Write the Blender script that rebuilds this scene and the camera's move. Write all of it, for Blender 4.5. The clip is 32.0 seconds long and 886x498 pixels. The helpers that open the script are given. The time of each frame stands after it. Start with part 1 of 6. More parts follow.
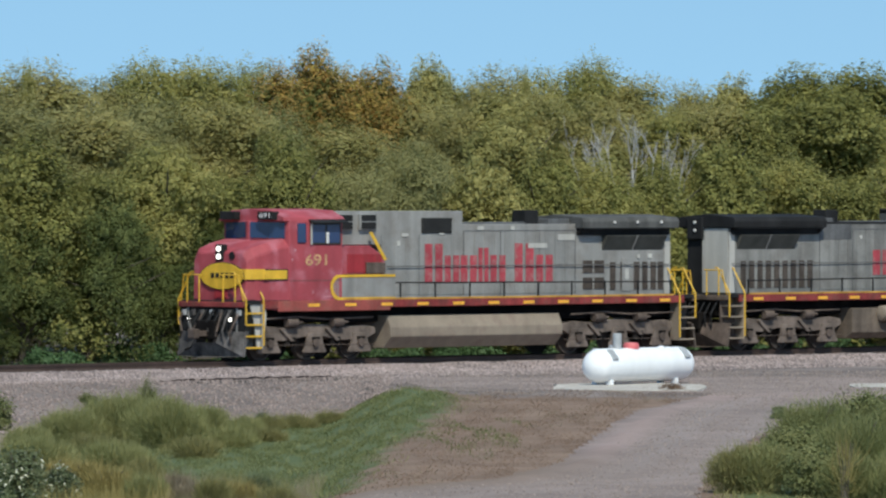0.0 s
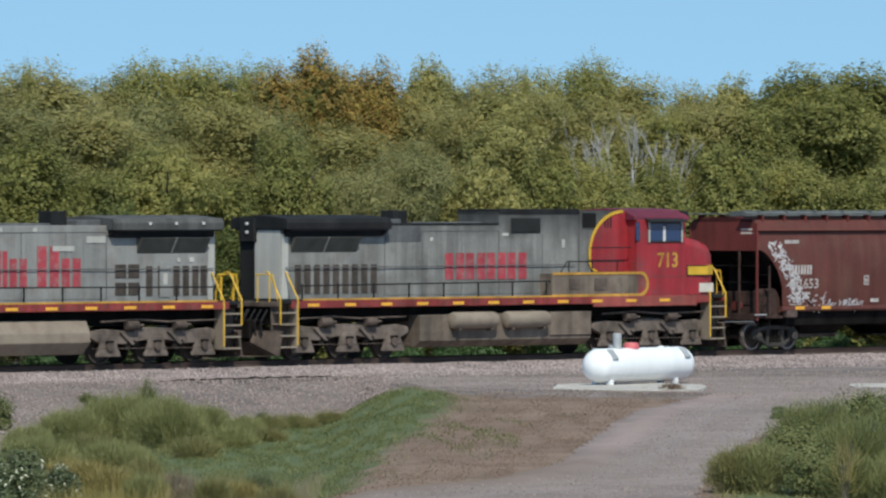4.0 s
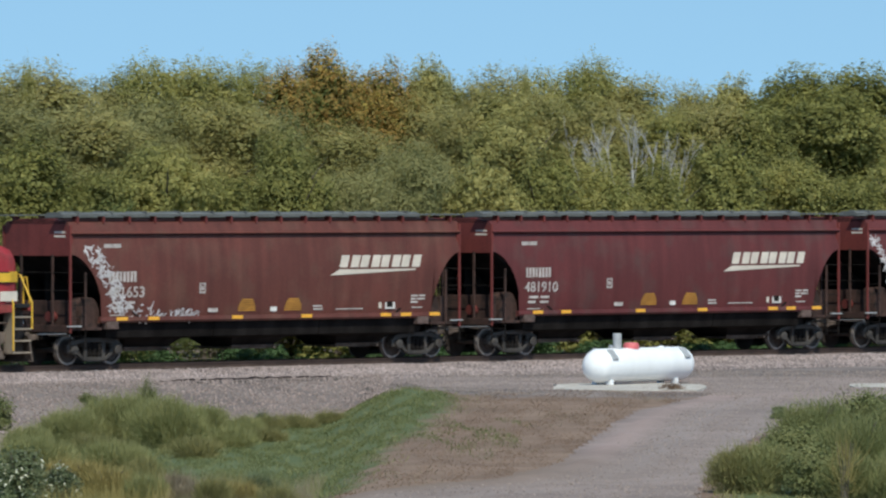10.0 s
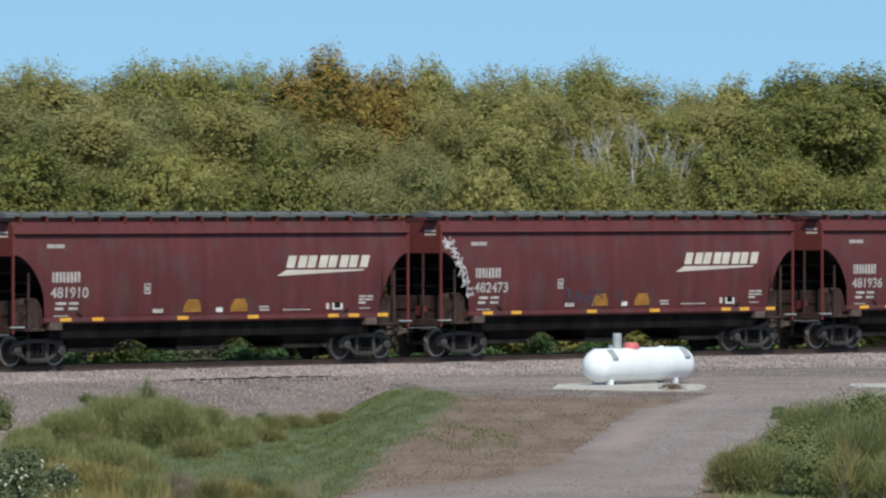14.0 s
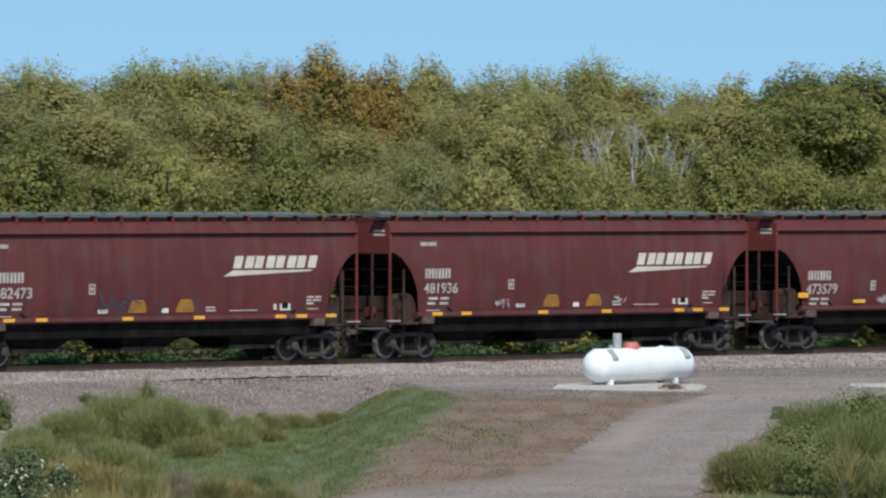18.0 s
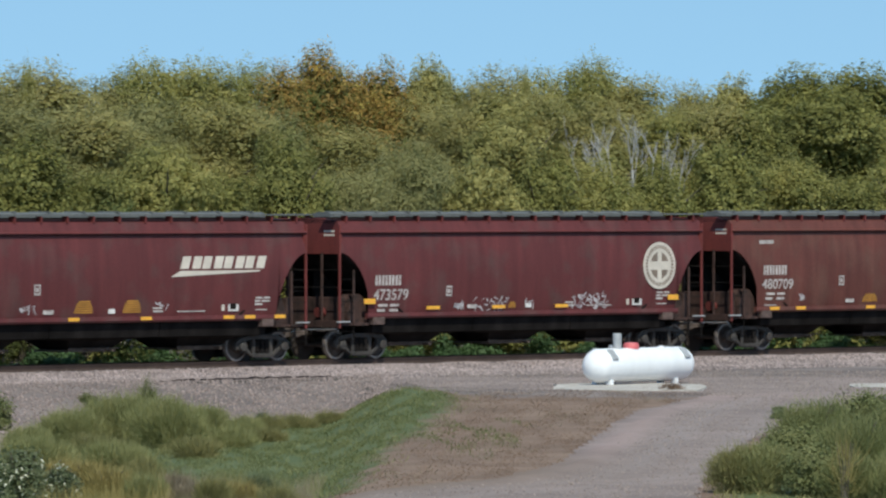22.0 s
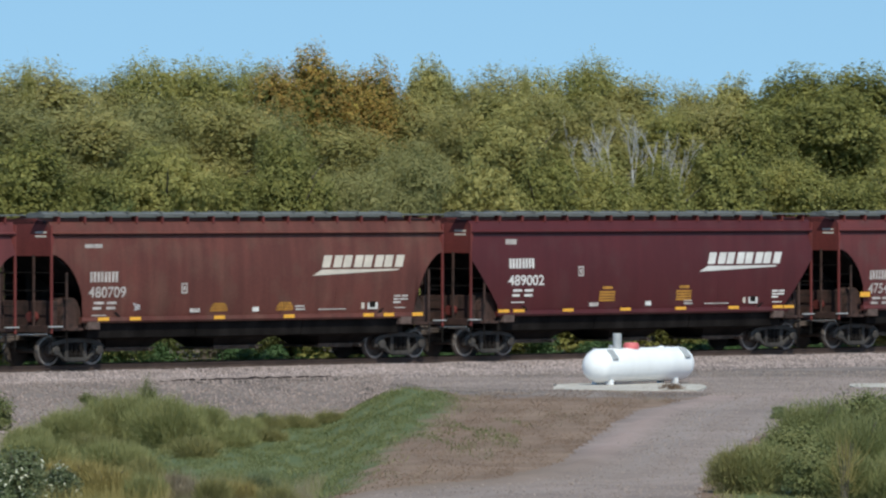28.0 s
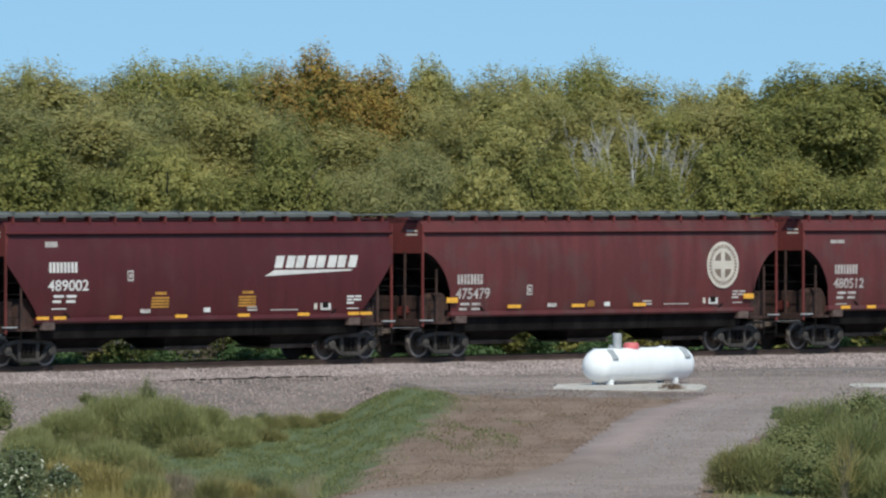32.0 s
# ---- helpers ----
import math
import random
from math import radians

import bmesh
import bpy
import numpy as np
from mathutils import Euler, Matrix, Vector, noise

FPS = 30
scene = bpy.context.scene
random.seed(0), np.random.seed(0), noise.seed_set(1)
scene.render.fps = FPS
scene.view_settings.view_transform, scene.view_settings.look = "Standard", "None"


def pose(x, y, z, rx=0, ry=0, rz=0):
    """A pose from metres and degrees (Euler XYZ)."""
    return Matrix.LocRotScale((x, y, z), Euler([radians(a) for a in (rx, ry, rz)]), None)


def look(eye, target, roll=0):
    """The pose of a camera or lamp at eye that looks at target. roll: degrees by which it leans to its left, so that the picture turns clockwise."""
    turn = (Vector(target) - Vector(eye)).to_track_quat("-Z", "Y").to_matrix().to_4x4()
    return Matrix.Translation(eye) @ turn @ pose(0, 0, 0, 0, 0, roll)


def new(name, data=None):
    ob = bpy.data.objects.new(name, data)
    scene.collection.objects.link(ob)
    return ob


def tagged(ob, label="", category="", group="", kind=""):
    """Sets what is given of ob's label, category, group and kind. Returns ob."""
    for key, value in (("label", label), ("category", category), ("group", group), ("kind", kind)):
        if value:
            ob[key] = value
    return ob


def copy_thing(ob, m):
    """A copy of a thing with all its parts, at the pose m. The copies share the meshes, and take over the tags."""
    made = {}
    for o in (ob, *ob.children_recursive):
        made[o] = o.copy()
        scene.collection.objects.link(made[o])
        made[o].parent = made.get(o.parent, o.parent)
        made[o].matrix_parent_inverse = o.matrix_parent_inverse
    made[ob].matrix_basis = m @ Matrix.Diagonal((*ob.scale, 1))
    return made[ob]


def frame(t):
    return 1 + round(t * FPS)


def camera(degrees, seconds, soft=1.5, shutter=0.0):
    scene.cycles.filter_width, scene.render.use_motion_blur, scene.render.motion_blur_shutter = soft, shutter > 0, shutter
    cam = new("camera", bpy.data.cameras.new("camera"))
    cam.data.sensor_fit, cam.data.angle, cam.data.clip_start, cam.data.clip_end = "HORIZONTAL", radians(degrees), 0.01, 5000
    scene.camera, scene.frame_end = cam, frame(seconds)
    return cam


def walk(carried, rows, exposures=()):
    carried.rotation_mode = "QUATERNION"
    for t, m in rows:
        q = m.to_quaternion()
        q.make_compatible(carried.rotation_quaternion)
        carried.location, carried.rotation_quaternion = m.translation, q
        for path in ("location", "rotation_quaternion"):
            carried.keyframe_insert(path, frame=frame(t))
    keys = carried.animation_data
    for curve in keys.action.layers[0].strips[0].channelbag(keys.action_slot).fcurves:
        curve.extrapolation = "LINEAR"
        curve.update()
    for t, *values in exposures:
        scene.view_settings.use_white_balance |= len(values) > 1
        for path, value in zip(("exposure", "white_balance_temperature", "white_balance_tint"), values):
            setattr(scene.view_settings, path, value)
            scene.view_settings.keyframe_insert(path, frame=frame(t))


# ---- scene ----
# Plan: the track runs along x with the rail heads at z = 0; the train rolls towards -x.
# The camera stands far off on the -y side and looks along (1, 1, 0), with a long lens.
EYE = Vector((-159.41, -160.91, 5.04))
RIGHT, AHEAD = Vector((0.70711, -0.70711, 0)), Vector((0.70711, 0.70711, 0))
cam = camera(7.235, 32.0, soft=2.3, shutter=0.25)
VIEW = look(EYE, (0.0, -1.5, 3.495))
# the tripod is knocked once, about eleven seconds in
JOLT_A, JOLT_B = Matrix.Rotation(radians(0.0115), 4, "Z"), Matrix.Rotation(radians(-0.023), 4, Vector((0.70711, -0.70711, 0)))


def turned(m, r):
    """The view turned about the place of the camera."""
    base = Matrix.Translation(m.to_translation())
    return base @ r @ base.inverted() @ m


walk(cam, [(0, VIEW), (10.6, VIEW), (10.8, VIEW), (11.0, turned(VIEW, JOLT_A)), (11.25, VIEW), (11.5, turned(VIEW, JOLT_B)), (11.75, VIEW), (12.0, VIEW), (32, VIEW)], [(0, 0.0, 6500, 3), (32, 0.0, 6500, 3)])

# ---- world, sun ----
SUN_TO = Vector((-0.34, -0.55, 0.76)).normalized()
world = bpy.data.worlds.new("world")
scene.world = world
world.use_nodes = True
wn = world.node_tree
sky = wn.nodes.new("ShaderNodeTexSky")
sky.sky_type, sky.sun_disc = "NISHITA", False
sky.sun_elevation = math.asin(SUN_TO.z)
sky.sun_rotation = math.atan2(SUN_TO.x, SUN_TO.y)
sky.air_density, sky.dust_density, sky.ozone_density = 1.0, 0.2, 0.0
# the clear sky keeps its blue down to the tree tops
coord = wn.nodes.new("ShaderNodeTexCoord")
lift = wn.nodes.new("ShaderNodeVectorMath")
lift.operation = "ADD"
lift.inputs[1].default_value = (0, 0, 0.24)
wn.links.new(coord.outputs["Generated"], lift.inputs[0])
wn.links.new(lift.outputs[0], sky.inputs["Vector"])
deep = wn.nodes.new("ShaderNodeMix")
deep.data_type, deep.blend_type = "RGBA", "MULTIPLY"
deep.inputs["Factor"].default_value = 1.0
deep.inputs["B"].default_value = (1.0, 1.16, 1.16, 1)
wn.links.new(sky.outputs[0], deep.inputs["A"])
wn.links.new(deep.outputs["Result"], wn.nodes["Background"].inputs[0])
wn.nodes["Background"].inputs[1].default_value = 0.14
sun = new("sun", bpy.data.lights.new("sun", "SUN"))
sun.data.energy, sun.data.angle, sun.data.color = 3.9, radians(0.55), (1.0, 0.94, 0.84)
sun.matrix_world = look(SUN_TO * 100, (0, 0, 0))


# ---- materials ----
def mat(name, col, rough=0.7, metal=0.0, var=0.25, scale=1.5, fine=25.0, bump=0.15, streak=0.0, dirt=None, dirt_amount=0.0, island=0.0, obj=0.0, spec=0.4):
    m = bpy.data.materials.new(name)
    m.use_nodes = True
    nt = m.node_tree
    N, L = nt.nodes.new, nt.links.new
    b = nt.nodes["Principled BSDF"]
    b.inputs["Roughness"].default_value, b.inputs["Metallic"].default_value = rough, metal
    tc = N("ShaderNodeTexCoord")

    def tex(sc, detail, stretch=None):
        t = N("ShaderNodeTexNoise")
        t.inputs["Scale"].default_value, t.inputs["Detail"].default_value = sc, detail
        if stretch:
            mp = N("ShaderNodeMapping")
            mp.inputs["Scale"].default_value = stretch
            L(tc.outputs["Object"], mp.inputs[0])
            L(mp.outputs[0], t.inputs["Vector"])
        else:
            L(tc.outputs["Object"], t.inputs["Vector"])
        return t

    def ranged(src, lo, hi, a, c):
        r = N("ShaderNodeMapRange")
        for k, v in zip(("From Min", "From Max", "To Min", "To Max"), (lo, hi, a, c)):
            r.inputs[k].default_value = v
        L(src, r.inputs["Value"])
        return r.outputs[0]

    def times(a, c):
        q = N("ShaderNodeMath")
        q.operation = "MULTIPLY"
        L(a, q.inputs[0])
        L(c, q.inputs[1])
        return q.outputs[0]

    big, small = tex(scale, 4), tex(fine, 3)
    v = times(ranged(big.outputs["Fac"], 0.3, 0.7, 1 - var, 1 + var), ranged(small.outputs["Fac"], 0.3, 0.7, 1 - var * 0.6, 1 + var * 0.6))
    if streak:
        st = tex(1.0, 5, (2.6, 2.6, 0.22))
        v = times(v, ranged(st.outputs["Fac"], 0.35, 0.65, 1 - streak, 1 + streak))
    if island:
        g = N("ShaderNodeNewGeometry")
        v = times(v, ranged(g.outputs["Random Per Island"], 0, 1, 1 - island, 1 + island))
    if obj:
        oi = N("ShaderNodeObjectInfo")
        v = times(v, ranged(oi.outputs["Random"], 0, 1, 1 - obj, 1 + obj))
    base = N("ShaderNodeMix")
    base.data_type = "RGBA"
    base.inputs["A"].default_value = (*col, 1)
    base.inputs["B"].default_value = (*(dirt or col), 1)
    base.inputs["Factor"].default_value = 0
    if dirt:
        dn = tex(scale * 2.3, 6)
        L(ranged(dn.outputs["Fac"], 0.62 - dirt_amount * 0.35, 0.72, 0, 0.9), base.inputs["Factor"])
    hs = N("ShaderNodeHueSaturation")
    L(base.outputs["Result"], hs.inputs["Color"])
    L(v, hs.inputs["Value"])
    L(hs.outputs[0], b.inputs["Base Color"])
    if bump:
        bp = N("ShaderNodeBump")
        bp.inputs["Strength"].default_value, bp.inputs["Distance"].default_value = bump, 0.02
        L(small.outputs["Fac"], bp.inputs["Height"])
        L(bp.outputs[0], b.inputs["Normal"])
    b.inputs["Specular IOR Level"].default_value = spec
    return m


def leaf_mat(name, cols, rise=0.0, glow=0.4):
    """Leaves: each one takes a tint between the given colours, and lets some light through."""
    m = bpy.data.materials.new(name)
    m.use_nodes = True
    nt = m.node_tree
    N, L = nt.nodes.new, nt.links.new
    b = nt.nodes["Principled BSDF"]
    b.inputs["Roughness"].default_value = 0.6
    b.inputs["Specular IOR Level"].default_value = 0.3
    g = N("ShaderNodeNewGeometry")
    tc = N("ShaderNodeTexCoord")
    no = N("ShaderNodeTexNoise")
    no.inputs["Scale"].default_value, no.inputs["Detail"].default_value = 0.8, 4
    L(tc.outputs["Object"], no.inputs["Vector"])
    mx = N("ShaderNodeMath")
    mx.operation = "MULTIPLY_ADD"
    L(g.outputs["Random Per Island"], mx.inputs[0])
    mx.inputs[1].default_value = 0.80 if rise else 0.36
    L(no.outputs["Fac"], mx.inputs[2])
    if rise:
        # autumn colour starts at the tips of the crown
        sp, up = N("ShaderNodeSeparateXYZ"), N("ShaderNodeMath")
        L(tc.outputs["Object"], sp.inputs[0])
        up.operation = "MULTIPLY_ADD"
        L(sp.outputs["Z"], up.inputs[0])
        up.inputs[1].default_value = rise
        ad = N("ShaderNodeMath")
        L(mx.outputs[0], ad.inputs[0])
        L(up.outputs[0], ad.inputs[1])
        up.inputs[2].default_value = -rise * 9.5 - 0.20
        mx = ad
    rp = N("ShaderNodeValToRGB")
    els = rp.color_ramp.elements
    for i, c in enumerate(cols):
        e = els[i] if i < 2 else els.new(0.5)
        e.position, e.color = 0.35 + (0.65 if rise else 0.58) * i / (len(cols) - 1), (*c, 1)
    L(mx.outputs[0], rp.inputs[0])
    L(rp.outputs[0], b.inputs["Base Color"])
    tr = N("ShaderNodeBsdfTranslucent")
    L(rp.outputs[0], tr.inputs[0])
    ms = N("ShaderNodeMixShader")
    ms.inputs[0].default_value = glow
    L(b.outputs[0], ms.inputs[1])
    L(tr.outputs[0], ms.inputs[2])
    L(ms.outputs[0], nt.nodes["Material Output"].inputs[0])
    return m


def sooted(m, z0, z1, shade):
    """Soot from the exhaust that settled on the upper hood, thinning downwards in patches."""
    nt = m.node_tree
    N, L = nt.nodes.new, nt.links.new
    b = nt.nodes["Principled BSDF"]
    tc, sp, no, ad, r, q = (N("ShaderNode" + k) for k in ("TexCoord", "SeparateXYZ", "TexNoise", "Math", "MapRange", "Mix"))
    no.inputs["Scale"].default_value, no.inputs["Detail"].default_value = 1.3, 5
    L(tc.outputs["Object"], sp.inputs[0])
    L(tc.outputs["Object"], no.inputs["Vector"])
    L(sp.outputs["Z"], ad.inputs[0])
    L(no.outputs["Fac"], ad.inputs[1])
    r.inputs["From Min"].default_value, r.inputs["From Max"].default_value = z0 + 0.5, z1 + 0.5
    L(ad.outputs[0], r.inputs["Value"])
    q.data_type = "RGBA"
    L(r.outputs[0], q.inputs["Factor"])
    L(b.inputs["Base Color"].links[0].from_socket, q.inputs["A"])
    q.inputs["B"].default_value = (*shade, 1)
    L(q.outputs["Result"], b.inputs["Base Color"])


M = {}
M["hopper"] = mat("hopper_paint", (0.113, 0.0270, 0.0268), 0.6, 0, 0.13, 0.5, 14, 0.08, 0.13, (0.100, 0.046, 0.042), 0.35)
M["hopper_brown"] = mat("hopper_paint_brown", (0.118, 0.037, 0.028), 0.6, 0, 0.15, 0.5, 14, 0.08, 0.15, (0.130, 0.058, 0.042), 0.40)
M["hopper_new"] = mat("hopper_paint_fresh", (0.081, 0.0148, 0.0165), 0.5, 0, 0.10, 0.5, 14, 0.05, 0.08, (0.085, 0.025, 0.025), 0.25)
M["hopper_end"] = mat("hopper_end_paint", (0.140, 0.030, 0.026), 0.65, 0, 0.2, 0.8, 14, 0.1, 0.15)
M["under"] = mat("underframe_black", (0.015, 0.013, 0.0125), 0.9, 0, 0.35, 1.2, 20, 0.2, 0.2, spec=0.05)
M["hopper_dirty"] = mat("grimy_end_paint", (0.062, 0.036, 0.031), 0.8, 0, 0.3, 1.5, 18, 0.2, 0.2, (0.025, 0.02, 0.018), 0.4, spec=0.2)
# roof maroon darkened to carry the shade beneath the running boards
M["roof_shade"] = mat("shaded_roof_maroon", (0.028, 0.013, 0.013), 0.8, 0, 0.3, 1.0, 15, 0.1, 0.1, spec=0.1)
M["grating"] = mat("galvanised_grating", (0.120, 0.126, 0.124), 0.7, 0.0, 0.2, 2, 40, 0.2)
M["truck"] = mat("truck_steel", (0.050, 0.045, 0.042), 0.8, 0.0, 0.32, 2, 30, 0.3, 0.15, (0.06, 0.045, 0.038), 0.3)
M["wheel"] = mat("wheel_steel", (0.078, 0.062, 0.055), 0.6, 0.4, 0.3, 2, 30, 0.2)
M["rim"] = mat("worn_wheel_rim", (0.26, 0.225, 0.205), 0.5, 0.5, 0.3, 3, 30, 0.1)
M["bare"] = mat("bright_steel", (0.55, 0.54, 0.53), 0.35, 0.8, 0.2, 3, 30, 0.1)
M["cream"] = mat("cream_lettering", (0.60, 0.54, 0.47), 0.7, 0, 0.12, 2, 30, 0.0)
M["faded"] = mat("faded_white_lettering", (0.46, 0.42, 0.40), 0.7, 0, 0.2, 3, 30, 0.0, 0, (0.26, 0.20, 0.19), 0.35)
M["white"] = mat("white_lettering", (0.66, 0.64, 0.62), 0.7, 0, 0.12, 2, 30, 0.0)
M["spray"] = mat("spray_paint_white", (0.50, 0.48, 0.49), 0.7, 0, 0.25, 5, 30, 0.0)
M["spray_blue"] = mat("spray_paint_blue", (0.060, 0.058, 0.090), 0.7, 0, 0.25, 5, 30, 0.0)
M["stencil"] = mat("ochre_stencil", (0.42, 0.20, 0.035), 0.7, 0, 0.2, 4, 30, 0.0)
M["reflector"] = mat("yellow_reflector", (0.80, 0.40, 0.05), 0.5, 0, 0.12, 6, 30, 0.0)
M["loco_grey"] = mat("loco_grey_paint", (0.265, 0.26, 0.25), 0.55, 0.0, 0.12, 0.7, 18, 0.08, 0.14, (0.205, 0.19, 0.175), 0.45)
M["loco_red"] = mat("loco_red_paint", (0.315, 0.026, 0.034), 0.55, 0, 0.15, 0.7, 18, 0.05, 0.14, (0.22, 0.050, 0.050), 0.4)
M["loco_pink"] = mat("loco_faded_red_paint", (0.335, 0.058, 0.072), 0.6, 0, 0.14, 0.6, 18, 0.05, 0.12, (0.47, 0.17, 0.21), 0.36)
M["loco_black"] = mat("loco_black_paint", (0.020, 0.020, 0.021), 0.75, 0, 0.25, 1.0, 18, 0.1, 0.15, spec=0.15)
M["skirt_red"] = mat("dusty_orange_red", (0.285, 0.066, 0.056), 0.7, 0, 0.2, 0.9, 18, 0.08, 0.15, (0.22, 0.09, 0.07), 0.4)
M["pilot"] = mat("pilot_black_steel", (0.105, 0.098, 0.096), 0.9, 0.0, 0.4, 3, 25, 0.3, 0.25, (0.10, 0.09, 0.085), 0.2, spec=0.1)
M["dusty_pad"] = mat("dusty_pinkish_steel", (0.125, 0.086, 0.076), 0.85, 0, 0.35, 4, 30, 0.2, 0.2, (0.10, 0.06, 0.05), 0.4)
M["loco_truck"] = mat("dusty_loco_truck", (0.150, 0.118, 0.100), 0.85, 0, 0.3, 1.6, 24, 0.3, 0.2, (0.085, 0.064, 0.053), 0.45)
M["faint_yellow"] = mat("worn_yellow_numerals", (0.50, 0.30, 0.15), 0.7, 0, 0.3, 7, 30, 0.0, 0, (0.40, 0.13, 0.13), 0.45)
M["sill_red"] = mat("dirty_red_sill", (0.23, 0.035, 0.034), 0.7, 0, 0.25, 1.2, 20, 0.1, 0.2, (0.13, 0.05, 0.04), 0.5)
M["loco_dark"] = mat("loco_dark_grey_paint", (0.105, 0.105, 0.108), 0.6, 0, 0.25, 1.0, 18, 0.1, 0.2)
M["loco_grey_dark"] = mat("loco_sooty_grey_paint", (0.215, 0.210, 0.198), 0.6, 0.0, 0.18, 0.6, 18, 0.08, 0.22, (0.135, 0.125, 0.115), 0.45)
sooted(M["loco_grey_dark"], 3.75, 4.75, (0.045, 0.044, 0.043))
M["end_grey"] = mat("loco_clean_grey_paint", (0.46, 0.445, 0.415), 0.55, 0.0, 0.1, 0.7, 18, 0.05, 0.12)
M["tan_dark"] = mat("grimy_tank_steel", (0.165, 0.130, 0.102), 0.8, 0, 0.25, 0.9, 20, 0.2, 0.22, (0.105, 0.078, 0.062), 0.5)
M["roof_maroon"] = mat("sooty_maroon_roof", (0.135, 0.020, 0.038), 0.6, 0, 0.2, 1.0, 18, 0.05, 0.1)
M["radiator"] = mat("radiator_mesh", (0.085, 0.084, 0.076), 0.9, 0.0, 0.2, 2, 60, 0.3, spec=0.05)
M["sooty_vent"] = mat("rust_stained_vent", (0.062, 0.048, 0.040), 0.8, 0.0, 0.3, 3, 40, 0.2, 0.3)
M["stripe"] = mat("dusty_yellow_stripe", (0.46, 0.245, 0.045), 0.7, 0, 0.25, 1.5, 25, 0.05, 0.15)
M["screen"] = mat("radiator_screen", (0.050, 0.049, 0.047), 0.85, 0.0, 0.25, 2, 60, 0.3, spec=0.1)
M["yellow"] = mat("yellow_paint", (0.64, 0.385, 0.035), 0.5, 0, 0.15, 2, 25, 0.05, 0.1)
M["tan"] = mat("dusty_tank_steel", (0.250, 0.205, 0.160), 0.75, 0, 0.14, 0.9, 20, 0.15, 0.06, (0.20, 0.15, 0.12), 0.4)
M["brown"] = mat("dusty_brown_steel", (0.112, 0.084, 0.070), 0.85, 0, 0.3, 1.6, 24, 0.3, 0.2, (0.062, 0.045, 0.036), 0.5)
M["tankwhite"] = mat("white_tank_paint", (0.84, 0.85, 0.87), 0.38, 0, 0.03, 1.0, 14, 0.02, 0.03)
M["regulator"] = mat("faded_red_dome", (0.55, 0.13, 0.14), 0.55, 0, 0.15, 3, 25, 0.05)
M["concrete"] = mat("pale_concrete", (0.50, 0.47, 0.43), 0.9, 0, 0.18, 1.2, 25, 0.3, 0, (0.33, 0.27, 0.22), 0.5)
M["ballast"] = mat("ballast_gravel", (0.290, 0.232, 0.218), 0.95, 0, 0.2, 0.45, 9, 0.45, 0, (0.245, 0.196, 0.180), 0.5)
M["stone"] = mat("ballast_stone", (0.285, 0.232, 0.222), 0.9, 0, 0.2, 0.6, 12, 0.3, island=0.45)
M["rubble"] = mat("bank_rubble_stone", (0.258, 0.204, 0.188), 0.95, 0, 0.2, 0.5, 12, 0.3, island=0.28)
M["chips"] = mat("drive_stone_chips", (0.255, 0.208, 0.188), 0.95, 0, 0.15, 0.6, 12, 0.3, island=0.3)
M["galvanised"] = mat("galvanised_pipe", (0.42, 0.43, 0.44), 0.5, 0.2, 0.12, 3, 30, 0.1)
M["rail"] = mat("rusty_rail", (0.075, 0.050, 0.042), 0.7, 0.3, 0.25, 2, 30, 0.15)
M["tie"] = mat("tarred_wood_tie", (0.07, 0.055, 0.047), 0.9, 0, 0.3, 3, 30, 0.4)
M["bark"] = mat("grey_bark", (0.12, 0.10, 0.085), 0.9, 0, 0.3, 2, 20, 0.5)
M["deadwood"] = mat("bleached_dead_wood", (0.42, 0.41, 0.40), 0.85, 0, 0.2, 2, 20, 0.3)
M["glass"] = bpy.data.materials.new("dark_cab_glass")
M["glass"].use_nodes = True
gb = M["glass"].node_tree.nodes["Principled BSDF"]
# blue base colour stands in for sky reflected in the glass
gb.inputs["Base Color"].default_value, gb.inputs["Roughness"].default_value = (0.024, 0.050, 0.13, 1), 0.05
gb.inputs["Specular IOR Level"].default_value = 1.0
M["lamp"] = bpy.data.materials.new("lit_headlight")
M["lamp"].use_nodes = True
gl = M["lamp"].node_tree.nodes["Principled BSDF"]
gl.inputs["Emission Color"].default_value, gl.inputs["Emission Strength"].default_value = (1, 0.93, 0.85, 1), 3.0
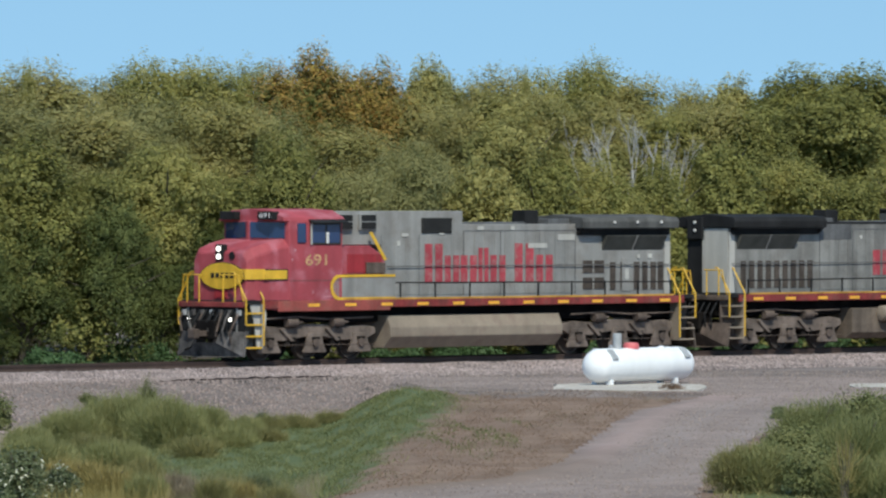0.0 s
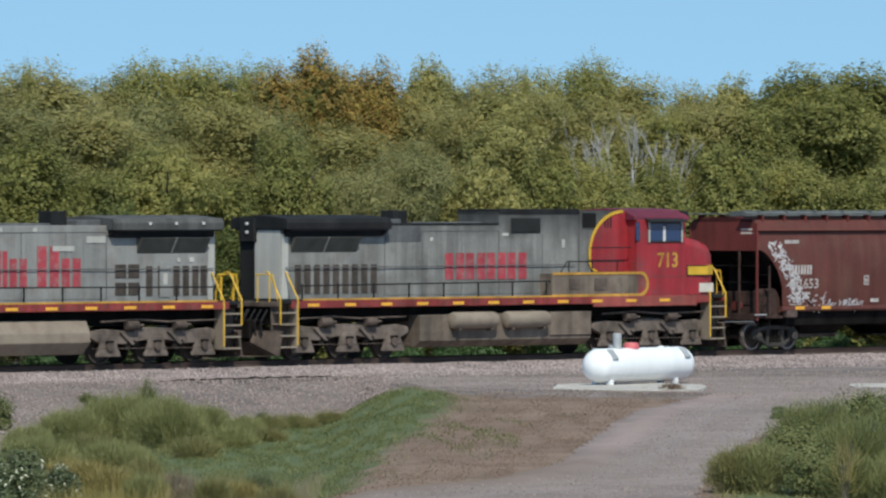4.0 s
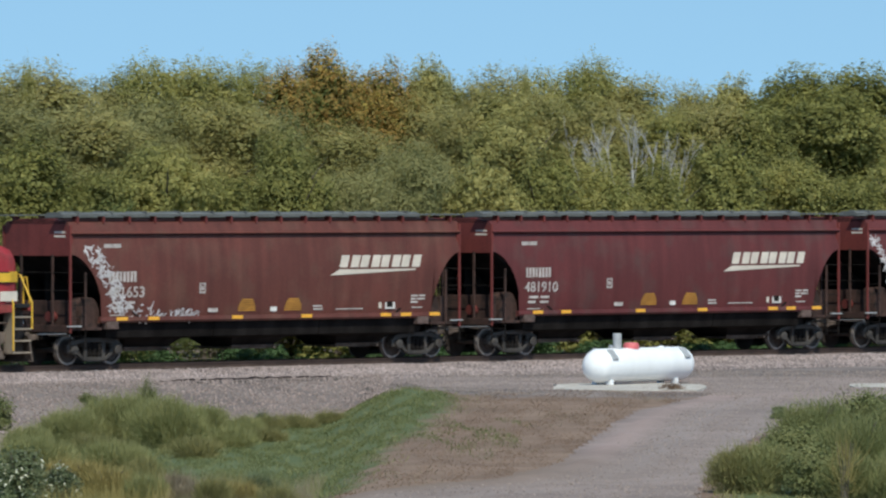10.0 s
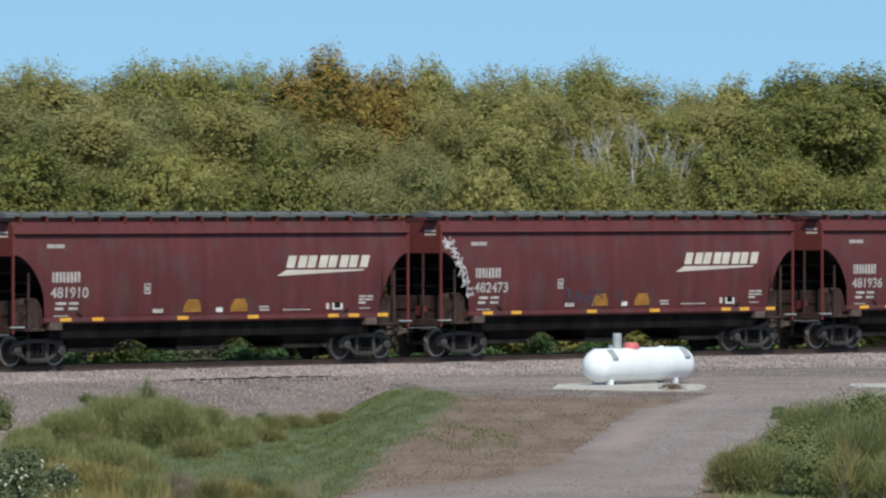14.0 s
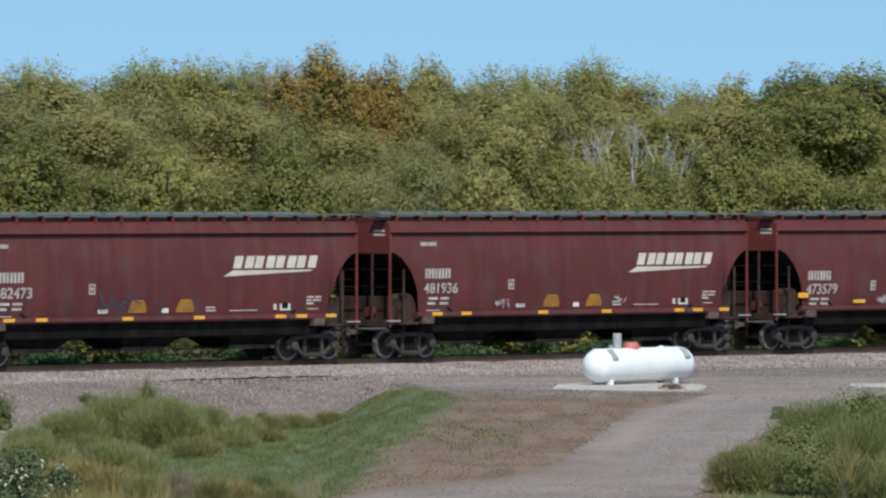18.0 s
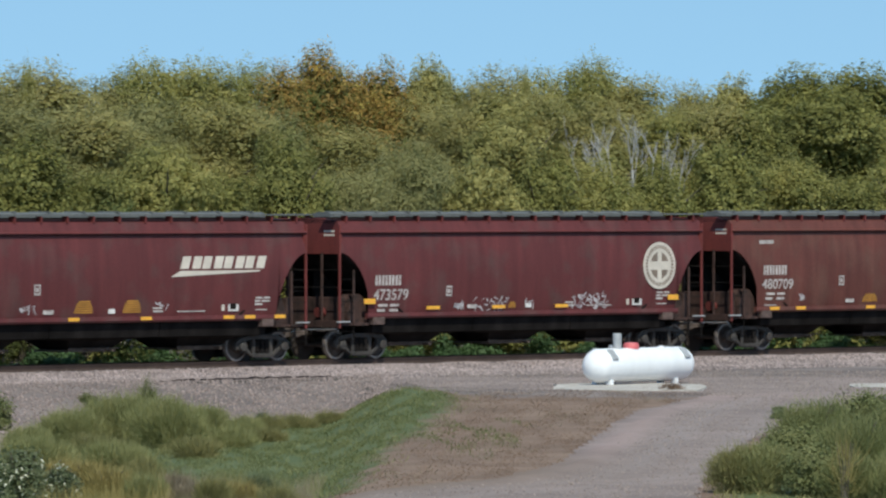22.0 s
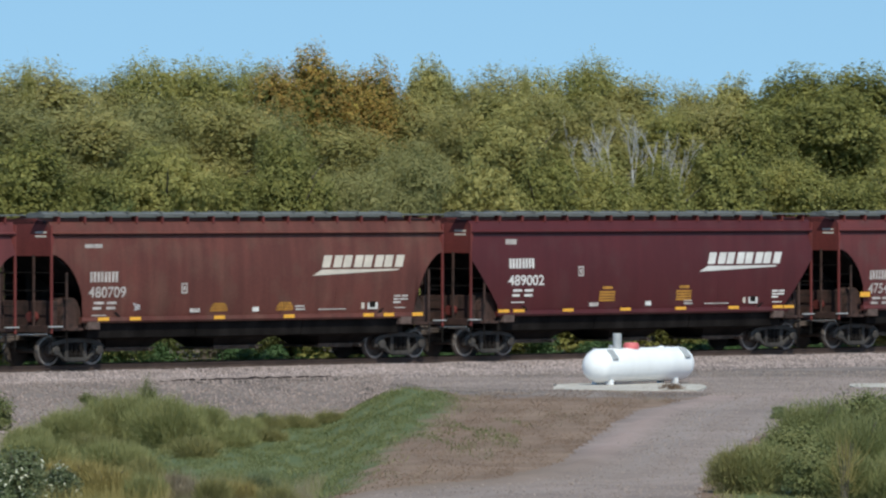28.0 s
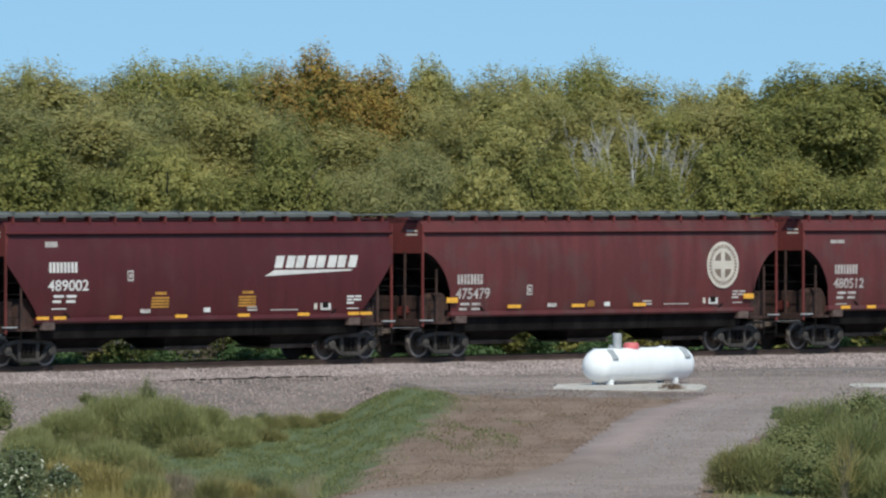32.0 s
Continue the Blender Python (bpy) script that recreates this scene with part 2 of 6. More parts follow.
LEAF = {
    "olive": leaf_mat("olive_leaves", [(0.241, 0.246, 0.083), (0.395, 0.375, 0.139), (0.526, 0.462, 0.197)], glow=0.45),
    "green": leaf_mat("green_leaves", [(0.206, 0.227, 0.068), (0.361, 0.367, 0.111), (0.514, 0.460, 0.164)], glow=0.45),
    "grey": leaf_mat("grey_green_leaves", [(0.221, 0.229, 0.094), (0.337, 0.333, 0.141), (0.448, 0.421, 0.189)], glow=0.45),
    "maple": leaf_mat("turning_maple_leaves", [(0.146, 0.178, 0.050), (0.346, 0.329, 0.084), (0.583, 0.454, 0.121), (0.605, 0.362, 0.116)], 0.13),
    "yellow": leaf_mat("yellowing_leaves", [(0.194, 0.213, 0.074), (0.341, 0.335, 0.122), (0.572, 0.504, 0.195)], glow=0.45),
    "dark": leaf_mat("dark_green_leaves", [(0.118, 0.130, 0.039), (0.222, 0.231, 0.067), (0.365, 0.352, 0.110)]),
    "hedge": leaf_mat("hedge_leaves", [(0.058, 0.088, 0.028), (0.122, 0.158, 0.048), (0.220, 0.245, 0.080)]),
    "weed": leaf_mat("fresh_weed_leaves", [(0.036, 0.080, 0.024), (0.076, 0.146, 0.050), (0.132, 0.218, 0.094)]),
    "grass": leaf_mat("green_grass", [(0.085, 0.112, 0.039), (0.142, 0.167, 0.059), (0.214, 0.217, 0.085)], glow=0.3),
    "tall": leaf_mat("tall_grass", [(0.145, 0.152, 0.056), (0.222, 0.218, 0.088), (0.315, 0.280, 0.120)], glow=0.25),
    "dry": leaf_mat("dry_grass", [(0.202, 0.130, 0.088), (0.258, 0.170, 0.117), (0.318, 0.217, 0.150)], glow=0.5),
    "straw": leaf_mat("bleached_straw", [(0.27, 0.215, 0.145), (0.35, 0.285, 0.200)], glow=0.4),
    "sage": leaf_mat("sage_leaves", [(0.085, 0.112, 0.048), (0.146, 0.180, 0.085), (0.231, 0.255, 0.139)]),
    "flower": leaf_mat("white_flower_heads", [(0.42, 0.42, 0.30), (0.60, 0.58, 0.46)], glow=0.1),
    "gold": leaf_mat("golden_weed_heads", [(0.225, 0.185, 0.060), (0.335, 0.270, 0.105)], glow=0.15),

    "bush": leaf_mat("bush_leaves", [(0.101, 0.130, 0.046), (0.195, 0.222, 0.081), (0.327, 0.323, 0.138)], glow=0.35),
    "feather": leaf_mat("pale_feathery_weeds", [(0.172, 0.190, 0.070), (0.262, 0.274, 0.110), (0.362, 0.348, 0.155)], glow=0.3),}


# ---- building helpers ----
def part(name, bm, material, parent=None, label=""):
    """One mesh object from a bmesh (or a ready mesh), under its thing or part."""
    if isinstance(bm, bmesh.types.BMesh):
        me = bpy.data.meshes.new(name)
        bm.normal_update()
        bm.to_mesh(me)
        bm.free()
    else:
        me = bm
    if not me.materials:
        me.materials.append(material)
    ob = new(name, me)
    ob.parent = parent
    if label:
        ob["label"] = label
    return ob


def thing(name, label, category, group="", at=None, kind=""):
    ob = new(name)
    ob.empty_display_size = 0.5
    if at is not None:
        ob.matrix_basis = at
    return tagged(ob, label, category, group, kind)


def box(bm, x0, x1, y0, y1, z0, z1, bevel=0.0):
    x0, x1 = min(x0, x1), max(x0, x1)
    vs = [bm.verts.new(p) for p in ((x0, y0, z0), (x1, y0, z0), (x1, y1, z0), (x0, y1, z0), (x0, y0, z1), (x1, y0, z1), (x1, y1, z1), (x0, y1, z1))]
    fs = [bm.faces.new([vs[i] for i in f]) for f in ((0, 3, 2, 1), (4, 5, 6, 7), (0, 1, 5, 4), (1, 2, 6, 5), (2, 3, 7, 6), (3, 0, 4, 7))]
    if bevel:
        bmesh.ops.bevel(bm, geom=list({e for f in fs for e in f.edges}), offset=bevel, segments=2, affect="EDGES", profile=0.5)
    return bm


def prism(bm, pts, lo, hi, axis="y", bevel=0.0):
    """A flat outline, drawn out from lo to hi along an axis: y takes (x, z), x takes (y, z), z takes (x, y)."""
    def at(p, w):
        return (p[0], w, p[1]) if axis == "y" else (w, p[0], p[1]) if axis == "x" else (p[0], p[1], w)
    a, b = [bm.verts.new(at(p, lo)) for p in pts], [bm.verts.new(at(p, hi)) for p in pts]
    n = len(pts)
    fs = [bm.faces.new(a), bm.faces.new(b[::-1])]
    fs += [bm.faces.new((a[i], b[i], b[(i + 1) % n], a[(i + 1) % n])) for i in range(n)]
    bmesh.ops.recalc_face_normals(bm, faces=fs)
    if bevel:
        bmesh.ops.bevel(bm, geom=list({e for f in fs for e in f.edges}), offset=bevel, segments=2, affect="EDGES", profile=0.5)
    return bm


def tube(bm, pts, r, n=6, r_end=None):
    """A round bar along a line of points."""
    pts = [Vector(p) for p in pts]
    rings = []
    for i, p in enumerate(pts):
        d = (pts[min(i + 1, len(pts) - 1)] - pts[max(i - 1, 0)]).normalized()
        s = d.orthogonal().normalized()
        q = d.cross(s)
        rr = r if r_end is None else r + (r_end - r) * i / (len(pts) - 1)
        rings.append([bm.verts.new(p + (s * math.cos(6.2832 * k / n) + q * math.sin(6.2832 * k / n)) * rr) for k in range(n)])
    for a, b in zip(rings, rings[1:]):
        for k in range(n):
            bm.faces.new((a[k], a[(k + 1) % n], b[(k + 1) % n], b[k]))
    bm.faces.new(rings[0][::-1])
    bm.faces.new(rings[-1])
    return bm


def lathe(bm, prof, n=24, axis="y", centre=(0, 0, 0)):
    """A turned shape: prof holds (along, radius)."""
    c = Vector(centre)
    rings = []
    for w, r in prof:
        ring = []
        for k in range(n):
            a, b = r * math.cos(6.2832 * k / n), r * math.sin(6.2832 * k / n)
            ring.append(bm.verts.new(c + Vector((a, w, b) if axis == "y" else (w, a, b) if axis == "x" else (a, b, w))))
        rings.append(ring)
    fs = []
    for a, b in zip(rings, rings[1:]):
        fs += [bm.faces.new((a[k], a[(k + 1) % n], b[(k + 1) % n], b[k])) for k in range(n)]
    fs += [bm.faces.new(rings[0]), bm.faces.new(rings[-1])]
    bmesh.ops.recalc_face_normals(bm, faces=fs)
    return bm


def smooth(ob, angle=40):
    me = ob.data
    me.shade_smooth()
    me.set_sharp_from_angle(angle=radians(angle))
    return ob


def B():
    return bmesh.new()


def lettering(name, txt, x, z, height, width, material, parent, y):
    """Painted characters on a side that faces -y, x and z at their lower left corner."""
    cu = bpy.data.curves.new(name, "FONT")
    cu.body, cu.size, cu.extrude = txt, 1.0, 0.0
    cu.offset = 0.018
    tmp = new(name, cu)
    bpy.context.view_layer.update()
    me = bpy.data.meshes.new_from_object(tmp.evaluated_get(bpy.context.evaluated_depsgraph_get()))
    bpy.data.objects.remove(tmp)
    bpy.data.curves.remove(cu)
    co = np.array([v.co for v in me.vertices])
    lo, hi = co.min(0), co.max(0)
    for v in me.vertices:
        v.co = (x + (v.co.x - lo[0]) / (hi[0] - lo[0]) * width, y or 0, z + (v.co.y - lo[1]) / (hi[1] - lo[1]) * height)
        if y is None:
            v.co.y = side_y(v.co.z) - 0.010
    me.materials.clear()
    return part(name, me, material, parent)


def quads(name, V, material):
    """A mesh of loose pieces with c corners each from an array (n, c, 3)."""
    V = np.asarray(V, np.float32)
    n, c = V.shape[:2]
    me = bpy.data.meshes.new(name)
    me.vertices.add(n * c)
    me.vertices.foreach_set("co", V.reshape(-1))
    me.loops.add(n * c)
    me.loops.foreach_set("vertex_index", np.arange(n * c, dtype=np.int32))
    me.polygons.add(n)
    me.polygons.foreach_set("loop_start", np.arange(0, n * c, c, dtype=np.int32))
    me.update(calc_edges=True)
    me.materials.append(material)
    return me


def leaves(rng, P, size, out=None, slim=0.55, loose=0.42):
    """Pointed leaves at the places P; most show their upper side outwards."""
    n = len(P)
    nrm = rng.normal(size=(n, 3)) * loose
    nrm[:, 2] += 0.35
    if out is not None:
        nrm += out
    nrm /= np.linalg.norm(nrm, axis=1)[:, None] + 1e-6
    d = rng.normal(size=(n, 3))
    d[:, 2] -= 0.3
    d -= nrm * (d * nrm).sum(1)[:, None]
    d /= np.linalg.norm(d, axis=1)[:, None] + 1e-6
    s = np.cross(d, nrm)
    L = size * rng.uniform(0.65, 1.35, (n, 1))
    return np.stack([P + s * L * slim * 0.5, P - s * L * slim * 0.5, P + d * L], 1)


def blades(rng, P, h, w, lean=0.35):
    """Grass blades rooted at P."""
    n = len(P)
    a = rng.uniform(0, 6.2832, n)
    s = np.stack([np.cos(a), np.sin(a), 0 * a], 1) * w * rng.uniform(0.6, 1.4, (n, 1))
    hh = h * rng.uniform(0.5, 1.25, (n, 1))
    tip = np.concatenate([rng.normal(size=(n, 2)) * lean, np.ones((n, 1))], 1) * hh
    return np.stack([P - s, P + s, P + tip], 1)


def ground_z(u, d):
    """Height of the ground, u metres to the right of the camera's line and d metres ahead."""
    def ease(a, b, v):
        q = np.clip((v - a) / (b - a), 0, 1)
        return q * q * (3 - 2 * q)
    u, d = np.asarray(u, float), np.asarray(d, float)
    right = -0.35 - 0.65 * np.clip((196 - d) / 60, 0, 1.3)
    left = -0.35 - 1.0 * ease(-5.2, -13.5, EYE.y + 0.70711 * (d - u))
    w = ease(-3.6, -0.9, u)
    near = left * (1 - w) + right * w
    return near + (0.015 * np.sin(u * 2.1 + d * 0.7) + 0.02 * np.sin(u * 0.9 - d * 0.33)) * ease(206, 198, d)


def plan(u, d):
    """From right-and-ahead to x and y."""
    return EYE.x + 0.70711 * (u + d), EYE.y + 0.70711 * (d - u)


def on_ground(u, d):
    x, y = plan(np.asarray(u), np.asarray(d))
    return np.stack([x, y, ground_z(u, d)], 1)


# ---- the setting: ground, drive, track ----
def drive_left(d):
    return np.interp(d, [120, 137, 141, 143.7, 146, 148.8, 155.3, 164.6, 174.9, 184.1, 188.9, 192.8, 196], [-30, -7.0, -3.6, -1.55, 0.0, 1.39, 2.7, 3.53, 4.46, 5.43, 6.34, 7.1, 7.8])


def drive_right(d):
    return np.interp(d, [120, 141, 148, 164, 180, 195], [3.5, 5.2, 5.7, 7.2, 9.2, 12.3])


def green_right(d):
    return np.interp(d, [120, 145, 153, 165, 176, 195, 198], [-4.0, -2.3, -1.65, -1.1, -0.35, 0.5, 0.6])


def green_top(u):
    return np.interp(u, [-16, -10.6, -9.4, -7, -4, -2.4, 0.6, 1.5], [170, 178, 196, 200, 204.5, 208, 196, 193])


def ground_mat():
    m = bpy.data.materials.new("ground_soil")
    m.use_nodes = True
    nt = m.node_tree
    N, L = nt.nodes.new, nt.links.new
    b = nt.nodes["Principled BSDF"]
    b.inputs["Roughness"].default_value = 0.95
    tc = N("ShaderNodeTexCoord")

    def nz(sc, det=5):
        t = N("ShaderNodeTexNoise")
        t.inputs["Scale"].default_value, t.inputs["Detail"].default_value = sc, det
        L(tc.outputs["Object"], t.inputs["Vector"])
        return t.outputs["Fac"]

    def mask(attr, sc):
        a = N("ShaderNodeAttribute")
        a.attribute_name = attr
        s = N("ShaderNodeMath")
        s.operation = "MULTIPLY_ADD"
        L(nz(sc), s.inputs[0])
        s.inputs[1].default_value = 0.9
        L(a.outputs["Fac"], s.inputs[2])
        r = N("ShaderNodeMapRange")
        r.inputs["From Min"].default_value, r.inputs["From Max"].default_value = 0.8, 1.1
        L(s.outputs[0], r.inputs["Value"])
        return r.outputs[0]

    def two(c1, c2, sc):
        r = N("ShaderNodeValToRGB")
        r.color_ramp.elements[0].position, r.color_ramp.elements[1].position = 0.35, 0.68
        r.color_ramp.elements[0].color, r.color_ramp.elements[1].color = (*c1, 1), (*c2, 1)
        L(nz(sc, 8), r.inputs[0])
        return r.outputs[0]

    def mix(a, c, f):
        q = N("ShaderNodeMix")
        q.data_type = "RGBA"
        L(a, q.inputs["A"])
        L(c, q.inputs["B"])
        L(f, q.inputs["Factor"])
        return q.outputs["Result"]

    col = two((0.172, 0.113, 0.080), (0.250, 0.171, 0.124), 0.55)
    col = mix(col, two((0.078, 0.106, 0.038), (0.118, 0.142, 0.055), 0.45), mask("green", 0.5))
    col = mix(col, two((0.128, 0.104, 0.098), (0.250, 0.206, 0.188), 0.35), mask("gravel", 0.6))
    # shade along the bank's edge, painted into the soil as a dark line
    col = mix(col, two((0.045, 0.038, 0.034), (0.11, 0.09, 0.082), 2.0), mask("lip_shade", 1.2))
    L(col, b.inputs["Base Color"])
    bp = N("ShaderNodeBump")
    bp.inputs["Strength"].default_value, bp.inputs["Distance"].default_value = 0.8, 0.05
    L(nz(9, 6), bp.inputs["Height"])
    L(bp.outputs[0], b.inputs["Normal"])
    return m


def build_ground():
    us = np.concatenate([[-2600, -900, -300, -120, -50, -25], np.arange(-17, 17.01, 0.3), [25, 50, 120, 300, 900, 2600]])
    ds = np.concatenate([[-2500, -800, -200, -50, 20, 60, 90, 105], np.arange(115, 218, 0.6), [222, 230, 245, 270, 320, 420, 700, 1300, 3200]])
    U, D = np.meshgrid(us, ds)
    u, d = U.ravel(), D.ravel()
    P = on_ground(u, d)
    nu, nd = len(us), len(ds)
    idx = np.arange(nu * nd).reshape(nd, nu)
    F = np.stack([idx[:-1, :-1], idx[:-1, 1:], idx[1:, 1:], idx[1:, :-1]], -1).reshape(-1, 4)
    me = bpy.data.meshes.new("ground")
    me.from_pydata(P.tolist(), [], F.tolist())
    rng = np.random.default_rng(3)
    soft = lambda v, w: 1 / (1 + np.exp(-np.clip(v / w, -40, 40)))
    jit = rng.normal(size=len(u)) * 0.15
    green = soft(green_right(d) - u + jit, 0.5) * soft(green_top(u) - d + jit * 4, 1.5)
    green *= soft(green_top(u) - d, 1.0)
    green = np.maximum(green, soft(u - drive_right(d) - 0.6, 0.4) * soft(196 - d, 2))
    gravel = soft(d - green_top(u) + jit * 3, 1.0)
    y_ = EYE.y + 0.70711 * (d - u)
    # mask of the painted shade line and its short bend
    lip_shade = np.exp(-((y_ + 6.6) / 0.35) ** 2) * soft(u + 9.3, 0.6) * soft(-2.3 - u, 0.3) * 1.0
    lip_shade += np.exp(-((u + 2.35) / 0.14) ** 2) * soft(d - 207, 0.8) * soft(215 - d, 0.8) * 0.75
    for name, v in (("green", green), ("gravel", gravel), ("lip_shade", lip_shade)):
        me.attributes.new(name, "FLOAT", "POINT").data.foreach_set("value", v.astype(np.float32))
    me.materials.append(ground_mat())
    me.shade_smooth()
    tagged(new("ground", me), "uneven ground of dry soil, worn grass and gravel", "ground", kind="structure")


build_ground()


def drive_mat():
    """Gravel with a pinkish ridge of coarse stone at its edge and paler wheel tracks."""
    m = mat("drive_gravel", (0.252, 0.200, 0.184), 0.95, 0, 0.20, 0.4, 9, 0.9, dirt=(0.200, 0.158, 0.146), dirt_amount=0.4)
    nt = m.node_tree
    N, L = nt.nodes.new, nt.links.new
    b = nt.nodes["Principled BSDF"]
    col = b.inputs["Base Color"].links[0].from_socket
    for attr, c in (("pink", (0.365, 0.265, 0.243)), ("worn", (0.285, 0.240, 0.228)), ("soil", (0.196, 0.143, 0.109))):
        a, t, f, q = N("ShaderNodeAttribute"), N("ShaderNodeTexNoise"), N("ShaderNodeMath"), N("ShaderNodeMix")
        a.attribute_name = attr
        t.inputs["Scale"].default_value, t.inputs["Detail"].default_value = 1.1, 5
        f.operation = "MULTIPLY"
        L(a.outputs["Fac"], f.inputs[0])
        L(t.outputs["Fac"], f.inputs[1])
        f.use_clamp = True
        q.data_type = "RGBA"
        L(f.outputs[0], q.inputs["Factor"])
        L(col, q.inputs["A"])
        q.inputs["B"].default_value = (*c, 1)
        col = q.outputs["Result"]
    L(col, b.inputs["Base Color"])
    return m


def build_drive():
    """The gravel drive that bends up from the foreground to the yard beside the track."""
    us, ds = np.arange(-9, 17, 0.15), np.arange(118, 214.5, 0.5)
    idx = {}
    verts, faces, pink, fine, soil = [], [], [], [], []
    rng = np.random.default_rng(5)
    wob = np.cumsum(rng.normal(size=len(ds))) * 0.02

    def vid(i, j):
        if (i, j) not in idx:
            x, y = plan(us[i], ds[j])
            off = us[i] - float(drive_left(min(ds[j], 196)))
            ridge = 0.085 * math.exp(-((off - 0.55) / 0.28) ** 2) * (0.6 + 0.4 * math.sin(ds[j] * 0.9)) * (ds[j] < 194)
            z = float(ground_z(us[i], ds[j])) + 0.012 + 0.003 * math.sin(us[i] * 1.7 + ds[j] * 0.21) + ridge
            upper = min(1, max(0, (ds[j] - 148) / 14))
            soil.append((1 - upper) * 2.2 * math.exp(-max(0, off) / 1.4))
            pink.append(math.exp(-((off - 0.5) / 0.45) ** 2) * (upper if ds[j] < 190 else max(0, 1 - (ds[j] - 190) / 8)) + 0.8 * math.exp(-((ds[j] - 196 + 0.25 * us[i]) / 3.5) ** 2) * (us[i] > 6))
            fine.append(sum(math.exp(-((off - c) / 0.42) ** 2) for c in (1.7, 3.3)) * (1 if ds[j] < 190 else max(0, 1 - (ds[j] - 190) / 8)))
            idx[(i, j)] = len(verts)
            verts.append((x, y, z))
        return idx[(i, j)]
    for j in range(len(ds) - 1):
        d = ds[j]
        lo = drive_left(d) + wob[j] * 0.7 if d < 196 else np.interp(d, [196, 199, 203, 214], [7.4, 3.0, -0.6, -2.2])
        hi = drive_right(d) + wob[-j] * 0.6 if d < 195 else 17
        for i in range(len(us) - 1):
            if lo <= us[i] <= hi:
                faces.append((vid(i, j), vid(i + 1, j), vid(i + 1, j + 1), vid(i, j + 1)))
    me = bpy.data.meshes.new("road")
    me.from_pydata(verts, [], faces)
    for name, v in (("pink", pink), ("worn", fine), ("soil", soil)):
        me.attributes.new(name, "FLOAT", "POINT").data.foreach_set("value", np.array(v, np.float32))
    me.materials.append(drive_mat())
    me.shade_smooth()
    tagged(new("road", me), "curved grey gravel drive that widens into a yard beside the track", "gravel road", kind="structure")


build_drive()


def build_track():
    bm = B()
    prof = [(-5.2, -0.6), (-5.2, -0.37), (-3.9, -0.33), (-2.15, -0.17), (2.15, -0.17), (3.9, -0.45), (5.2, -0.6)]
    xs = np.linspace(-90, 140, 160)
    rng = np.random.default_rng(8)
    rows = []
    for x in xs:
        rows.append([bm.verts.new((x, y + rng.normal() * 0.05, z + rng.normal() * 0.012)) for y, z in prof])
    for a, b in zip(rows, rows[1:]):
        for k in range(len(prof) - 1):
            bm.faces.new((a[k], b[k], b[k + 1], a[k + 1]))
    bmesh.ops.recalc_face_normals(bm, faces=bm.faces)
    bed = part("ballast_bed", bm, M["ballast"])
    tagged(bed, "grey-pink crushed stone bed under the railway track", "ballast", kind="structure")
    n = 26000
    x, y = rng.uniform(-24, 34, n), -2.0 - rng.uniform(0, 1, n) ** 0.75 * 3.8
    z = np.interp(-y, [2.15, 3.9, 5.2], [-0.17, -0.33, -0.37])
    stones("ballast_stones", rng, np.stack([x, y, z], 1), 0.045, "loose pale and dark ballast stones beside the rail")
    track = thing("railway_track", "straight single railway track with rusty rails", "railway track", kind="structure")
    for side in (-0.755, 0.755):
        r = B()
        prism(r, [(side - 0.07, -0.172), (side + 0.07, -0.172), (side + 0.07, -0.155), (side + 0.012, -0.135), (side + 0.012, -0.045), (side + 0.036, -0.035), (side + 0.036, -0.004), (side + 0.028, 0), (side - 0.028, 0), (side - 0.036, -0.004), (side - 0.036, -0.035), (side - 0.012, -0.045), (side - 0.012, -0.135), (side - 0.07, -0.155)], -90, 140, "x")
        part("rail", r, M["rail"], track)
    t = box(B(), -0.115, 0.115, -1.3, 1.3, -0.33, -0.172, 0.008)
    first = part("tie", t, M["tie"], track)
    for i in range(118):
        if i == 0:
            first.location.x = -24
            continue
        o = new("tie", first.data)
        o.parent = track
        o.location = (-24 + 0.52 * i, random.uniform(-0.03, 0.03), random.uniform(-0.006, 0.004))


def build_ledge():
    """Ledge added where the yard's gravel ends above the bank, undercut to give a line of shade."""
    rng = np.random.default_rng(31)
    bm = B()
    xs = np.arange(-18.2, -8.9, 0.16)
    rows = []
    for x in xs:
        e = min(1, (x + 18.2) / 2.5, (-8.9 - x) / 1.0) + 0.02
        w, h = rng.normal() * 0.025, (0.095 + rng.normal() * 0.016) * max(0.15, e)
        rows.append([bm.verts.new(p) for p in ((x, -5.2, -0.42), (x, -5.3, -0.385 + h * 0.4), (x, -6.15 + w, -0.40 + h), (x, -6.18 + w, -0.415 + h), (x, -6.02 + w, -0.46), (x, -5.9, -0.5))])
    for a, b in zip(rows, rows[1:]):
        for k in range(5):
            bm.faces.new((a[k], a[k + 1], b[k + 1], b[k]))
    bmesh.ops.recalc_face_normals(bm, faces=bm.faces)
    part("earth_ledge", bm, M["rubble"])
    tagged(bpy.data.objects["earth_ledge"], "undercut gravelly ledge above the bank, shaped to hold a line of shade", "earth bank", kind="structure")


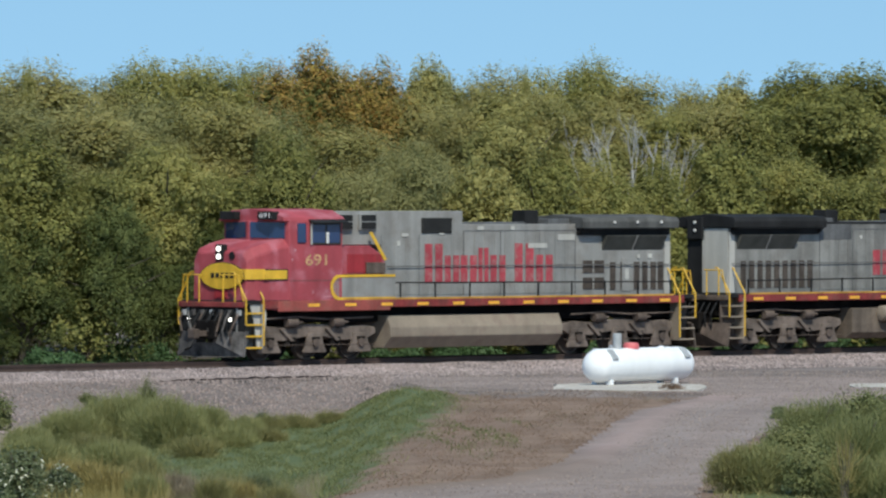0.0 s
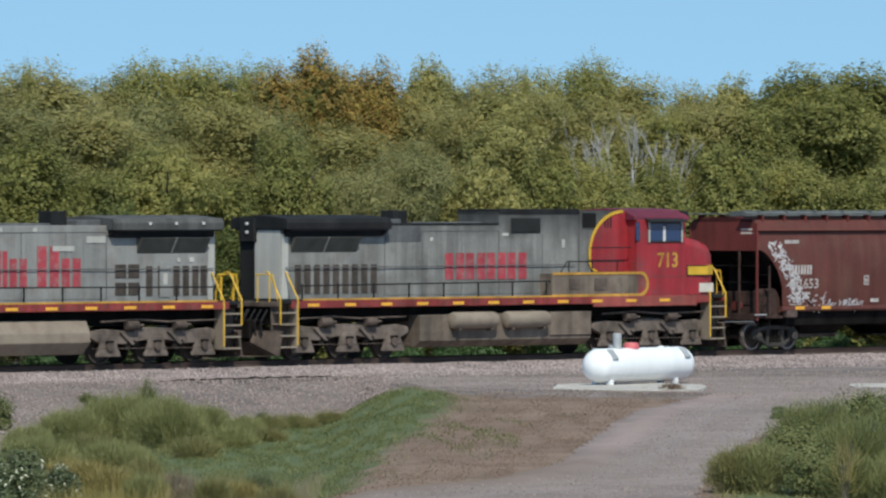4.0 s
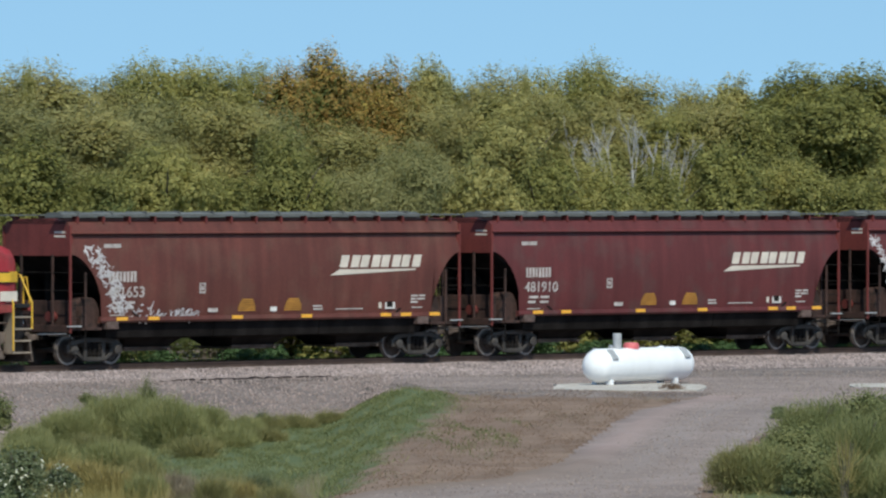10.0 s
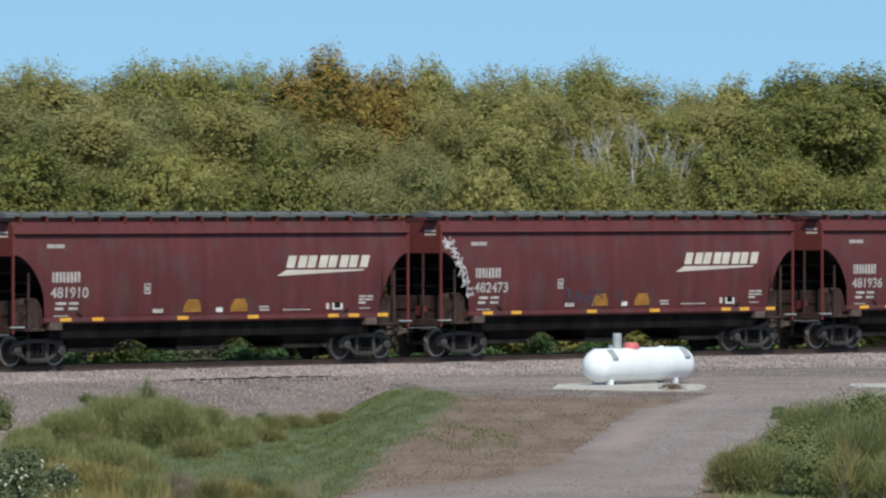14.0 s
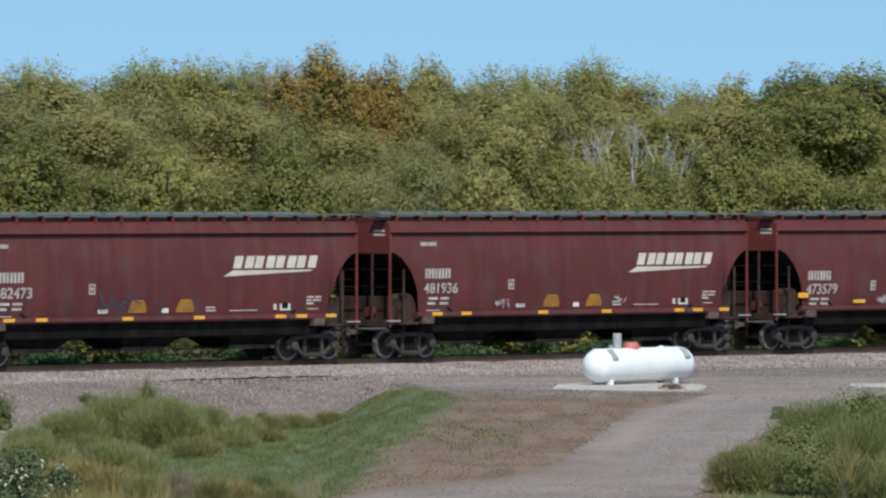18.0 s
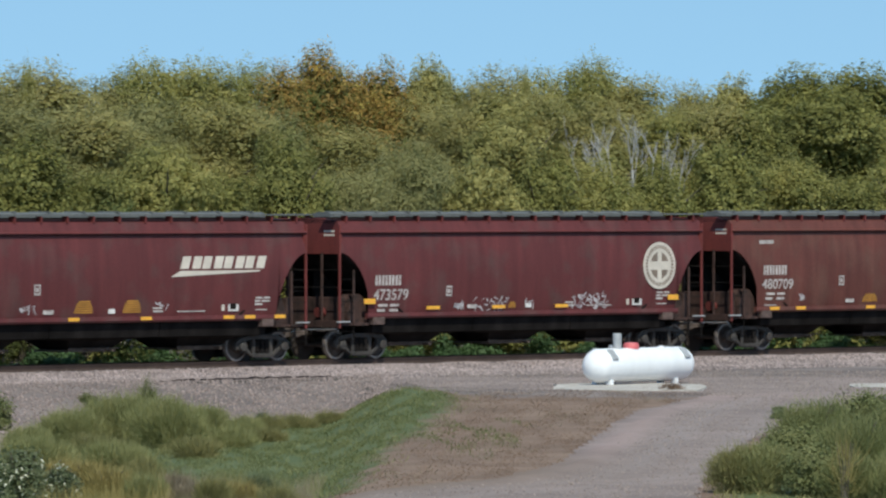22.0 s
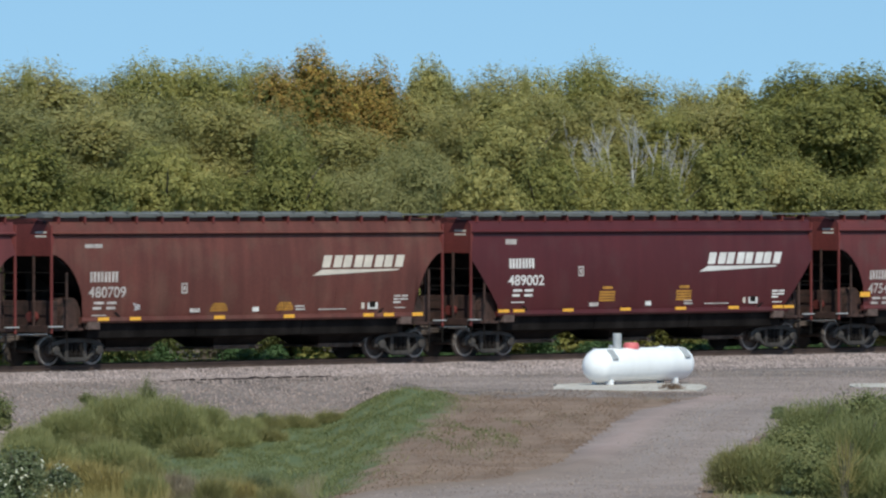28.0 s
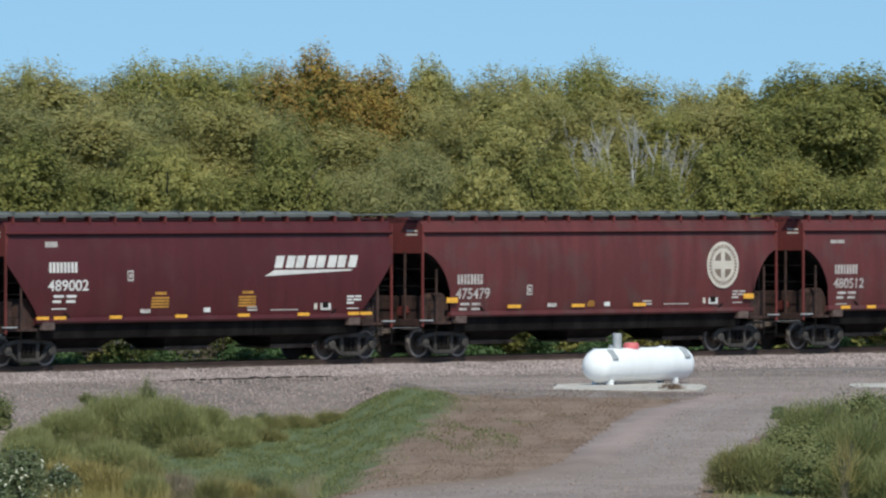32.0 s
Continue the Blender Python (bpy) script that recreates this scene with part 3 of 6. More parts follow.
def stones(name, rng, P, size, label, material=None):
    """Loose stones, eight-sided, one joined mesh."""
    n = len(P)
    s = size * rng.uniform(0.5, 1.5, (n, 1, 1)) * rng.uniform(0.7, 1.2, (n, 1, 3))
    unit = np.array([(1, 0, 0), (0, 1, 0), (-1, 0, 0), (0, -1, 0), (0, 0, 1), (0, 0, -1)], float)
    a = rng.uniform(0, 6.28, n)
    R = np.zeros((n, 3, 3))
    R[:, 0, 0], R[:, 0, 1], R[:, 1, 0], R[:, 1, 1], R[:, 2, 2] = np.cos(a), -np.sin(a), np.sin(a), np.cos(a), 1
    V = np.einsum("nij,nkj->nki", R, unit[None] * s) + P[:, None, :]
    tri = np.array([(0, 1, 4), (1, 2, 4), (2, 3, 4), (3, 0, 4), (1, 0, 5), (2, 1, 5), (3, 2, 5), (0, 3, 5)])
    Fi = (np.arange(n)[:, None, None] * 6 + tri[None]).reshape(-1)
    me = bpy.data.meshes.new(name)
    me.vertices.add(n * 6)
    me.vertices.foreach_set("co", V.astype(np.float32).ravel())
    me.loops.add(len(Fi))
    me.loops.foreach_set("vertex_index", Fi.astype(np.int32))
    me.polygons.add(n * 8)
    me.polygons.foreach_set("loop_start", np.arange(0, len(Fi), 3, dtype=np.int32))
    me.update(calc_edges=True)
    me.materials.append(material or M["stone"])
    tagged(new(name, me), label, "stones", kind="stuff")


build_track()
build_ledge()


# ---- the gas tank on its slab ----
def build_tank():
    m = pose(-10.36, -19.96, -0.36, 0, 0, 7.5)
    t = thing("gas_tank", "long white propane tank with rounded ends on a concrete slab", "gas tank", at=m)
    prof = []
    r, half = 0.50, 1.95
    for k in range(9):
        a = math.pi / 2 * k / 8
        prof.append((-half - r * math.cos(a) * 1.0, max(0.001, r * math.sin(a))))
    prof += [(-w, q) for w, q in prof[::-1]]
    smooth(part("shell", lathe(B(), prof, 40, "x", (0, 0, 0.61)), M["tankwhite"], t), 60)
    for x in (-1.8, 1.8):
        fx = -1.78 if x < 0 else 1.45
        for y in (-0.26, 0.26):
            part("foot", box(B(), fx - 0.07, fx + 0.07, y - 0.09, y + 0.09, 0.02, 0.2, 0.015), M["tankwhite"], t)
        for y in (-1, 1):
            b = B()
            prism(b, [(x - 0.13, -0.20), (x + 0.13, -0.20), (x + 0.13, 0.17), (x - 0.13, 0.17)], 0.495, 0.53, "z", 0.006)
            bmesh.ops.rotate(b, verts=b.verts, cent=(0, 0, 0), matrix=Matrix.Rotation(radians(-48 * y), 3, "X").inverted())
            bmesh.ops.translate(b, verts=b.verts, vec=(0, 0, 0.61))
            part("lifting_lug", b, M["galvanised"], t, "grey steel lifting lug")
    smooth(part("dome_pipe", lathe(B(), [(1.10, 0.10), (1.12, 0.13), (1.52, 0.13), (1.54, 0.11)], 18, "z", (-1.07, 0, 0)), M["galvanised"], t, "upright grey galvanised pipe"))
    smooth(part("valve_cover", lathe(B(), [(1.08, 0.23), (1.20, 0.235), (1.26, 0.19), (1.27, 0.0001)], 20, "z", (-0.38, 0, 0)), M["regulator"], t, "faded red valve cover"))
    smooth(part("valve", lathe(B(), [(1.10, 0.07), (1.18, 0.07), (1.21, 0.03)], 12, "z", (-1.32, 0.05, 0)), M["bare"], t))
    smooth(part("relief_valve", lathe(B(), [(1.08, 0.10), (1.13, 0.10), (1.145, 0.05)], 12, "z", (1.1, 0, 0)), M["tankwhite"], t))
    for (u, d, lu, ld, name, lab) in ((5.35, 201.6, 2.15, 3.9, "tank_slab", "weathered pale concrete slab under a gas tank"), (12.9, 203.0, 1.1, 2.2, "concrete_slab", "low weathered concrete slab in the gravel")):
        x, y = plan(u, d)
        s = B()
        rng = random.Random(lu)
        pts = []
        for k in range(28):
            a = 6.2832 * k / 28
            sx, sy = math.copysign(abs(math.cos(a)) ** 0.45, math.cos(a)), math.copysign(abs(math.sin(a)) ** 0.45, math.sin(a))
            pts.append((lu * sx * rng.uniform(0.93, 1.05), ld * sy * rng.uniform(0.82, 1.06)))
        prism(s, pts, -0.1, 0.045, "z")
        ob = part(name, s, M["concrete"])
        ob.matrix_basis = pose(x, y, -0.345, 0, 0, -45)
        tagged(ob, lab, "slab")


build_tank()


# ---- trees ----
def crown_points(rng, h, r, n, low, lobes=18, lump=1.0, tall=1.4):
    """Places and outward directions of the leaves of a lobed crown; tall stretches the lobes upright."""
    C = []
    for k in range(lobes):
        f = rng.uniform(0, 1) ** 0.8
        zc = h * (low + (0.97 - low) * (0.08 + 0.80 * f))
        rad = r * (0.62 if f < 0.7 else 0.5) * rng.uniform(0.75, 1.1) * lump
        a, q = rng.uniform(0, 6.2832), r * (1 - 0.5 * f) * rng.uniform(0.25, 0.8)
        if k < 2:
            q, zc, rad = r * 0.35 * k, h, r * (0.45 - 0.05 * k)
        C.append((q * math.cos(a), q * math.sin(a), min(zc, h - rad * tall * (0.95 + 0.5 * k * (k < 2))), rad))
    C = np.array(C)
    h -= 0.25
    m = max(10, n // 28)
    w = C[:, 3] ** 2 * np.where(C[:, 2] > 0.42 * h, 1.0, 0.55)
    pick = rng.choice(len(C), m, p=w / w.sum())
    v = rng.normal(size=(m, 3))
    v /= np.linalg.norm(v, axis=1)[:, None]
    v[:, 2] = np.where(v[:, 2] < -0.3, -v[:, 2], v[:, 2])
    K = C[pick, :3] + v * C[pick, 3:4] * rng.uniform(0.72, 1.06, (m, 1)) * [1, 1, tall]
    own = rng.integers(0, m, n)
    shoot = v * 0.55 + rng.normal(size=(m, 3)) * 0.4 + [0, 0, 0.75]
    shoot /= np.linalg.norm(shoot, axis=1)[:, None]
    f = rng.uniform(-0.22, 0.42, (n, 1)) * rng.uniform(0.5, 1.3, (m, 1))[own]
    P = K[own] + shoot[own] * f + np.clip(rng.normal(size=(n, 3)), -1.6, 1.6) * np.clip(0.13 - 0.14 * f, 0.05, 0.2)
    P[:, 2] = np.clip(P[:, 2], 0.05, None)
    O = P - C[:, None, :3][pick][:, 0][own]
    O /= np.linalg.norm(O, axis=1)[:, None] + 1e-6
    # inner foliage behind the outer sprays
    k = n // 7
    deep = rng.choice(len(C), k, p=w / w.sum())
    q = rng.normal(size=(k, 3))
    q /= np.linalg.norm(q, axis=1)[:, None]
    inner = C[deep, :3] + q * C[deep, 3:4] * rng.uniform(0.55, 0.80, (k, 1)) * [1, 1, tall]
    inner[:, 2] = np.clip(inner[:, 2], 0.05, None)
    return P, O, inner, q


def limbs(rng, h, r, low, reach=0.85):
    bm = B()
    lean = rng.normal(size=2) * 0.15
    top = (lean[0], lean[1], h * 0.8)
    tube(bm, [(0, 0, -0.25), (lean[0] * 0.3, lean[1] * 0.3, h * 0.3), (lean[0] * 0.6, lean[1] * 0.6, h * 0.55), top], 0.035 * h ** 0.75, 7, 0.02)
    for k in range(7):
        f = rng.uniform(max(low, 0.12), 0.7)
        a, L = rng.uniform(0, 6.2832), r * rng.uniform(0.6, reach)
        p = Vector((lean[0] * f, lean[1] * f, h * f))
        e = p + Vector((math.cos(a) * L, math.sin(a) * L, h * rng.uniform(0.1, 0.26)))
        tube(bm, [p, p.lerp(e, 0.5) + Vector((0, 0, 0.1)), e], 0.014 * h ** 0.8, 5, 0.008)
    return bm


TREES = {}
TREE_WORDS = {"olive": "olive-green leafy tree beyond the railway", "green": "full green deciduous tree beyond the railway", "hedge": "low dark green leafy tree beside the railway", "grey": "dusty grey-green willowy tree beyond the railway", "maple": "maple tree turning orange and gold", "yellow": "tree with yellowing autumn leaves", "dark": "dense dark green broadleaf tree"}


def base_tree(kind, tall, seed, far=False):
    h, r, low = (10.0, 1.9, 0.12) if tall else (6.5, 2.1, 0.03)
    rng = np.random.default_rng(seed)
    t = thing("tree", TREE_WORDS[kind], "tree", "trees beyond the railway")
    smooth(part("trunk", limbs(rng, h, r, low), M["bark"], t))
    n = 9000 if far else (44000 if tall else 32000)
    size = {"grey": 0.092, "maple": 0.115, "yellow": 0.125, "dark": 0.115, "hedge": 0.088}.get(kind, 0.094) * (1.5 if far else 0.9)
    P, O, inner, q = crown_points(rng, h, r, n, low, 46 if kind == "maple" else 34 if tall else 24, 0.42 if kind == "maple" else 0.66 if tall else 0.72, 1.9 if kind == "maple" else 1.4)
    V = leaves(rng, P, size, O, slim=0.35 if kind == "grey" else 0.6)
    V = np.concatenate([V, leaves(rng, inner, size * 1.7, q, slim=0.7)])
    part("crown", quads("crown", V, LEAF[kind]), LEAF[kind], t)
    return t, h, r


def plant(kind, x, y, h, r, seed=0, far=False):
    tall = h > 8
    h -= 0.22 if tall and y > 20 and kind != "maple" else 0
    h *= 1 if tall else 1 + 0.09 * math.sin(x * 5.3 + y * 1.7)
    wide = 1.7 if kind == "maple" else (1.6 if tall else 1.4)
    key = (kind, tall, seed % 2, far)
    if kind == "maple":
        h -= 0.2
        x += 0.3
    m = pose(x, y, -0.45, 0, 0, (x * 77 + y * 31) % 360)
    if key not in TREES:
        ob, H, R = base_tree(kind, tall, 100 + len(TREES), far)
        TREES[key] = (ob, H, R)
        ob.matrix_basis = m @ Matrix.Diagonal((r * wide / R, r * wide / R, h / H, 1))
        return ob
    ob, H, R = TREES[key]
    keep = ob.scale.copy()
    ob.scale = (1, 1, 1)
    c = copy_thing(ob, m @ Matrix.Diagonal((r * wide / R, r * wide / R, h / H, 1)))
    ob.scale = keep
    return c


MAPLES = []
plant("olive", 5.1, 24, 10.4, 2.2, 0)
plant("olive", 9.9, 26, 10.0, 1.4, 1)
plant("green", 11.4, 25, 10.7, 1.5, 2)
plant("green", 13.3, 24, 10.7, 1.6, 3)
plant("olive", 20.0, 24, 10.4, 1.2, 0)
plant("olive", 18.5, 18.4, 9.1, 1.2, 1)
plant("green", 20.6, 22, 9.3, 1.5, 1)
plant("green", 16.7, 25, 10.7, 1.2, 4)
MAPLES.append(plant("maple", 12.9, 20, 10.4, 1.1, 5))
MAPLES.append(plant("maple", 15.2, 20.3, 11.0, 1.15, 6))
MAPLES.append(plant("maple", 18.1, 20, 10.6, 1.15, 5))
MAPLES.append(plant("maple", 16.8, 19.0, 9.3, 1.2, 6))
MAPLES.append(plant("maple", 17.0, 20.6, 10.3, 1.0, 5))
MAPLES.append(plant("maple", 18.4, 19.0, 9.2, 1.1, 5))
plant("yellow", 20.6, 20, 10.5, 0.8, 7)
plant("yellow", 26.1, 25, 10.6, 1.2, 7)
plant("olive", 29.4, 25, 10.6, 1.7, 8)
plant("green", 32.6, 26, 10.6, 1.3, 9)
plant("green", 34.7, 25, 11.1, 1.3, 10)
plant("olive", 36.4, 24, 10.4, 1.6, 11)
plant("olive", 41.0, 26, 10.2, 1.1, 12)
plant("yellow", 42.5, 25, 10.4, 1.1, 13)
plant("dark", 43.3, 22, 10.7, 2.0, 14)
plant("dark", 46.9, 22, 10.9, 2.0, 15)
plant("green", 51.8, 23, 10.7, 2.0, 16)
plant("green", 1.1, 24, 10.3, 1.8, 17)
plant("grey", -3.9, 15, 8.9, 2.3, 18)
plant("olive", -0.6, 15, 8.6, 2.1, 19)
plant("grey", 3.2, 16, 9.0, 1.9, 20)
plant("olive", 5.1, 15, 8.9, 1.9, 21)
plant("grey", 8.1, 15, 8.6, 1.6, 22)
plant("olive", 10.4, 14, 8.1, 1.6, 23)
plant("grey", 12.2, 13, 7.6, 1.5, 24)
plant("olive", 18.0, 16, 8.8, 1.4, 25)
plant("yellow", 19.5, 15, 9.3, 1.6, 26)
plant("yellow", 16.4, 12, 8.2, 1.2, 27)
plant("olive", 24.7, 18, 9.5, 1.4, 27)
plant("olive", 27.3, 18, 9.1, 1.7, 28)
plant("green", 30.2, 17, 8.8, 1.7, 29)
plant("olive", 31.9, 16, 9.1, 1.7, 30)
plant("dark", 32.7, 15, 8.9, 1.5, 31)
plant("dark", 37.4, 15, 9.4, 1.9, 32)
plant("green", 40.0, 15, 8.6, 1.7, 33)
plant("dark", -8.7, 9, 6.9, 2.0, 34)
plant("dark", -5.5, 9, 6.9, 1.8, 35)
plant("green", -2.5, 9, 6.7, 1.9, 36)
plant("dark", 0.3, 9, 6.8, 1.7, 37)
plant("dark", 3.2, 9, 7.1, 1.5, 38)
plant("grey", 6.1, 9, 6.9, 1.5, 39)
plant("grey", 9.0, 9, 7.3, 1.5, 40)
plant("yellow", 12.3, 9, 7.5, 1.6, 41)
plant("dark", 15.4, 9, 6.7, 1.6, 42)
plant("green", 18.5, 9, 6.8, 1.8, 43)
plant("dark", 21.4, 9, 6.6, 1.6, 44)
plant("dark", 24.7, 9, 6.8, 1.8, 45)
plant("green", 28.0, 9, 6.8, 1.8, 46)
plant("dark", 31.3, 9, 6.7, 1.9, 47)
plant("green", 34.4, 9, 6.8, 1.9, 48)
plant("dark", -11.2, 9, 6.8, 1.6, 49)


# a thicker far row closes the wood
for k in range(22):
    plant(("green", "olive", "olive", "green", "olive")[k % 5], -4 + k * 3.1, 33 + (k * 7) % 5, 9.7 + (k * 13 % 7) * 0.2, 2.0, k, True)


for k in range(17):
    plant("hedge" if k < 6 else "dark", -15.5 + k * 2.9, 6.9 + (k % 3) * 0.5, (4.0 if k < 6 else 3.0) + (k * 5 % 4) * 0.35, 1.5, k, k > 5)


plant("green", 3.9, 23, 10.5, 0.3, 1)
plant("green", 29.9, 24, 10.6, 0.3, 1)


def build_dead_tree():
    """Bleached bare branches that stand out of the wood."""
    rng = random.Random(21)
    t = thing("dead_tree", "bare bleached grey dead tree among green trees", "tree", at=pose(22.9, 11.7, -0.45))
    part("trunk", tube(B(), [(0, 0, 0), (0.1, 0, 2.4), (0.0, 0.1, 6.6)], 0.12, 7, 0.06), M["deadwood"], t)

    def twigs(bm, p, d, L, r, depth):
        """A thin branch that forks as it rises."""
        e = p + d * L
        tube(bm, [p, p.lerp(e, 0.5) + Vector((rng.uniform(-1, 1), rng.uniform(-1, 1), 0)) * L * 0.07, e], r, 5, r * 0.6)
        if depth:
            for k in range(3):
                q = (d + RIGHT * rng.uniform(-0.75, 0.75) + AHEAD * rng.uniform(-0.5, 0.5) + Vector((0, 0, rng.uniform(0.0, 0.6)))).normalized()
                twigs(bm, p.lerp(e, rng.uniform(0.35, 1.0)), q, L * rng.uniform(0.45, 0.7), r * 0.6, depth - 1)
    # upright stems side by side, thinner ones between
    for k in range(13):
        off = -2.0 + 4.0 * k / 12 + rng.uniform(-0.12, 0.12)
        bm = B()
        p0 = RIGHT * off * 0.45 + AHEAD * rng.uniform(-0.5, 0.2) + Vector((0, 0, 4.2 + 0.25 * abs(off)))
        p1 = RIGHT * off * 0.9 + AHEAD * rng.uniform(-0.7, 0.2) + Vector((0, 0, 5.7 + rng.uniform(-0.2, 0.3)))
        thick = 0.045 if k in (3, 8, 10) else 0.028
        tube(bm, [p0, p0.lerp(p1, 0.5) + Vector((0, 0, -0.12)), p1], thick, 6, thick * 0.8)
        up = (Vector((0, 0, 1)) + RIGHT * (off * 0.10 + rng.uniform(-0.16, 0.16))).normalized()
        twigs(bm, p1, up, rng.uniform(1.2, 1.7) - 0.12 * abs(off), thick * 0.8, 3)
        part("limb", bm, M["deadwood"], t)


build_dead_tree()


def foliage(rng, n, w, h, style, size):
    """Leaves or fine upright shoots that fill a mound w wide and h high."""
    k = max(5, n // 160)
    a, q = rng.uniform(0, 6.2832, k), np.sqrt(rng.uniform(0, 1, k)) * 0.62
    C = np.stack([np.cos(a) * q * w / 2, np.sin(a) * q * w / 2, h * rng.uniform(0.15, 0.72, k) * (1 - 0.5 * q)], 1)
    R = np.stack([np.full(k, 0.26 * w), np.full(k, 0.26 * w), np.full(k, 0.30 * h)], 1) * rng.uniform(0.7, 1.15, (k, 1))
    own = rng.integers(0, k, n)
    v = rng.normal(size=(n, 3))
    v /= np.linalg.norm(v, axis=1)[:, None]
    v[:, 2] = np.abs(v[:, 2]) * np.where(rng.uniform(size=n) < 0.8, 1, -1)
    P = C[own] + v * R[own] * rng.uniform(0.55, 1.05, (n, 1))
    P[:, 2] = np.clip(P[:, 2], 0.02, h)
    if style == "leafy":
        return leaves(rng, P, size, v, 0.6)
    d = v * 0.55 + rng.normal(size=(n, 3)) * 0.35 + [0, 0, 0.75]
    d /= np.linalg.norm(d, axis=1)[:, None]
    s = np.cross(d, rng.normal(size=(n, 3)))
    s /= np.linalg.norm(s, axis=1)[:, None] + 1e-6
    L = size * rng.uniform(0.6, 1.5, (n, 1)) * np.where(rng.uniform(size=(n, 1)) < 0.12, 2.0, 1.0)
    W = 0.0062 * rng.uniform(0.7, 1.4, (n, 1))
    P[:, 2] = np.maximum(P[:, 2] - size * 0.5, 0.01)
    return np.stack([P - s * W, P + s * W, P + d * L], 1)


def shrub(name, label, u, d, w, h, key, n, style="leafy", size=0.09, seed=0, category="shrub"):
    rng = np.random.default_rng(seed + int(u * 10) % 50 + 400)
    x, y = plan(u, d)
    t = thing(name, label, category, "shrubs and weeds by the drive", at=pose(x, y, float(ground_z(u, d)), 0, 0, 0))
    b = B()
    for k in range(6):
        a = rng.uniform(0, 6.28)
        tube(b, [(0.05 * math.cos(a), 0.05 * math.sin(a), -0.05), (w * 0.12 * math.cos(a), w * 0.12 * math.sin(a), h * 0.4), (w * 0.25 * math.cos(a), w * 0.25 * math.sin(a), h * 0.75)], 0.014, 5, 0.005)
    part("stems", b, M["bark"], t)
    part("foliage", quads("foliage", foliage(rng, int(n * 2.0), w, h, style, size), LEAF[key]), LEAF[key], t)
    return t


# weeds on the far side of the rails, seen below the cars
def build_far_weeds():
    rng = random.Random(4)
    for k in range(26):
        x = -16 + k * 2.15 + rng.uniform(-0.7, 0.7)
        y = rng.uniform(4.9, 6.9)
        h = rng.uniform(0.7, 1.35)
        w = rng.uniform(1.3, 2.2)
        t = thing("weed", "low fresh green weeds beside the rails", "weed", "weeds beside the rails", at=pose(x, y, -0.5))
        r = np.random.default_rng(60 + k)
        part("leaves", quads("leaves", foliage(r, 1500, w, h, "leafy", 0.12), LEAF["weed"]), LEAF["weed"], t)
    r = np.random.default_rng(77)
    n = 9000
    P = np.stack([r.uniform(-22, 46, n), r.uniform(3.0, 8.5, n), np.full(n, -0.42)], 1)
    me = quads("verge_grass", blades(r, P, 0.36, 0.018), LEAF["weed"])
    tagged(new("verge_grass", me), "thin green grass along the far side of the track", "grass", kind="stuff")


build_far_weeds()

# the big feathery clump below the ballast bank
GRASSY = "tall feathery olive-green weeds below the track bank"
shrub("weed_clump", GRASSY, -8.35, 183, 2.6, 1.6, "feather", 10000, "fine", 0.17, 1, "weed")
shrub("weed_clump", GRASSY, -7.15, 181, 2.2, 1.5, "feather", 11500, "fine", 0.17, 2, "weed")
shrub("weed_clump", GRASSY, -9.6, 182, 2.0, 1.1, "feather", 10000, "fine", 0.17, 3, "weed")
shrub("weed_clump", "dark green weeds among tall grass", -7.8, 186, 0.7, 1.9, "grass", 1500, "fine", 0.26, 4, "weed")
shrub("weed_clump", GRASSY, -9.9, 170, 1.9, 0.8, "feather", 5000, "fine", 0.17, 5, "weed")
shrub("weed_clump", GRASSY, -7.9, 168, 2.0, 0.7, "feather", 4500, "fine", 0.16, 6, "weed")
shrub("weed_clump", GRASSY, -6.4, 190, 1.2, 1.0, "feather", 3500, "fine", 0.16, 16, "weed")
shrub("weed_tuft", "small green weed tuft on the gravel bank", -9.9, 203, 0.9, 0.42, "grass", 600, "fine", 0.18, 7, "weed")
shrub("weed_tuft", "small green weed tuft on the gravel bank", -10.3, 204, 0.5, 0.3, "grass", 350, "fine", 0.16, 8, "weed")
shrub("weed_tuft", "grey-green weed tuft on the gravel bank", -5.2, 203, 0.5, 0.3, "sage", 300, "fine", 0.16, 18, "weed")
shrub("bush", "dark green bush on the bank", -12.5, 193, 1.5, 1.3, "grass", 2200, "leafy", 0.08, 9)
for k, (u, d, w, h) in enumerate(((-5.6, 193, 1.3, 0.5), (-4.9, 195, 1.2, 0.45), (-4.1, 197, 1.2, 0.4), (-5.5, 182, 1.5, 0.6), (-6.2, 174, 1.6, 0.6), (-4.7, 186, 1.2, 0.4), (-10.6, 178, 1.5, 0.8), (-8.8, 175, 1.6, 0.7), (-3.2, 199, 1.0, 0.35))):
    shrub("weed_clump", "loose olive weeds at the edge of the grass", u, d, w, h, "tall" if k % 3 else "feather", 2600, "fine", 0.14, 130 + k, "weed")
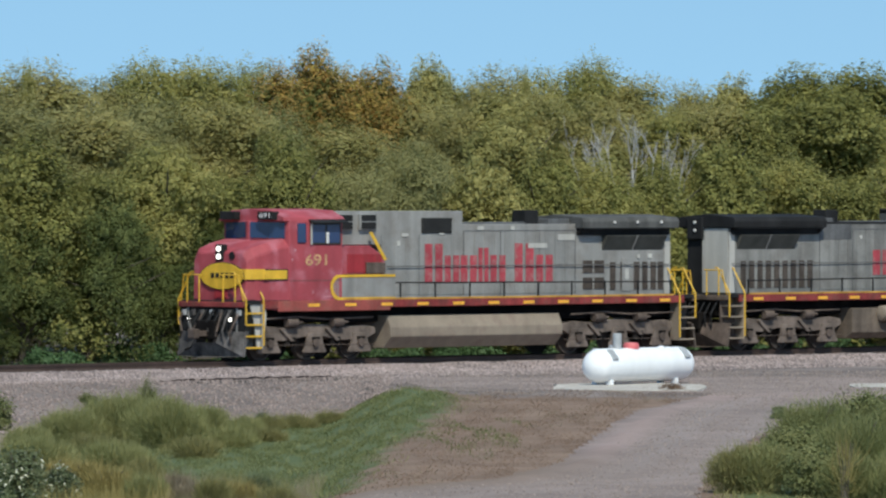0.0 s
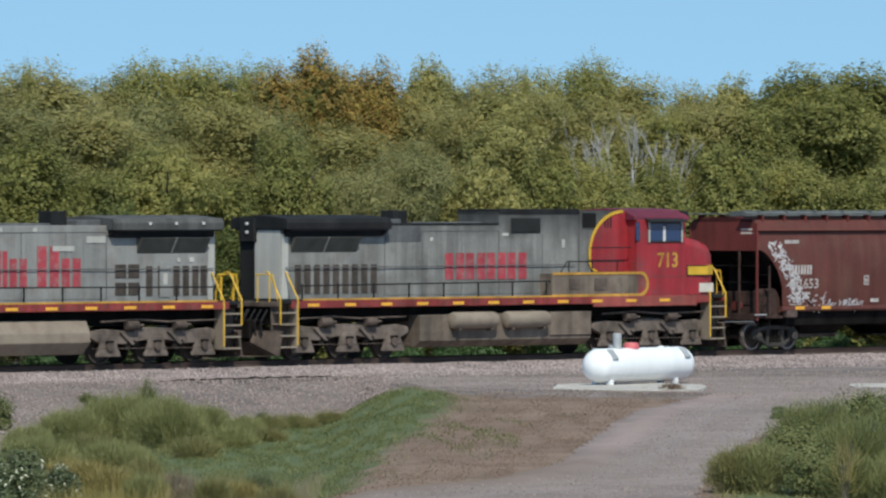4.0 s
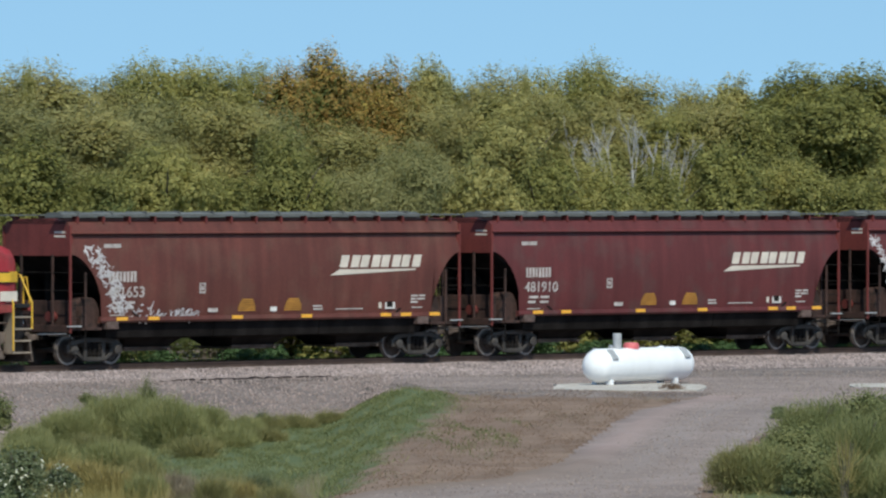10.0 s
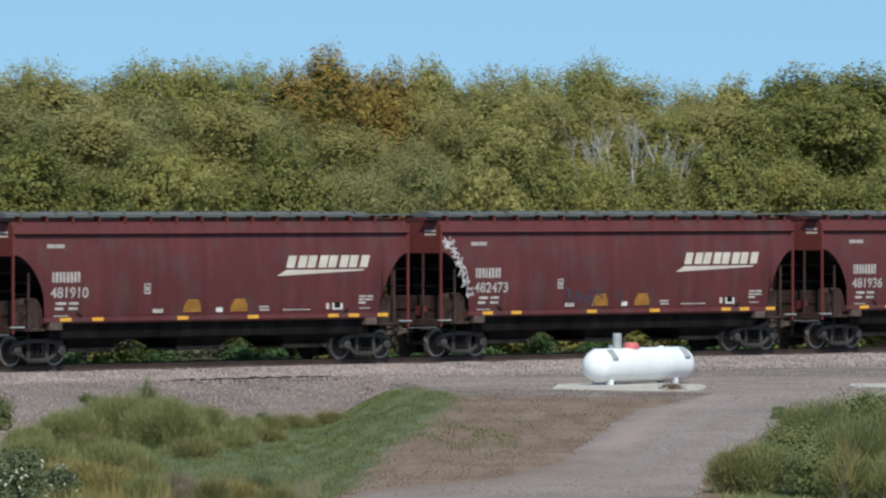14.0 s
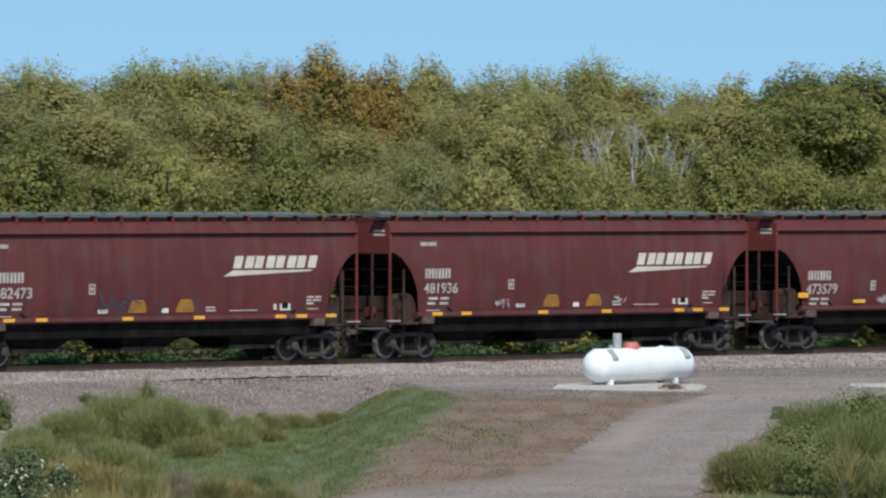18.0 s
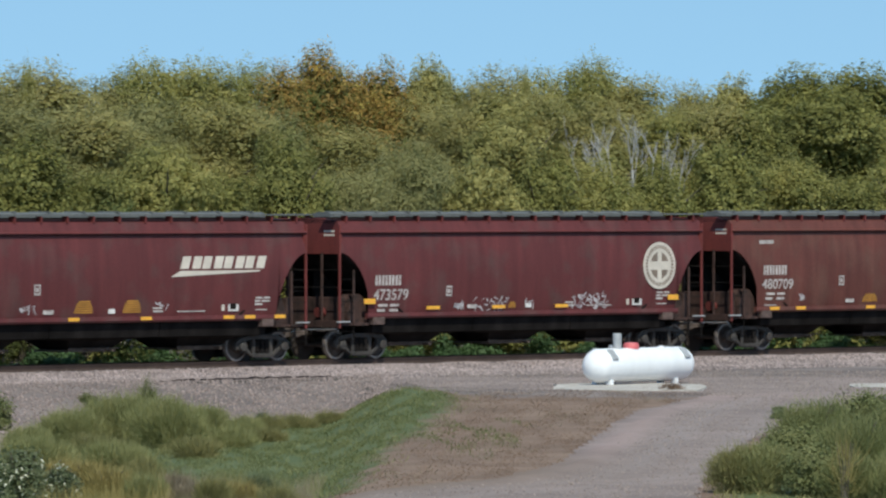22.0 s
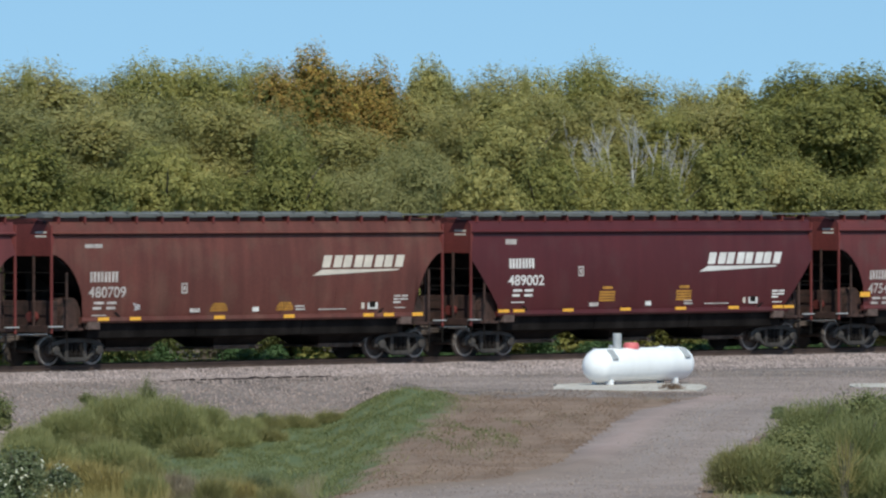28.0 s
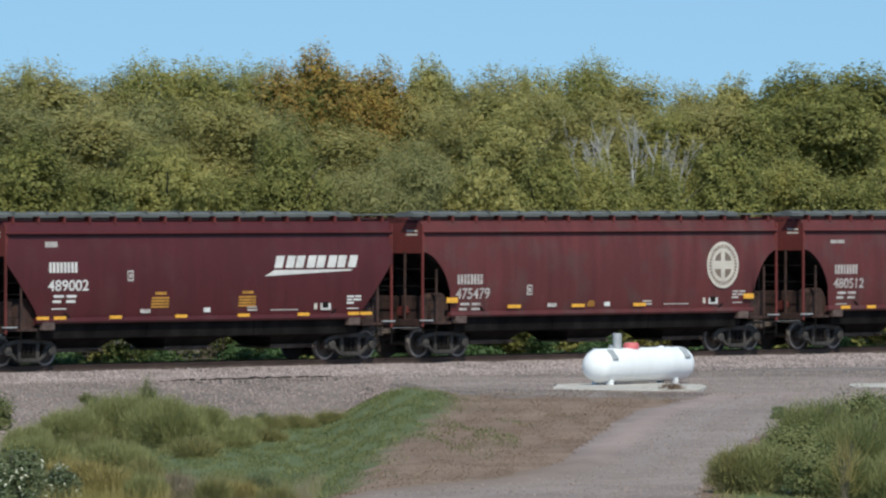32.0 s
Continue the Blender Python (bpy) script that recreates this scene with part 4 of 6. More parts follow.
# foreground row
FLOWERS = "grey-green bush dotted with small white flowers"
for k, (u, d, w, h) in enumerate(((-8.9, 147, 1.5, 1.5), (-7.9, 145, 1.0, 1.1), (-9.6, 148, 1.0, 1.4))):
    t = shrub("flowering_bush", FLOWERS, u, d, w, h, "sage", 1500, "leafy", 0.08, 20 + k)
    r = np.random.default_rng(500 + k)
    V = foliage(r, 120, w * 1.05, h * 1.05, "leafy", 0.085)
    part("blossom", quads("blossom", V, LEAF["flower"]), LEAF["flower"], t, "small white flower heads")["kind"] = "stuff"
for k, (u, d, w, h, key) in enumerate(((-7.0, 147, 1.2, 0.95, "gold"), (-6.2, 146, 1.0, 0.75, "feather"), (-7.6, 150, 1.0, 0.95, "gold"), (-5.7, 148, 0.9, 0.7, "straw"), (-5.2, 146, 1.0, 0.6, "straw"), (-4.3, 145, 1.1, 0.7, "gold"), (-3.9, 147, 0.8, 0.75, "sage"), (-3.4, 144, 0.9, 0.55, "tall"), (-6.5, 152, 1.2, 0.9, "tall"), (-4.7, 143, 0.7, 0.85, "tall"), (-8.3, 153, 1.3, 0.85, "gold"))):
    shrub("weed_clump", "dry yellow-green weeds on the low ground" if key != "sage" else "grey-green weeds on the low ground", u, d, w, h, key, 3200, "fine", 0.18, 30 + k, "weed")
# the bushes beside the drive
for k, (u, d, w, h, key, st, lab) in enumerate((
        (6.55, 143, 1.7, 1.15, "feather", "fine", "yellowish feathery bush beside the gravel drive"),
        (7.6, 142, 1.7, 1.2, "bush", "leafy", "leafy green bush beside the gravel drive"),
        (8.4, 159, 2.2, 1.6, "bush", "fine", "dense green bush beside the gravel drive"),
        (9.8, 161, 2.6, 1.75, "bush", "leafy", "dense green bush beside the gravel drive"),
        (7.7, 152, 1.8, 1.2, "bush", "leafy", "leafy dark green bush beside the gravel drive"),
        (8.6, 146, 2.0, 1.75, "bush", "fine", "dense green bush beside the gravel drive"),
        (9.9, 149, 2.2, 2.25, "bush", "leafy", "dense green bush beside the gravel drive"),
        (11.0, 150, 2.2, 2.2, "bush", "leafy", "leafy dark green bush beside the gravel drive"),
        (8.3, 141, 1.6, 1.0, "bush", "fine", "low green bush beside the gravel drive"),
        (9.3, 140, 1.8, 1.25, "feather", "fine", "yellowish feathery bush beside the gravel drive"),
        (10.4, 141, 1.9, 1.35, "bush", "fine", "dense green bush beside the gravel drive"),
        (6.0, 143, 1.3, 1.1, "tall", "fine", "yellowish feathery bush beside the gravel drive"),
        (9.1, 151, 1.0, 2.0, "bush", "leafy", "leafy dark green bush beside the gravel drive"))):
    shrub("bush", lab, u, d, w, h, key, 8000, st, 0.10 if st == "fine" else 0.062, 50 + k)
shrub("weed_clump", "golden seed stalks above a green bush", 8.0, 139.5, 0.7, 1.6, "gold", 110, "fine", 0.45, 71, "weed")
shrub("weed_tuft", "small dark weed tuft in the gravel", 8.65, 179.5, 0.55, 0.38, "sage", 420, "leafy", 0.07, 72, "weed")


def scatter(name, label, n, us, ds, keep, h, w, key, seed, lean=0.45):
    """Short grass over a stretch of ground."""
    r = np.random.default_rng(seed)
    u, d = r.uniform(*us, n), r.uniform(*ds, n)
    clump = r.normal(size=n) * 0.45
    for k in range(7):
        clump = clump + np.sin(u * r.uniform(2, 9) * r.choice([-1, 1]) + d * r.uniform(0.15, 0.9) + r.uniform(0, 6)) * 0.35
    ok = keep(u, d, r.normal(size=n)) & (clump > -0.35)
    u, d = u[ok], d[ok]
    me = quads(name, blades(r, on_ground(u, d), h, w, lean), LEAF[key])
    tagged(new(name, me), label, "grass", kind="stuff")


scatter("grass", "short green grass in the hollow", 150000, (-12, 2), (138, 206), lambda u, d, e: (u < green_right(d) - 0.1 + e * 0.35) & (d < green_top(u) - 0.5 + e) & (u > -d * 0.066), 0.065, 0.009, "grass", 1, 0.8)
scatter("meadow_grass", "olive tussocks through the green grass", 9000, (-12, 2), (138, 206), lambda u, d, e: (u < green_right(d) + e * 0.5) & (d < green_top(u) + e * 1.5) & (u > -d * 0.066), 0.11, 0.010, "feather", 2, 0.6)
scatter("dry_grass", "short dry brown grass beside the drive", 75000, (-6, 8), (140, 199), lambda u, d, e: (u > green_right(d) - 0.2 + e * 0.4) & (u < drive_left(d) - 0.05 + e * 0.12) & (d < 198), 0.026, 0.013, "dry", 3, 1.7)
scatter("straw_litter", "pale straw litter on the dry ground", 16000, (-4, 8), (140, 198), lambda u, d, e: (u > green_right(d) + 0.3) & (u < drive_left(d) - 0.1) & (np.sin(u * 1.7 - d * 0.23) + np.sin(d * 0.31 + u * 0.8) + 0.5 * e > 0.35), 0.05, 0.012, "straw", 14, 0.7)
scatter("sparse_grass", "thin green tufts on the dry ground", 40000, (-4, 7), (140, 198), lambda u, d, e: (u > green_right(d)) & (u < drive_left(d) - 0.15) & (np.hypot((u - 0.75) / 1.3, (d - 169) / 10) + 0.35 * np.abs(e) < 1.0 + 0.3 * np.sin(u * 4 + d * 0.5)), 0.075, 0.011, "grass", 4, 0.8)
scatter("roadside_grass", "rough green grass beside the drive", 16000, (4, 14), (138, 182), lambda u, d, e: (u > drive_right(d) + 0.25 + e * 0.1) & (d < 180), 0.16, 0.012, "tall", 5)
scatter("bank_grass", "sparse dry stalks on the gravel bank", 500, (-14, -3), (196, 212), lambda u, d, e: (d > green_top(u) - 1) & (u < -3 - e * 0.5), 0.15, 0.008, "dry", 6)
scatter("tall_grass", "upright yellow-green stalks in the hollow", 5000, (-8.2, -2.6), (142, 154), lambda u, d, e: (u < green_right(d) - 0.6 + e * 0.2), 0.36, 0.007, "feather", 8, 0.35)
scatter("tall_grass", "upright golden stalks in the hollow", 2600, (-8.2, -5.6), (141, 153), lambda u, d, e: u > -9, 0.6, 0.008, "gold", 9, 0.22)
scatter("tall_grass", "thin dry stalks in the hollow", 3000, (-5.9, -2.6), (141, 154), lambda u, d, e: u > -9, 0.42, 0.007, "straw", 10, 0.3)
shrub("weed_tuft", "dry brown weed tuft at the edge of a slab", 6.5, 198.5, 0.9, 0.28, "dry", 260, "fine", 0.12, 74, "weed")
rr = np.random.default_rng(12)
uu, dd = rr.uniform(-14, 15, 60000), rr.uniform(138, 222, 60000)
yy = EYE.y + 0.70711 * (dd - uu)
ok = (yy < -5.0) & ((dd > green_top(uu) + 1) | (uu > drive_left(np.minimum(dd, 196)) + 0.3)) & (uu < drive_right(np.minimum(dd, 195)) + 3 * (dd > 195))
stones("bank_stones", rr, on_ground(uu[ok], dd[ok]) + [0, 0, 0.012], 0.024, "loose stones over the gravel bank and yard", M["chips"])

xs_, ys_ = rr.uniform(-22, 34, 9000), rr.uniform(-9.5, -5.2, 9000)
uk, dk = 0.70711 * (xs_ - EYE.x - ys_ + EYE.y), 0.70711 * (xs_ - EYE.x + ys_ - EYE.y)
ok = (uk > -1.8) & ~((abs(uk - 5.35) < 2.3) & (abs(dk - 201.6) < 4.2))
stones("yard_stones", rr, on_ground(uk[ok], dk[ok]) + [0, 0, 0.012], 0.034, "coarse pinkish crushed stone in the yard", M["stone"])

ub, db = rr.uniform(-14.5, -1.6, 20000), rr.uniform(184, 218, 20000)
yb = EYE.y + 0.70711 * (db - ub)
ok = (yb < -4.9) & (db > green_top(ub) - 0.5)
stones("bank_rubble", rr, on_ground(ub[ok], db[ok]) + [0, 0, 0.01], 0.04, "coarse grey and pink rubble on the track bank", M["rubble"])


# ---- the train ----
TRAVEL = (83.5565, -1.482, 1.163, -0.3878)
def travel(t):
    """Metres the train has rolled after t seconds."""
    q = t / 16
    return TRAVEL[0] * q + TRAVEL[1] * q ** 2 + TRAVEL[2] * q ** 3 + TRAVEL[3] * q ** 4


VEHICLES = []   # (thing, x at the start, turning wheelsets and their radius)
SIDE = -1.60


def wheelset_mesh(r):
    bm = B()
    for s in (-1, 1):
        y = 0.72 * s
        lathe(bm, [(y - 0.065 * s, r + 0.03), (y - 0.03 * s, r + 0.03), (y - 0.025 * s, r), (y + 0.07 * s, r - 0.006), (y + 0.07 * s, r - 0.07), (y + 0.02 * s, r - 0.09), (y + 0.03 * s, 0.16), (y + 0.09 * s, 0.13), (y + 0.09 * s, 0.0001)], 28, "y")
    lathe(bm, [(-0.72, 0.085), (0.72, 0.085)], 12, "y")
    # marks on the plates, so that the turning shows
    for s in (-1, 1):
        for k in range(3):
            a = 2.0944 * k
            lathe(bm, [(0.745 * s, 0.03), (0.765 * s, 0.03)], 8, "y", (0.27 * math.cos(a), 0, 0.27 * math.sin(a)))
    me = bpy.data.meshes.new("wheelset")
    bmesh.ops.recalc_face_normals(bm, faces=bm.faces)
    bm.to_mesh(me)
    bm.free()
    me.materials.append(M["wheel"])
    me.materials.append(M["rim"])
    for f in me.polygons:
        q = math.hypot(f.center.x, f.center.z)
        if abs(f.center.y) > 0.70 and q > r - 0.055:
            f.material_index = 1
    me.shade_smooth()
    me.set_sharp_from_angle(angle=radians(35))
    return me


WHEEL_SMALL, WHEEL_BIG = wheelset_mesh(0.457), wheelset_mesh(0.533)
# locomotive wheels: steel darkened for the shade between the truck frames
WHEEL_BIG.materials[0] = mat("shaded_wheel_steel", (0.060, 0.050, 0.045), 0.7, 0.2, 0.3, 2, 30, 0.2)
WHEEL_BIG.materials[1] = WHEEL_BIG.materials[0]


def freight_truck(parent, x):
    tr = part("truck", box(B(), -0.2, 0.2, -1.0, 1.0, 0.42, 0.72, 0.03), M["truck"], parent, "dark rusty two-axle freight truck")
    tr.location.x = x
    for s in (-1, 1):
        y = s * 1.0
        b = B()
        # cast frame with open windows: top chord, pedestals, columns, slanted members, spring seat
        prism(b, [(-1.15, 0.60), (-0.95, 0.74), (-0.45, 0.83), (0.45, 0.83), (0.95, 0.74), (1.15, 0.60), (1.02, 0.55), (0.88, 0.62), (0.42, 0.70), (-0.42, 0.70), (-0.88, 0.62), (-1.02, 0.55)], y - 0.070, y + 0.070, "y", 0.012)
        prism(b, [(-0.46, 0.13), (0.46, 0.13), (0.46, 0.25), (-0.46, 0.25)], y - 0.078, y + 0.078, "y", 0.012)
        for k in (-1, 1):
            prism(b, [(k * 0.70, 0.37), (k * 1.15, 0.37), (k * 1.15, 0.61), (k * 0.70, 0.63)], y - 0.066, y + 0.066, "y", 0.012)
            prism(b, [(k * 0.31, 0.24), (k * 0.44, 0.24), (k * 0.44, 0.72), (k * 0.31, 0.72)], y - 0.062, y + 0.062, "y", 0.01)
            prism(b, [(k * 0.38, 0.15), (k * 0.52, 0.18), (k * 0.86, 0.42), (k * 0.72, 0.50)], y - 0.058, y + 0.058, "y", 0.01)
        part("side_frame", b, M["truck"], tr)
        b = B()
        for k in (-0.24, 0, 0.24):
            lathe(b, [(0.25, 0.085), (0.31, 0.10), (0.39, 0.085), (0.47, 0.10), (0.55, 0.085), (0.62, 0.10), (0.69, 0.085)], 10, "z", (k * 0.85, y, 0))
        part("spring_nest", b, M["under"], tr)
        for k in (-0.89, 0.89):
            b = lathe(B(), [(y - 0.02, 0.15), (y + s * 0.15, 0.15), (y + s * 0.18, 0.12), (y + s * 0.185, 0.0001)], 16, "y", (k, 0, 0.46))
            part("bearing_cap", b, M["truck"], tr)
        part("brake_beam", box(B(), -0.34, 0.34, y - 0.05, y + 0.05, 0.09, 0.17, 0.01), M["truck"], tr)
    sets = []
    for k in (-0.89, 0.89):
        w = new("wheelset", WHEEL_SMALL)
        w.parent = tr
        w.location = (k, 0, 0.457)
        sets.append((w, k, 0.457))
    return sets


def coupler(parent, x, d, z=0.86):
    b = B()
    box(b, x, x + d * 0.45, -0.10, 0.10, z - 0.09, z + 0.09, 0.02)
    box(b, x + d * 0.38, x + d * 0.62, -0.17, 0.17, z - 0.16, z + 0.16, 0.05)
    part("coupler", b, M["brown"], parent)
    b = tube(B(), [(x, 0.35, z - 0.05), (x + d * 0.3, 0.35, z - 0.45), (x + d * 0.58, 0.3, z - 0.5)], 0.03, 6)
    part("air_hose", b, M["under"], parent)


def side_y(z):
    """The gently bulged side of a covered hopper."""
    q = (z - 2.75) / 1.3
    return SIDE + 0.13 * q * q


def hopper_panels(parent, half, straight, arches=(1.32, 1.26)):
    """Side sheets with welded seams; the ends are cut away over the trucks."""
    n = 7
    edges = [-half + 2 * half * k / n for k in range(n + 1)]
    z0, z1 = 1.47, 4.02
    for s in (-1, 1):
        for k in range(n):
            a, b = edges[k] + 0.0015, edges[k + 1] - 0.0015
            cols = np.unique(np.concatenate([np.linspace(a, b, 7), np.linspace(-half, -half + arches[0], 12), np.linspace(half - arches[1], half, 12)]))
            cols = [c for c in cols if a - 1e-6 <= c <= b + 1e-6]
            bm = B()
            grid = []
            for x in cols:
                e, arch = half - abs(x), arches[int(x > 0)]
                low = z0
                if e < arch:
                    low = z0 + 1.93 * max(0, 1 - (e / arch) ** 1.75) ** (1 / 1.75) if not straight else z0 + (0.1 + 1.55 * (1 - e / arch))
                grid.append([bm.verts.new((x, -s * side_y(low + (z1 - low) * j / 7), low + (z1 - low) * j / 7)) for j in range(8)])
            for p, q in zip(grid, grid[1:]):
                for j in range(7):
                    bm.faces.new((p[j], q[j], q[j + 1], p[j + 1]))
            bmesh.ops.solidify(bm, geom=bm.faces[:], thickness=0.02 * s)
            bmesh.ops.recalc_face_normals(bm, faces=bm.faces)
            smooth(part("side_sheet", bm, M["hopper"], parent), 30)


def hopper_body(half, straight, words, name="covered_hopper_car"):
    car = thing(name, words, "railway car", "covered hopper cars in the train")
    hopper_panels(car, half, straight)
    for s in (-1, 1):
        b = prism(B(), [(s * 1.46, 1.30), (s * 1.56, 1.30), (s * 1.60, 1.36), (s * 1.585, 1.475), (s * 1.46, 1.475)], -half + 1.2, half - 1.2, "x")
        part("side_sill", b, M["hopper"], car)
        b = prism(B(), [(s * 1.515, 4.03), (s * 1.60, 4.03), (s * 1.60, 4.06), (s * 1.53, 4.10), (s * 1.44, 4.38), (s * 1.30, 4.43), (s * 1.30, 4.36)], -half, half, "x")
        part("roof_edge", b, M["hopper"], car)
        b = box(B(), -half, half, s * 1.555 - 0.012, s * 1.555 + 0.012, 3.995, 4.03)
        part("top_rail", b, M["roof_shade"], car)
        b = box(B(), -half - 0.25, half + 0.25, min(s * 1.52, s * 0.95), max(s * 1.52, s * 0.95), 4.585, 4.62)
        for k in range(60):
            x = -half + 0.1 + k * (2 * half - 0.2) / 59
            box(b, x - 0.02, x + 0.02, s * 1.525 - 0.006, s * 1.525 + 0.006, 4.57, 4.64)
        part("running_board", b, M["grating"], car, "grey galvanised roof walkway")
        n = 16
        for k in range(n):
            x = -half + 0.35 + k * (2 * half - 0.7) / (n - 1)
            b = prism(B(), [(s * 1.24, 4.40), (s * 1.45, 4.36), (s * 1.50, 4.36), (s * 1.50, 4.57), (s * 1.24, 4.57)], x - 0.028, x + 0.028, "x")
            part("bracket", b, M["hopper_end"], car)
    b = prism(B(), [(-1.3, 4.33), (-1.25, 4.41), (0, 4.52), (1.25, 4.41), (1.3, 4.33)], -half, half, "x")
    part("roof", b, M["roof_shade"], car)
    b = prism(B(), [(-0.42, 4.52), (-0.42, 4.64), (-0.25, 4.69), (0.25, 4.69), (0.42, 4.64), (0.42, 4.52)], -half + 0.7, half - 0.7, "x", 0.01)
    part("hatch_cover", b, M["grating"], car)
    for k in range(11):
        x = -half + 1.3 + k * (2 * half - 2.6) / 10
        part("hatch_clamp", box(B(), x - 0.03, x + 0.03, -0.48, 0.48, 4.63, 4.72, 0.008), M["grating"], car)
    # slope sheets, hoppers and centre sill underneath
    for d in (-1, 1):
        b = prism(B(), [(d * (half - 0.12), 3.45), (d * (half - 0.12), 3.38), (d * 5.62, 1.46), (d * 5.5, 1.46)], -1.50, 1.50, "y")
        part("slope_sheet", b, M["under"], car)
        # black plates added to close the see-through ends, in place of deep shade
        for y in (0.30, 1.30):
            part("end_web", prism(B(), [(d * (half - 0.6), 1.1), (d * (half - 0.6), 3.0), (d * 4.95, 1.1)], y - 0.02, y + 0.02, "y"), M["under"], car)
        b = prism(B(), [(-1.50, 3.36), (-1.55, 4.05), (-1.35, 4.36), (-0.75, 4.50), (0.75, 4.50), (1.35, 4.36), (1.55, 4.05), (1.50, 3.36)], d * half, d * (half - 0.1), "x")
        part("end_bulkhead", b, M["hopper_end"], car, "dark red upper end plate")
        b = B()
        box(b, d * (half - 0.55), d * (half - 0.35), -1.2, 1.2, 1.15, 1.98, 0.02)
        prism(b, [(d * (half - 0.5), 1.15), (d * (half - 1.35), 1.15), (d * (half - 1.35), 1.55), (d * (half - 0.75), 2.0)], -0.45, 0.45, "y")
        part("bolster_web", b, M["hopper_dirty"], car)
        b = B()
        box(b, d * (half - 1.3), d * (half + 0.02), -1.52, 1.52, 1.08, 1.16)
        box(b, d * (half - 0.02), d * (half + 0.06), -1.52, 1.52, 1.02, 1.24, 0.01)
        part("end_platform", b, M["hopper_dirty"], car)
        for y in (-1.53, 1.53):
            part("corner_post", box(B(), d * half - 0.035, d * half + 0.035, y - 0.035, y + 0.035, 1.0, 4.3, 0.01), M["hopper_end"], car)
            part("inner_post", box(B(), d * (half - 0.62) - 0.03, d * (half - 0.62) + 0.03, y - 0.03, y + 0.03, 1.1, 2.85, 0.008), M["hopper_dirty"], car)
            for z in (0.62, 0.9, 1.5, 1.85, 2.2, 2.55):
                part("ladder_rung", tube(B(), [(d * half, y, z), (d * (half - 0.62), y, z)], 0.010, 5), M["under"], car)
            for x in (d * half, d * (half - 0.62)):
                part("step_hanger", tube(B(), [(x, y, 1.1), (x, y, 0.5)], 0.02, 5), M["under"], car)
        for y in (-0.72, 0.72):
            part("end_post", box(B(), d * half - 0.03, d * half + 0.03, y - 0.035, y + 0.035, 1.2, 3.4, 0.008), M["hopper_dirty"], car)
        b = B()
        for z in (2.3, 2.85):
            tube(b, [(d * half, -1.5, z), (d * half, 1.5, z)], 0.016, 5)
        part("end_grab_rail", b, M["under"], car)
        part("jacking_pad", box(B(), d * (half - 1.95), d * (half - 1.45), -1.60, -1.35, 1.10, 1.34, 0.02), M["dusty_pad"], car)
        b = tube(B(), [(d * (half - 0.25), -1.2, 0.92), (d * (half - 0.25), 1.2, 0.92)], 0.025, 5)
        tube(b, [(d * (half + 0.15), -1.5, 0.98), (d * (half + 0.15), -0.2, 0.95)], 0.02, 5)
        part("cut_lever", b, M["bare"], car)
        part("step_tread", box(B(), d * (half - 0.42), d * (half + 0.12), -1.60, -1.50, 1.185, 1.225, 0.006), M["galvanised"], car, "worn bright step edge")
        b = B()
        prism(b, [(d * (half - 0.62 - 0.42 * (1 - math.cos(math.pi * k / 16))), 1.16 + 0.92 * math.sin(math.pi * k / 16)) for k in range(17)], -1.30, -0.55, "y")
        part("wheel_cover", b, M["hopper_dirty"], car, "curved grimy end sheet over the truck")
        coupler(car, d * (half + 0.02), d)
    part("brake_cylinder", lathe(B(), [(0, 0.16), (0.45, 0.17), (0.5, 0.05), (0.75, 0.03)], 14, "x", (-half + 0.1, -0.4, 1.5)), M["hopper_end"], car)
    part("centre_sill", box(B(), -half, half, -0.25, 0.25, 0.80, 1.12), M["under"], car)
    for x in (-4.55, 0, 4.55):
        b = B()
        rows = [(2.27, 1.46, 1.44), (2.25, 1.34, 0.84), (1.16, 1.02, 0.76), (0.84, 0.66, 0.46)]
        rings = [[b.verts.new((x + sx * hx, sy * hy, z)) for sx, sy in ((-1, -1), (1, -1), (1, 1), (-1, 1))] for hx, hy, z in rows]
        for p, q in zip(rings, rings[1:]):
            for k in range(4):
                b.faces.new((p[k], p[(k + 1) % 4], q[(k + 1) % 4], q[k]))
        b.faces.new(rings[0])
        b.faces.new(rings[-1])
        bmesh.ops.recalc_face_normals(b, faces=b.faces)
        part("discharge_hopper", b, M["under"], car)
        b = box(B(), x - 0.98, x + 0.98, -0.80, 0.80, 0.40, 0.47, 0.01)
        tube(b, [(x + 0.6, -1.1, 0.44), (x + 0.6, 0.9, 0.44)], 0.035, 6)
        tube(b, [(x - 1.05, -0.86, 0.50), (x + 1.05, -0.86, 0.50)], 0.022, 6)
        part("outlet_gate", b, M["brown"], car)
    part("brake_pipe", tube(B(), [(-half + 1, -0.7, 0.98), (half - 1, -0.7, 0.98)], 0.03, 6), M["under"], car)
    return car


def bars(name, parent, rows, material, y=None):
    """Painted marks: rows of (x, z, width, height)."""
    bm = B()
    for x, z, w, h in rows:
        yy = side_y(z + h / 2) - 0.008 if y is None else y
        vs = [bm.verts.new(p) for p in ((x, yy, z), (x + w, yy, z), (x + w, yy, z + h), (x, yy, z + h))]
        bm.faces.new(vs)
    bmesh.ops.solidify(bm, geom=bm.faces[:], thickness=0.004)
    return part(name, bm, material, parent)


def each_bar(name, parent, rows, material, y=None):
    """The same, every mark a part of its own."""
    for r in rows:
        bars(name, parent, [r], material, y)


def slanted(name, parent, polys, material, y):
    bm = B()
    for p in polys:
        bm.faces.new([bm.verts.new((x, side_y(z) - 0.010 if y is None else y, z)) for x, z in p])
    bmesh.ops.solidify(bm, geom=bm.faces[:], thickness=0.004)
    return part(name, bm, material, parent)


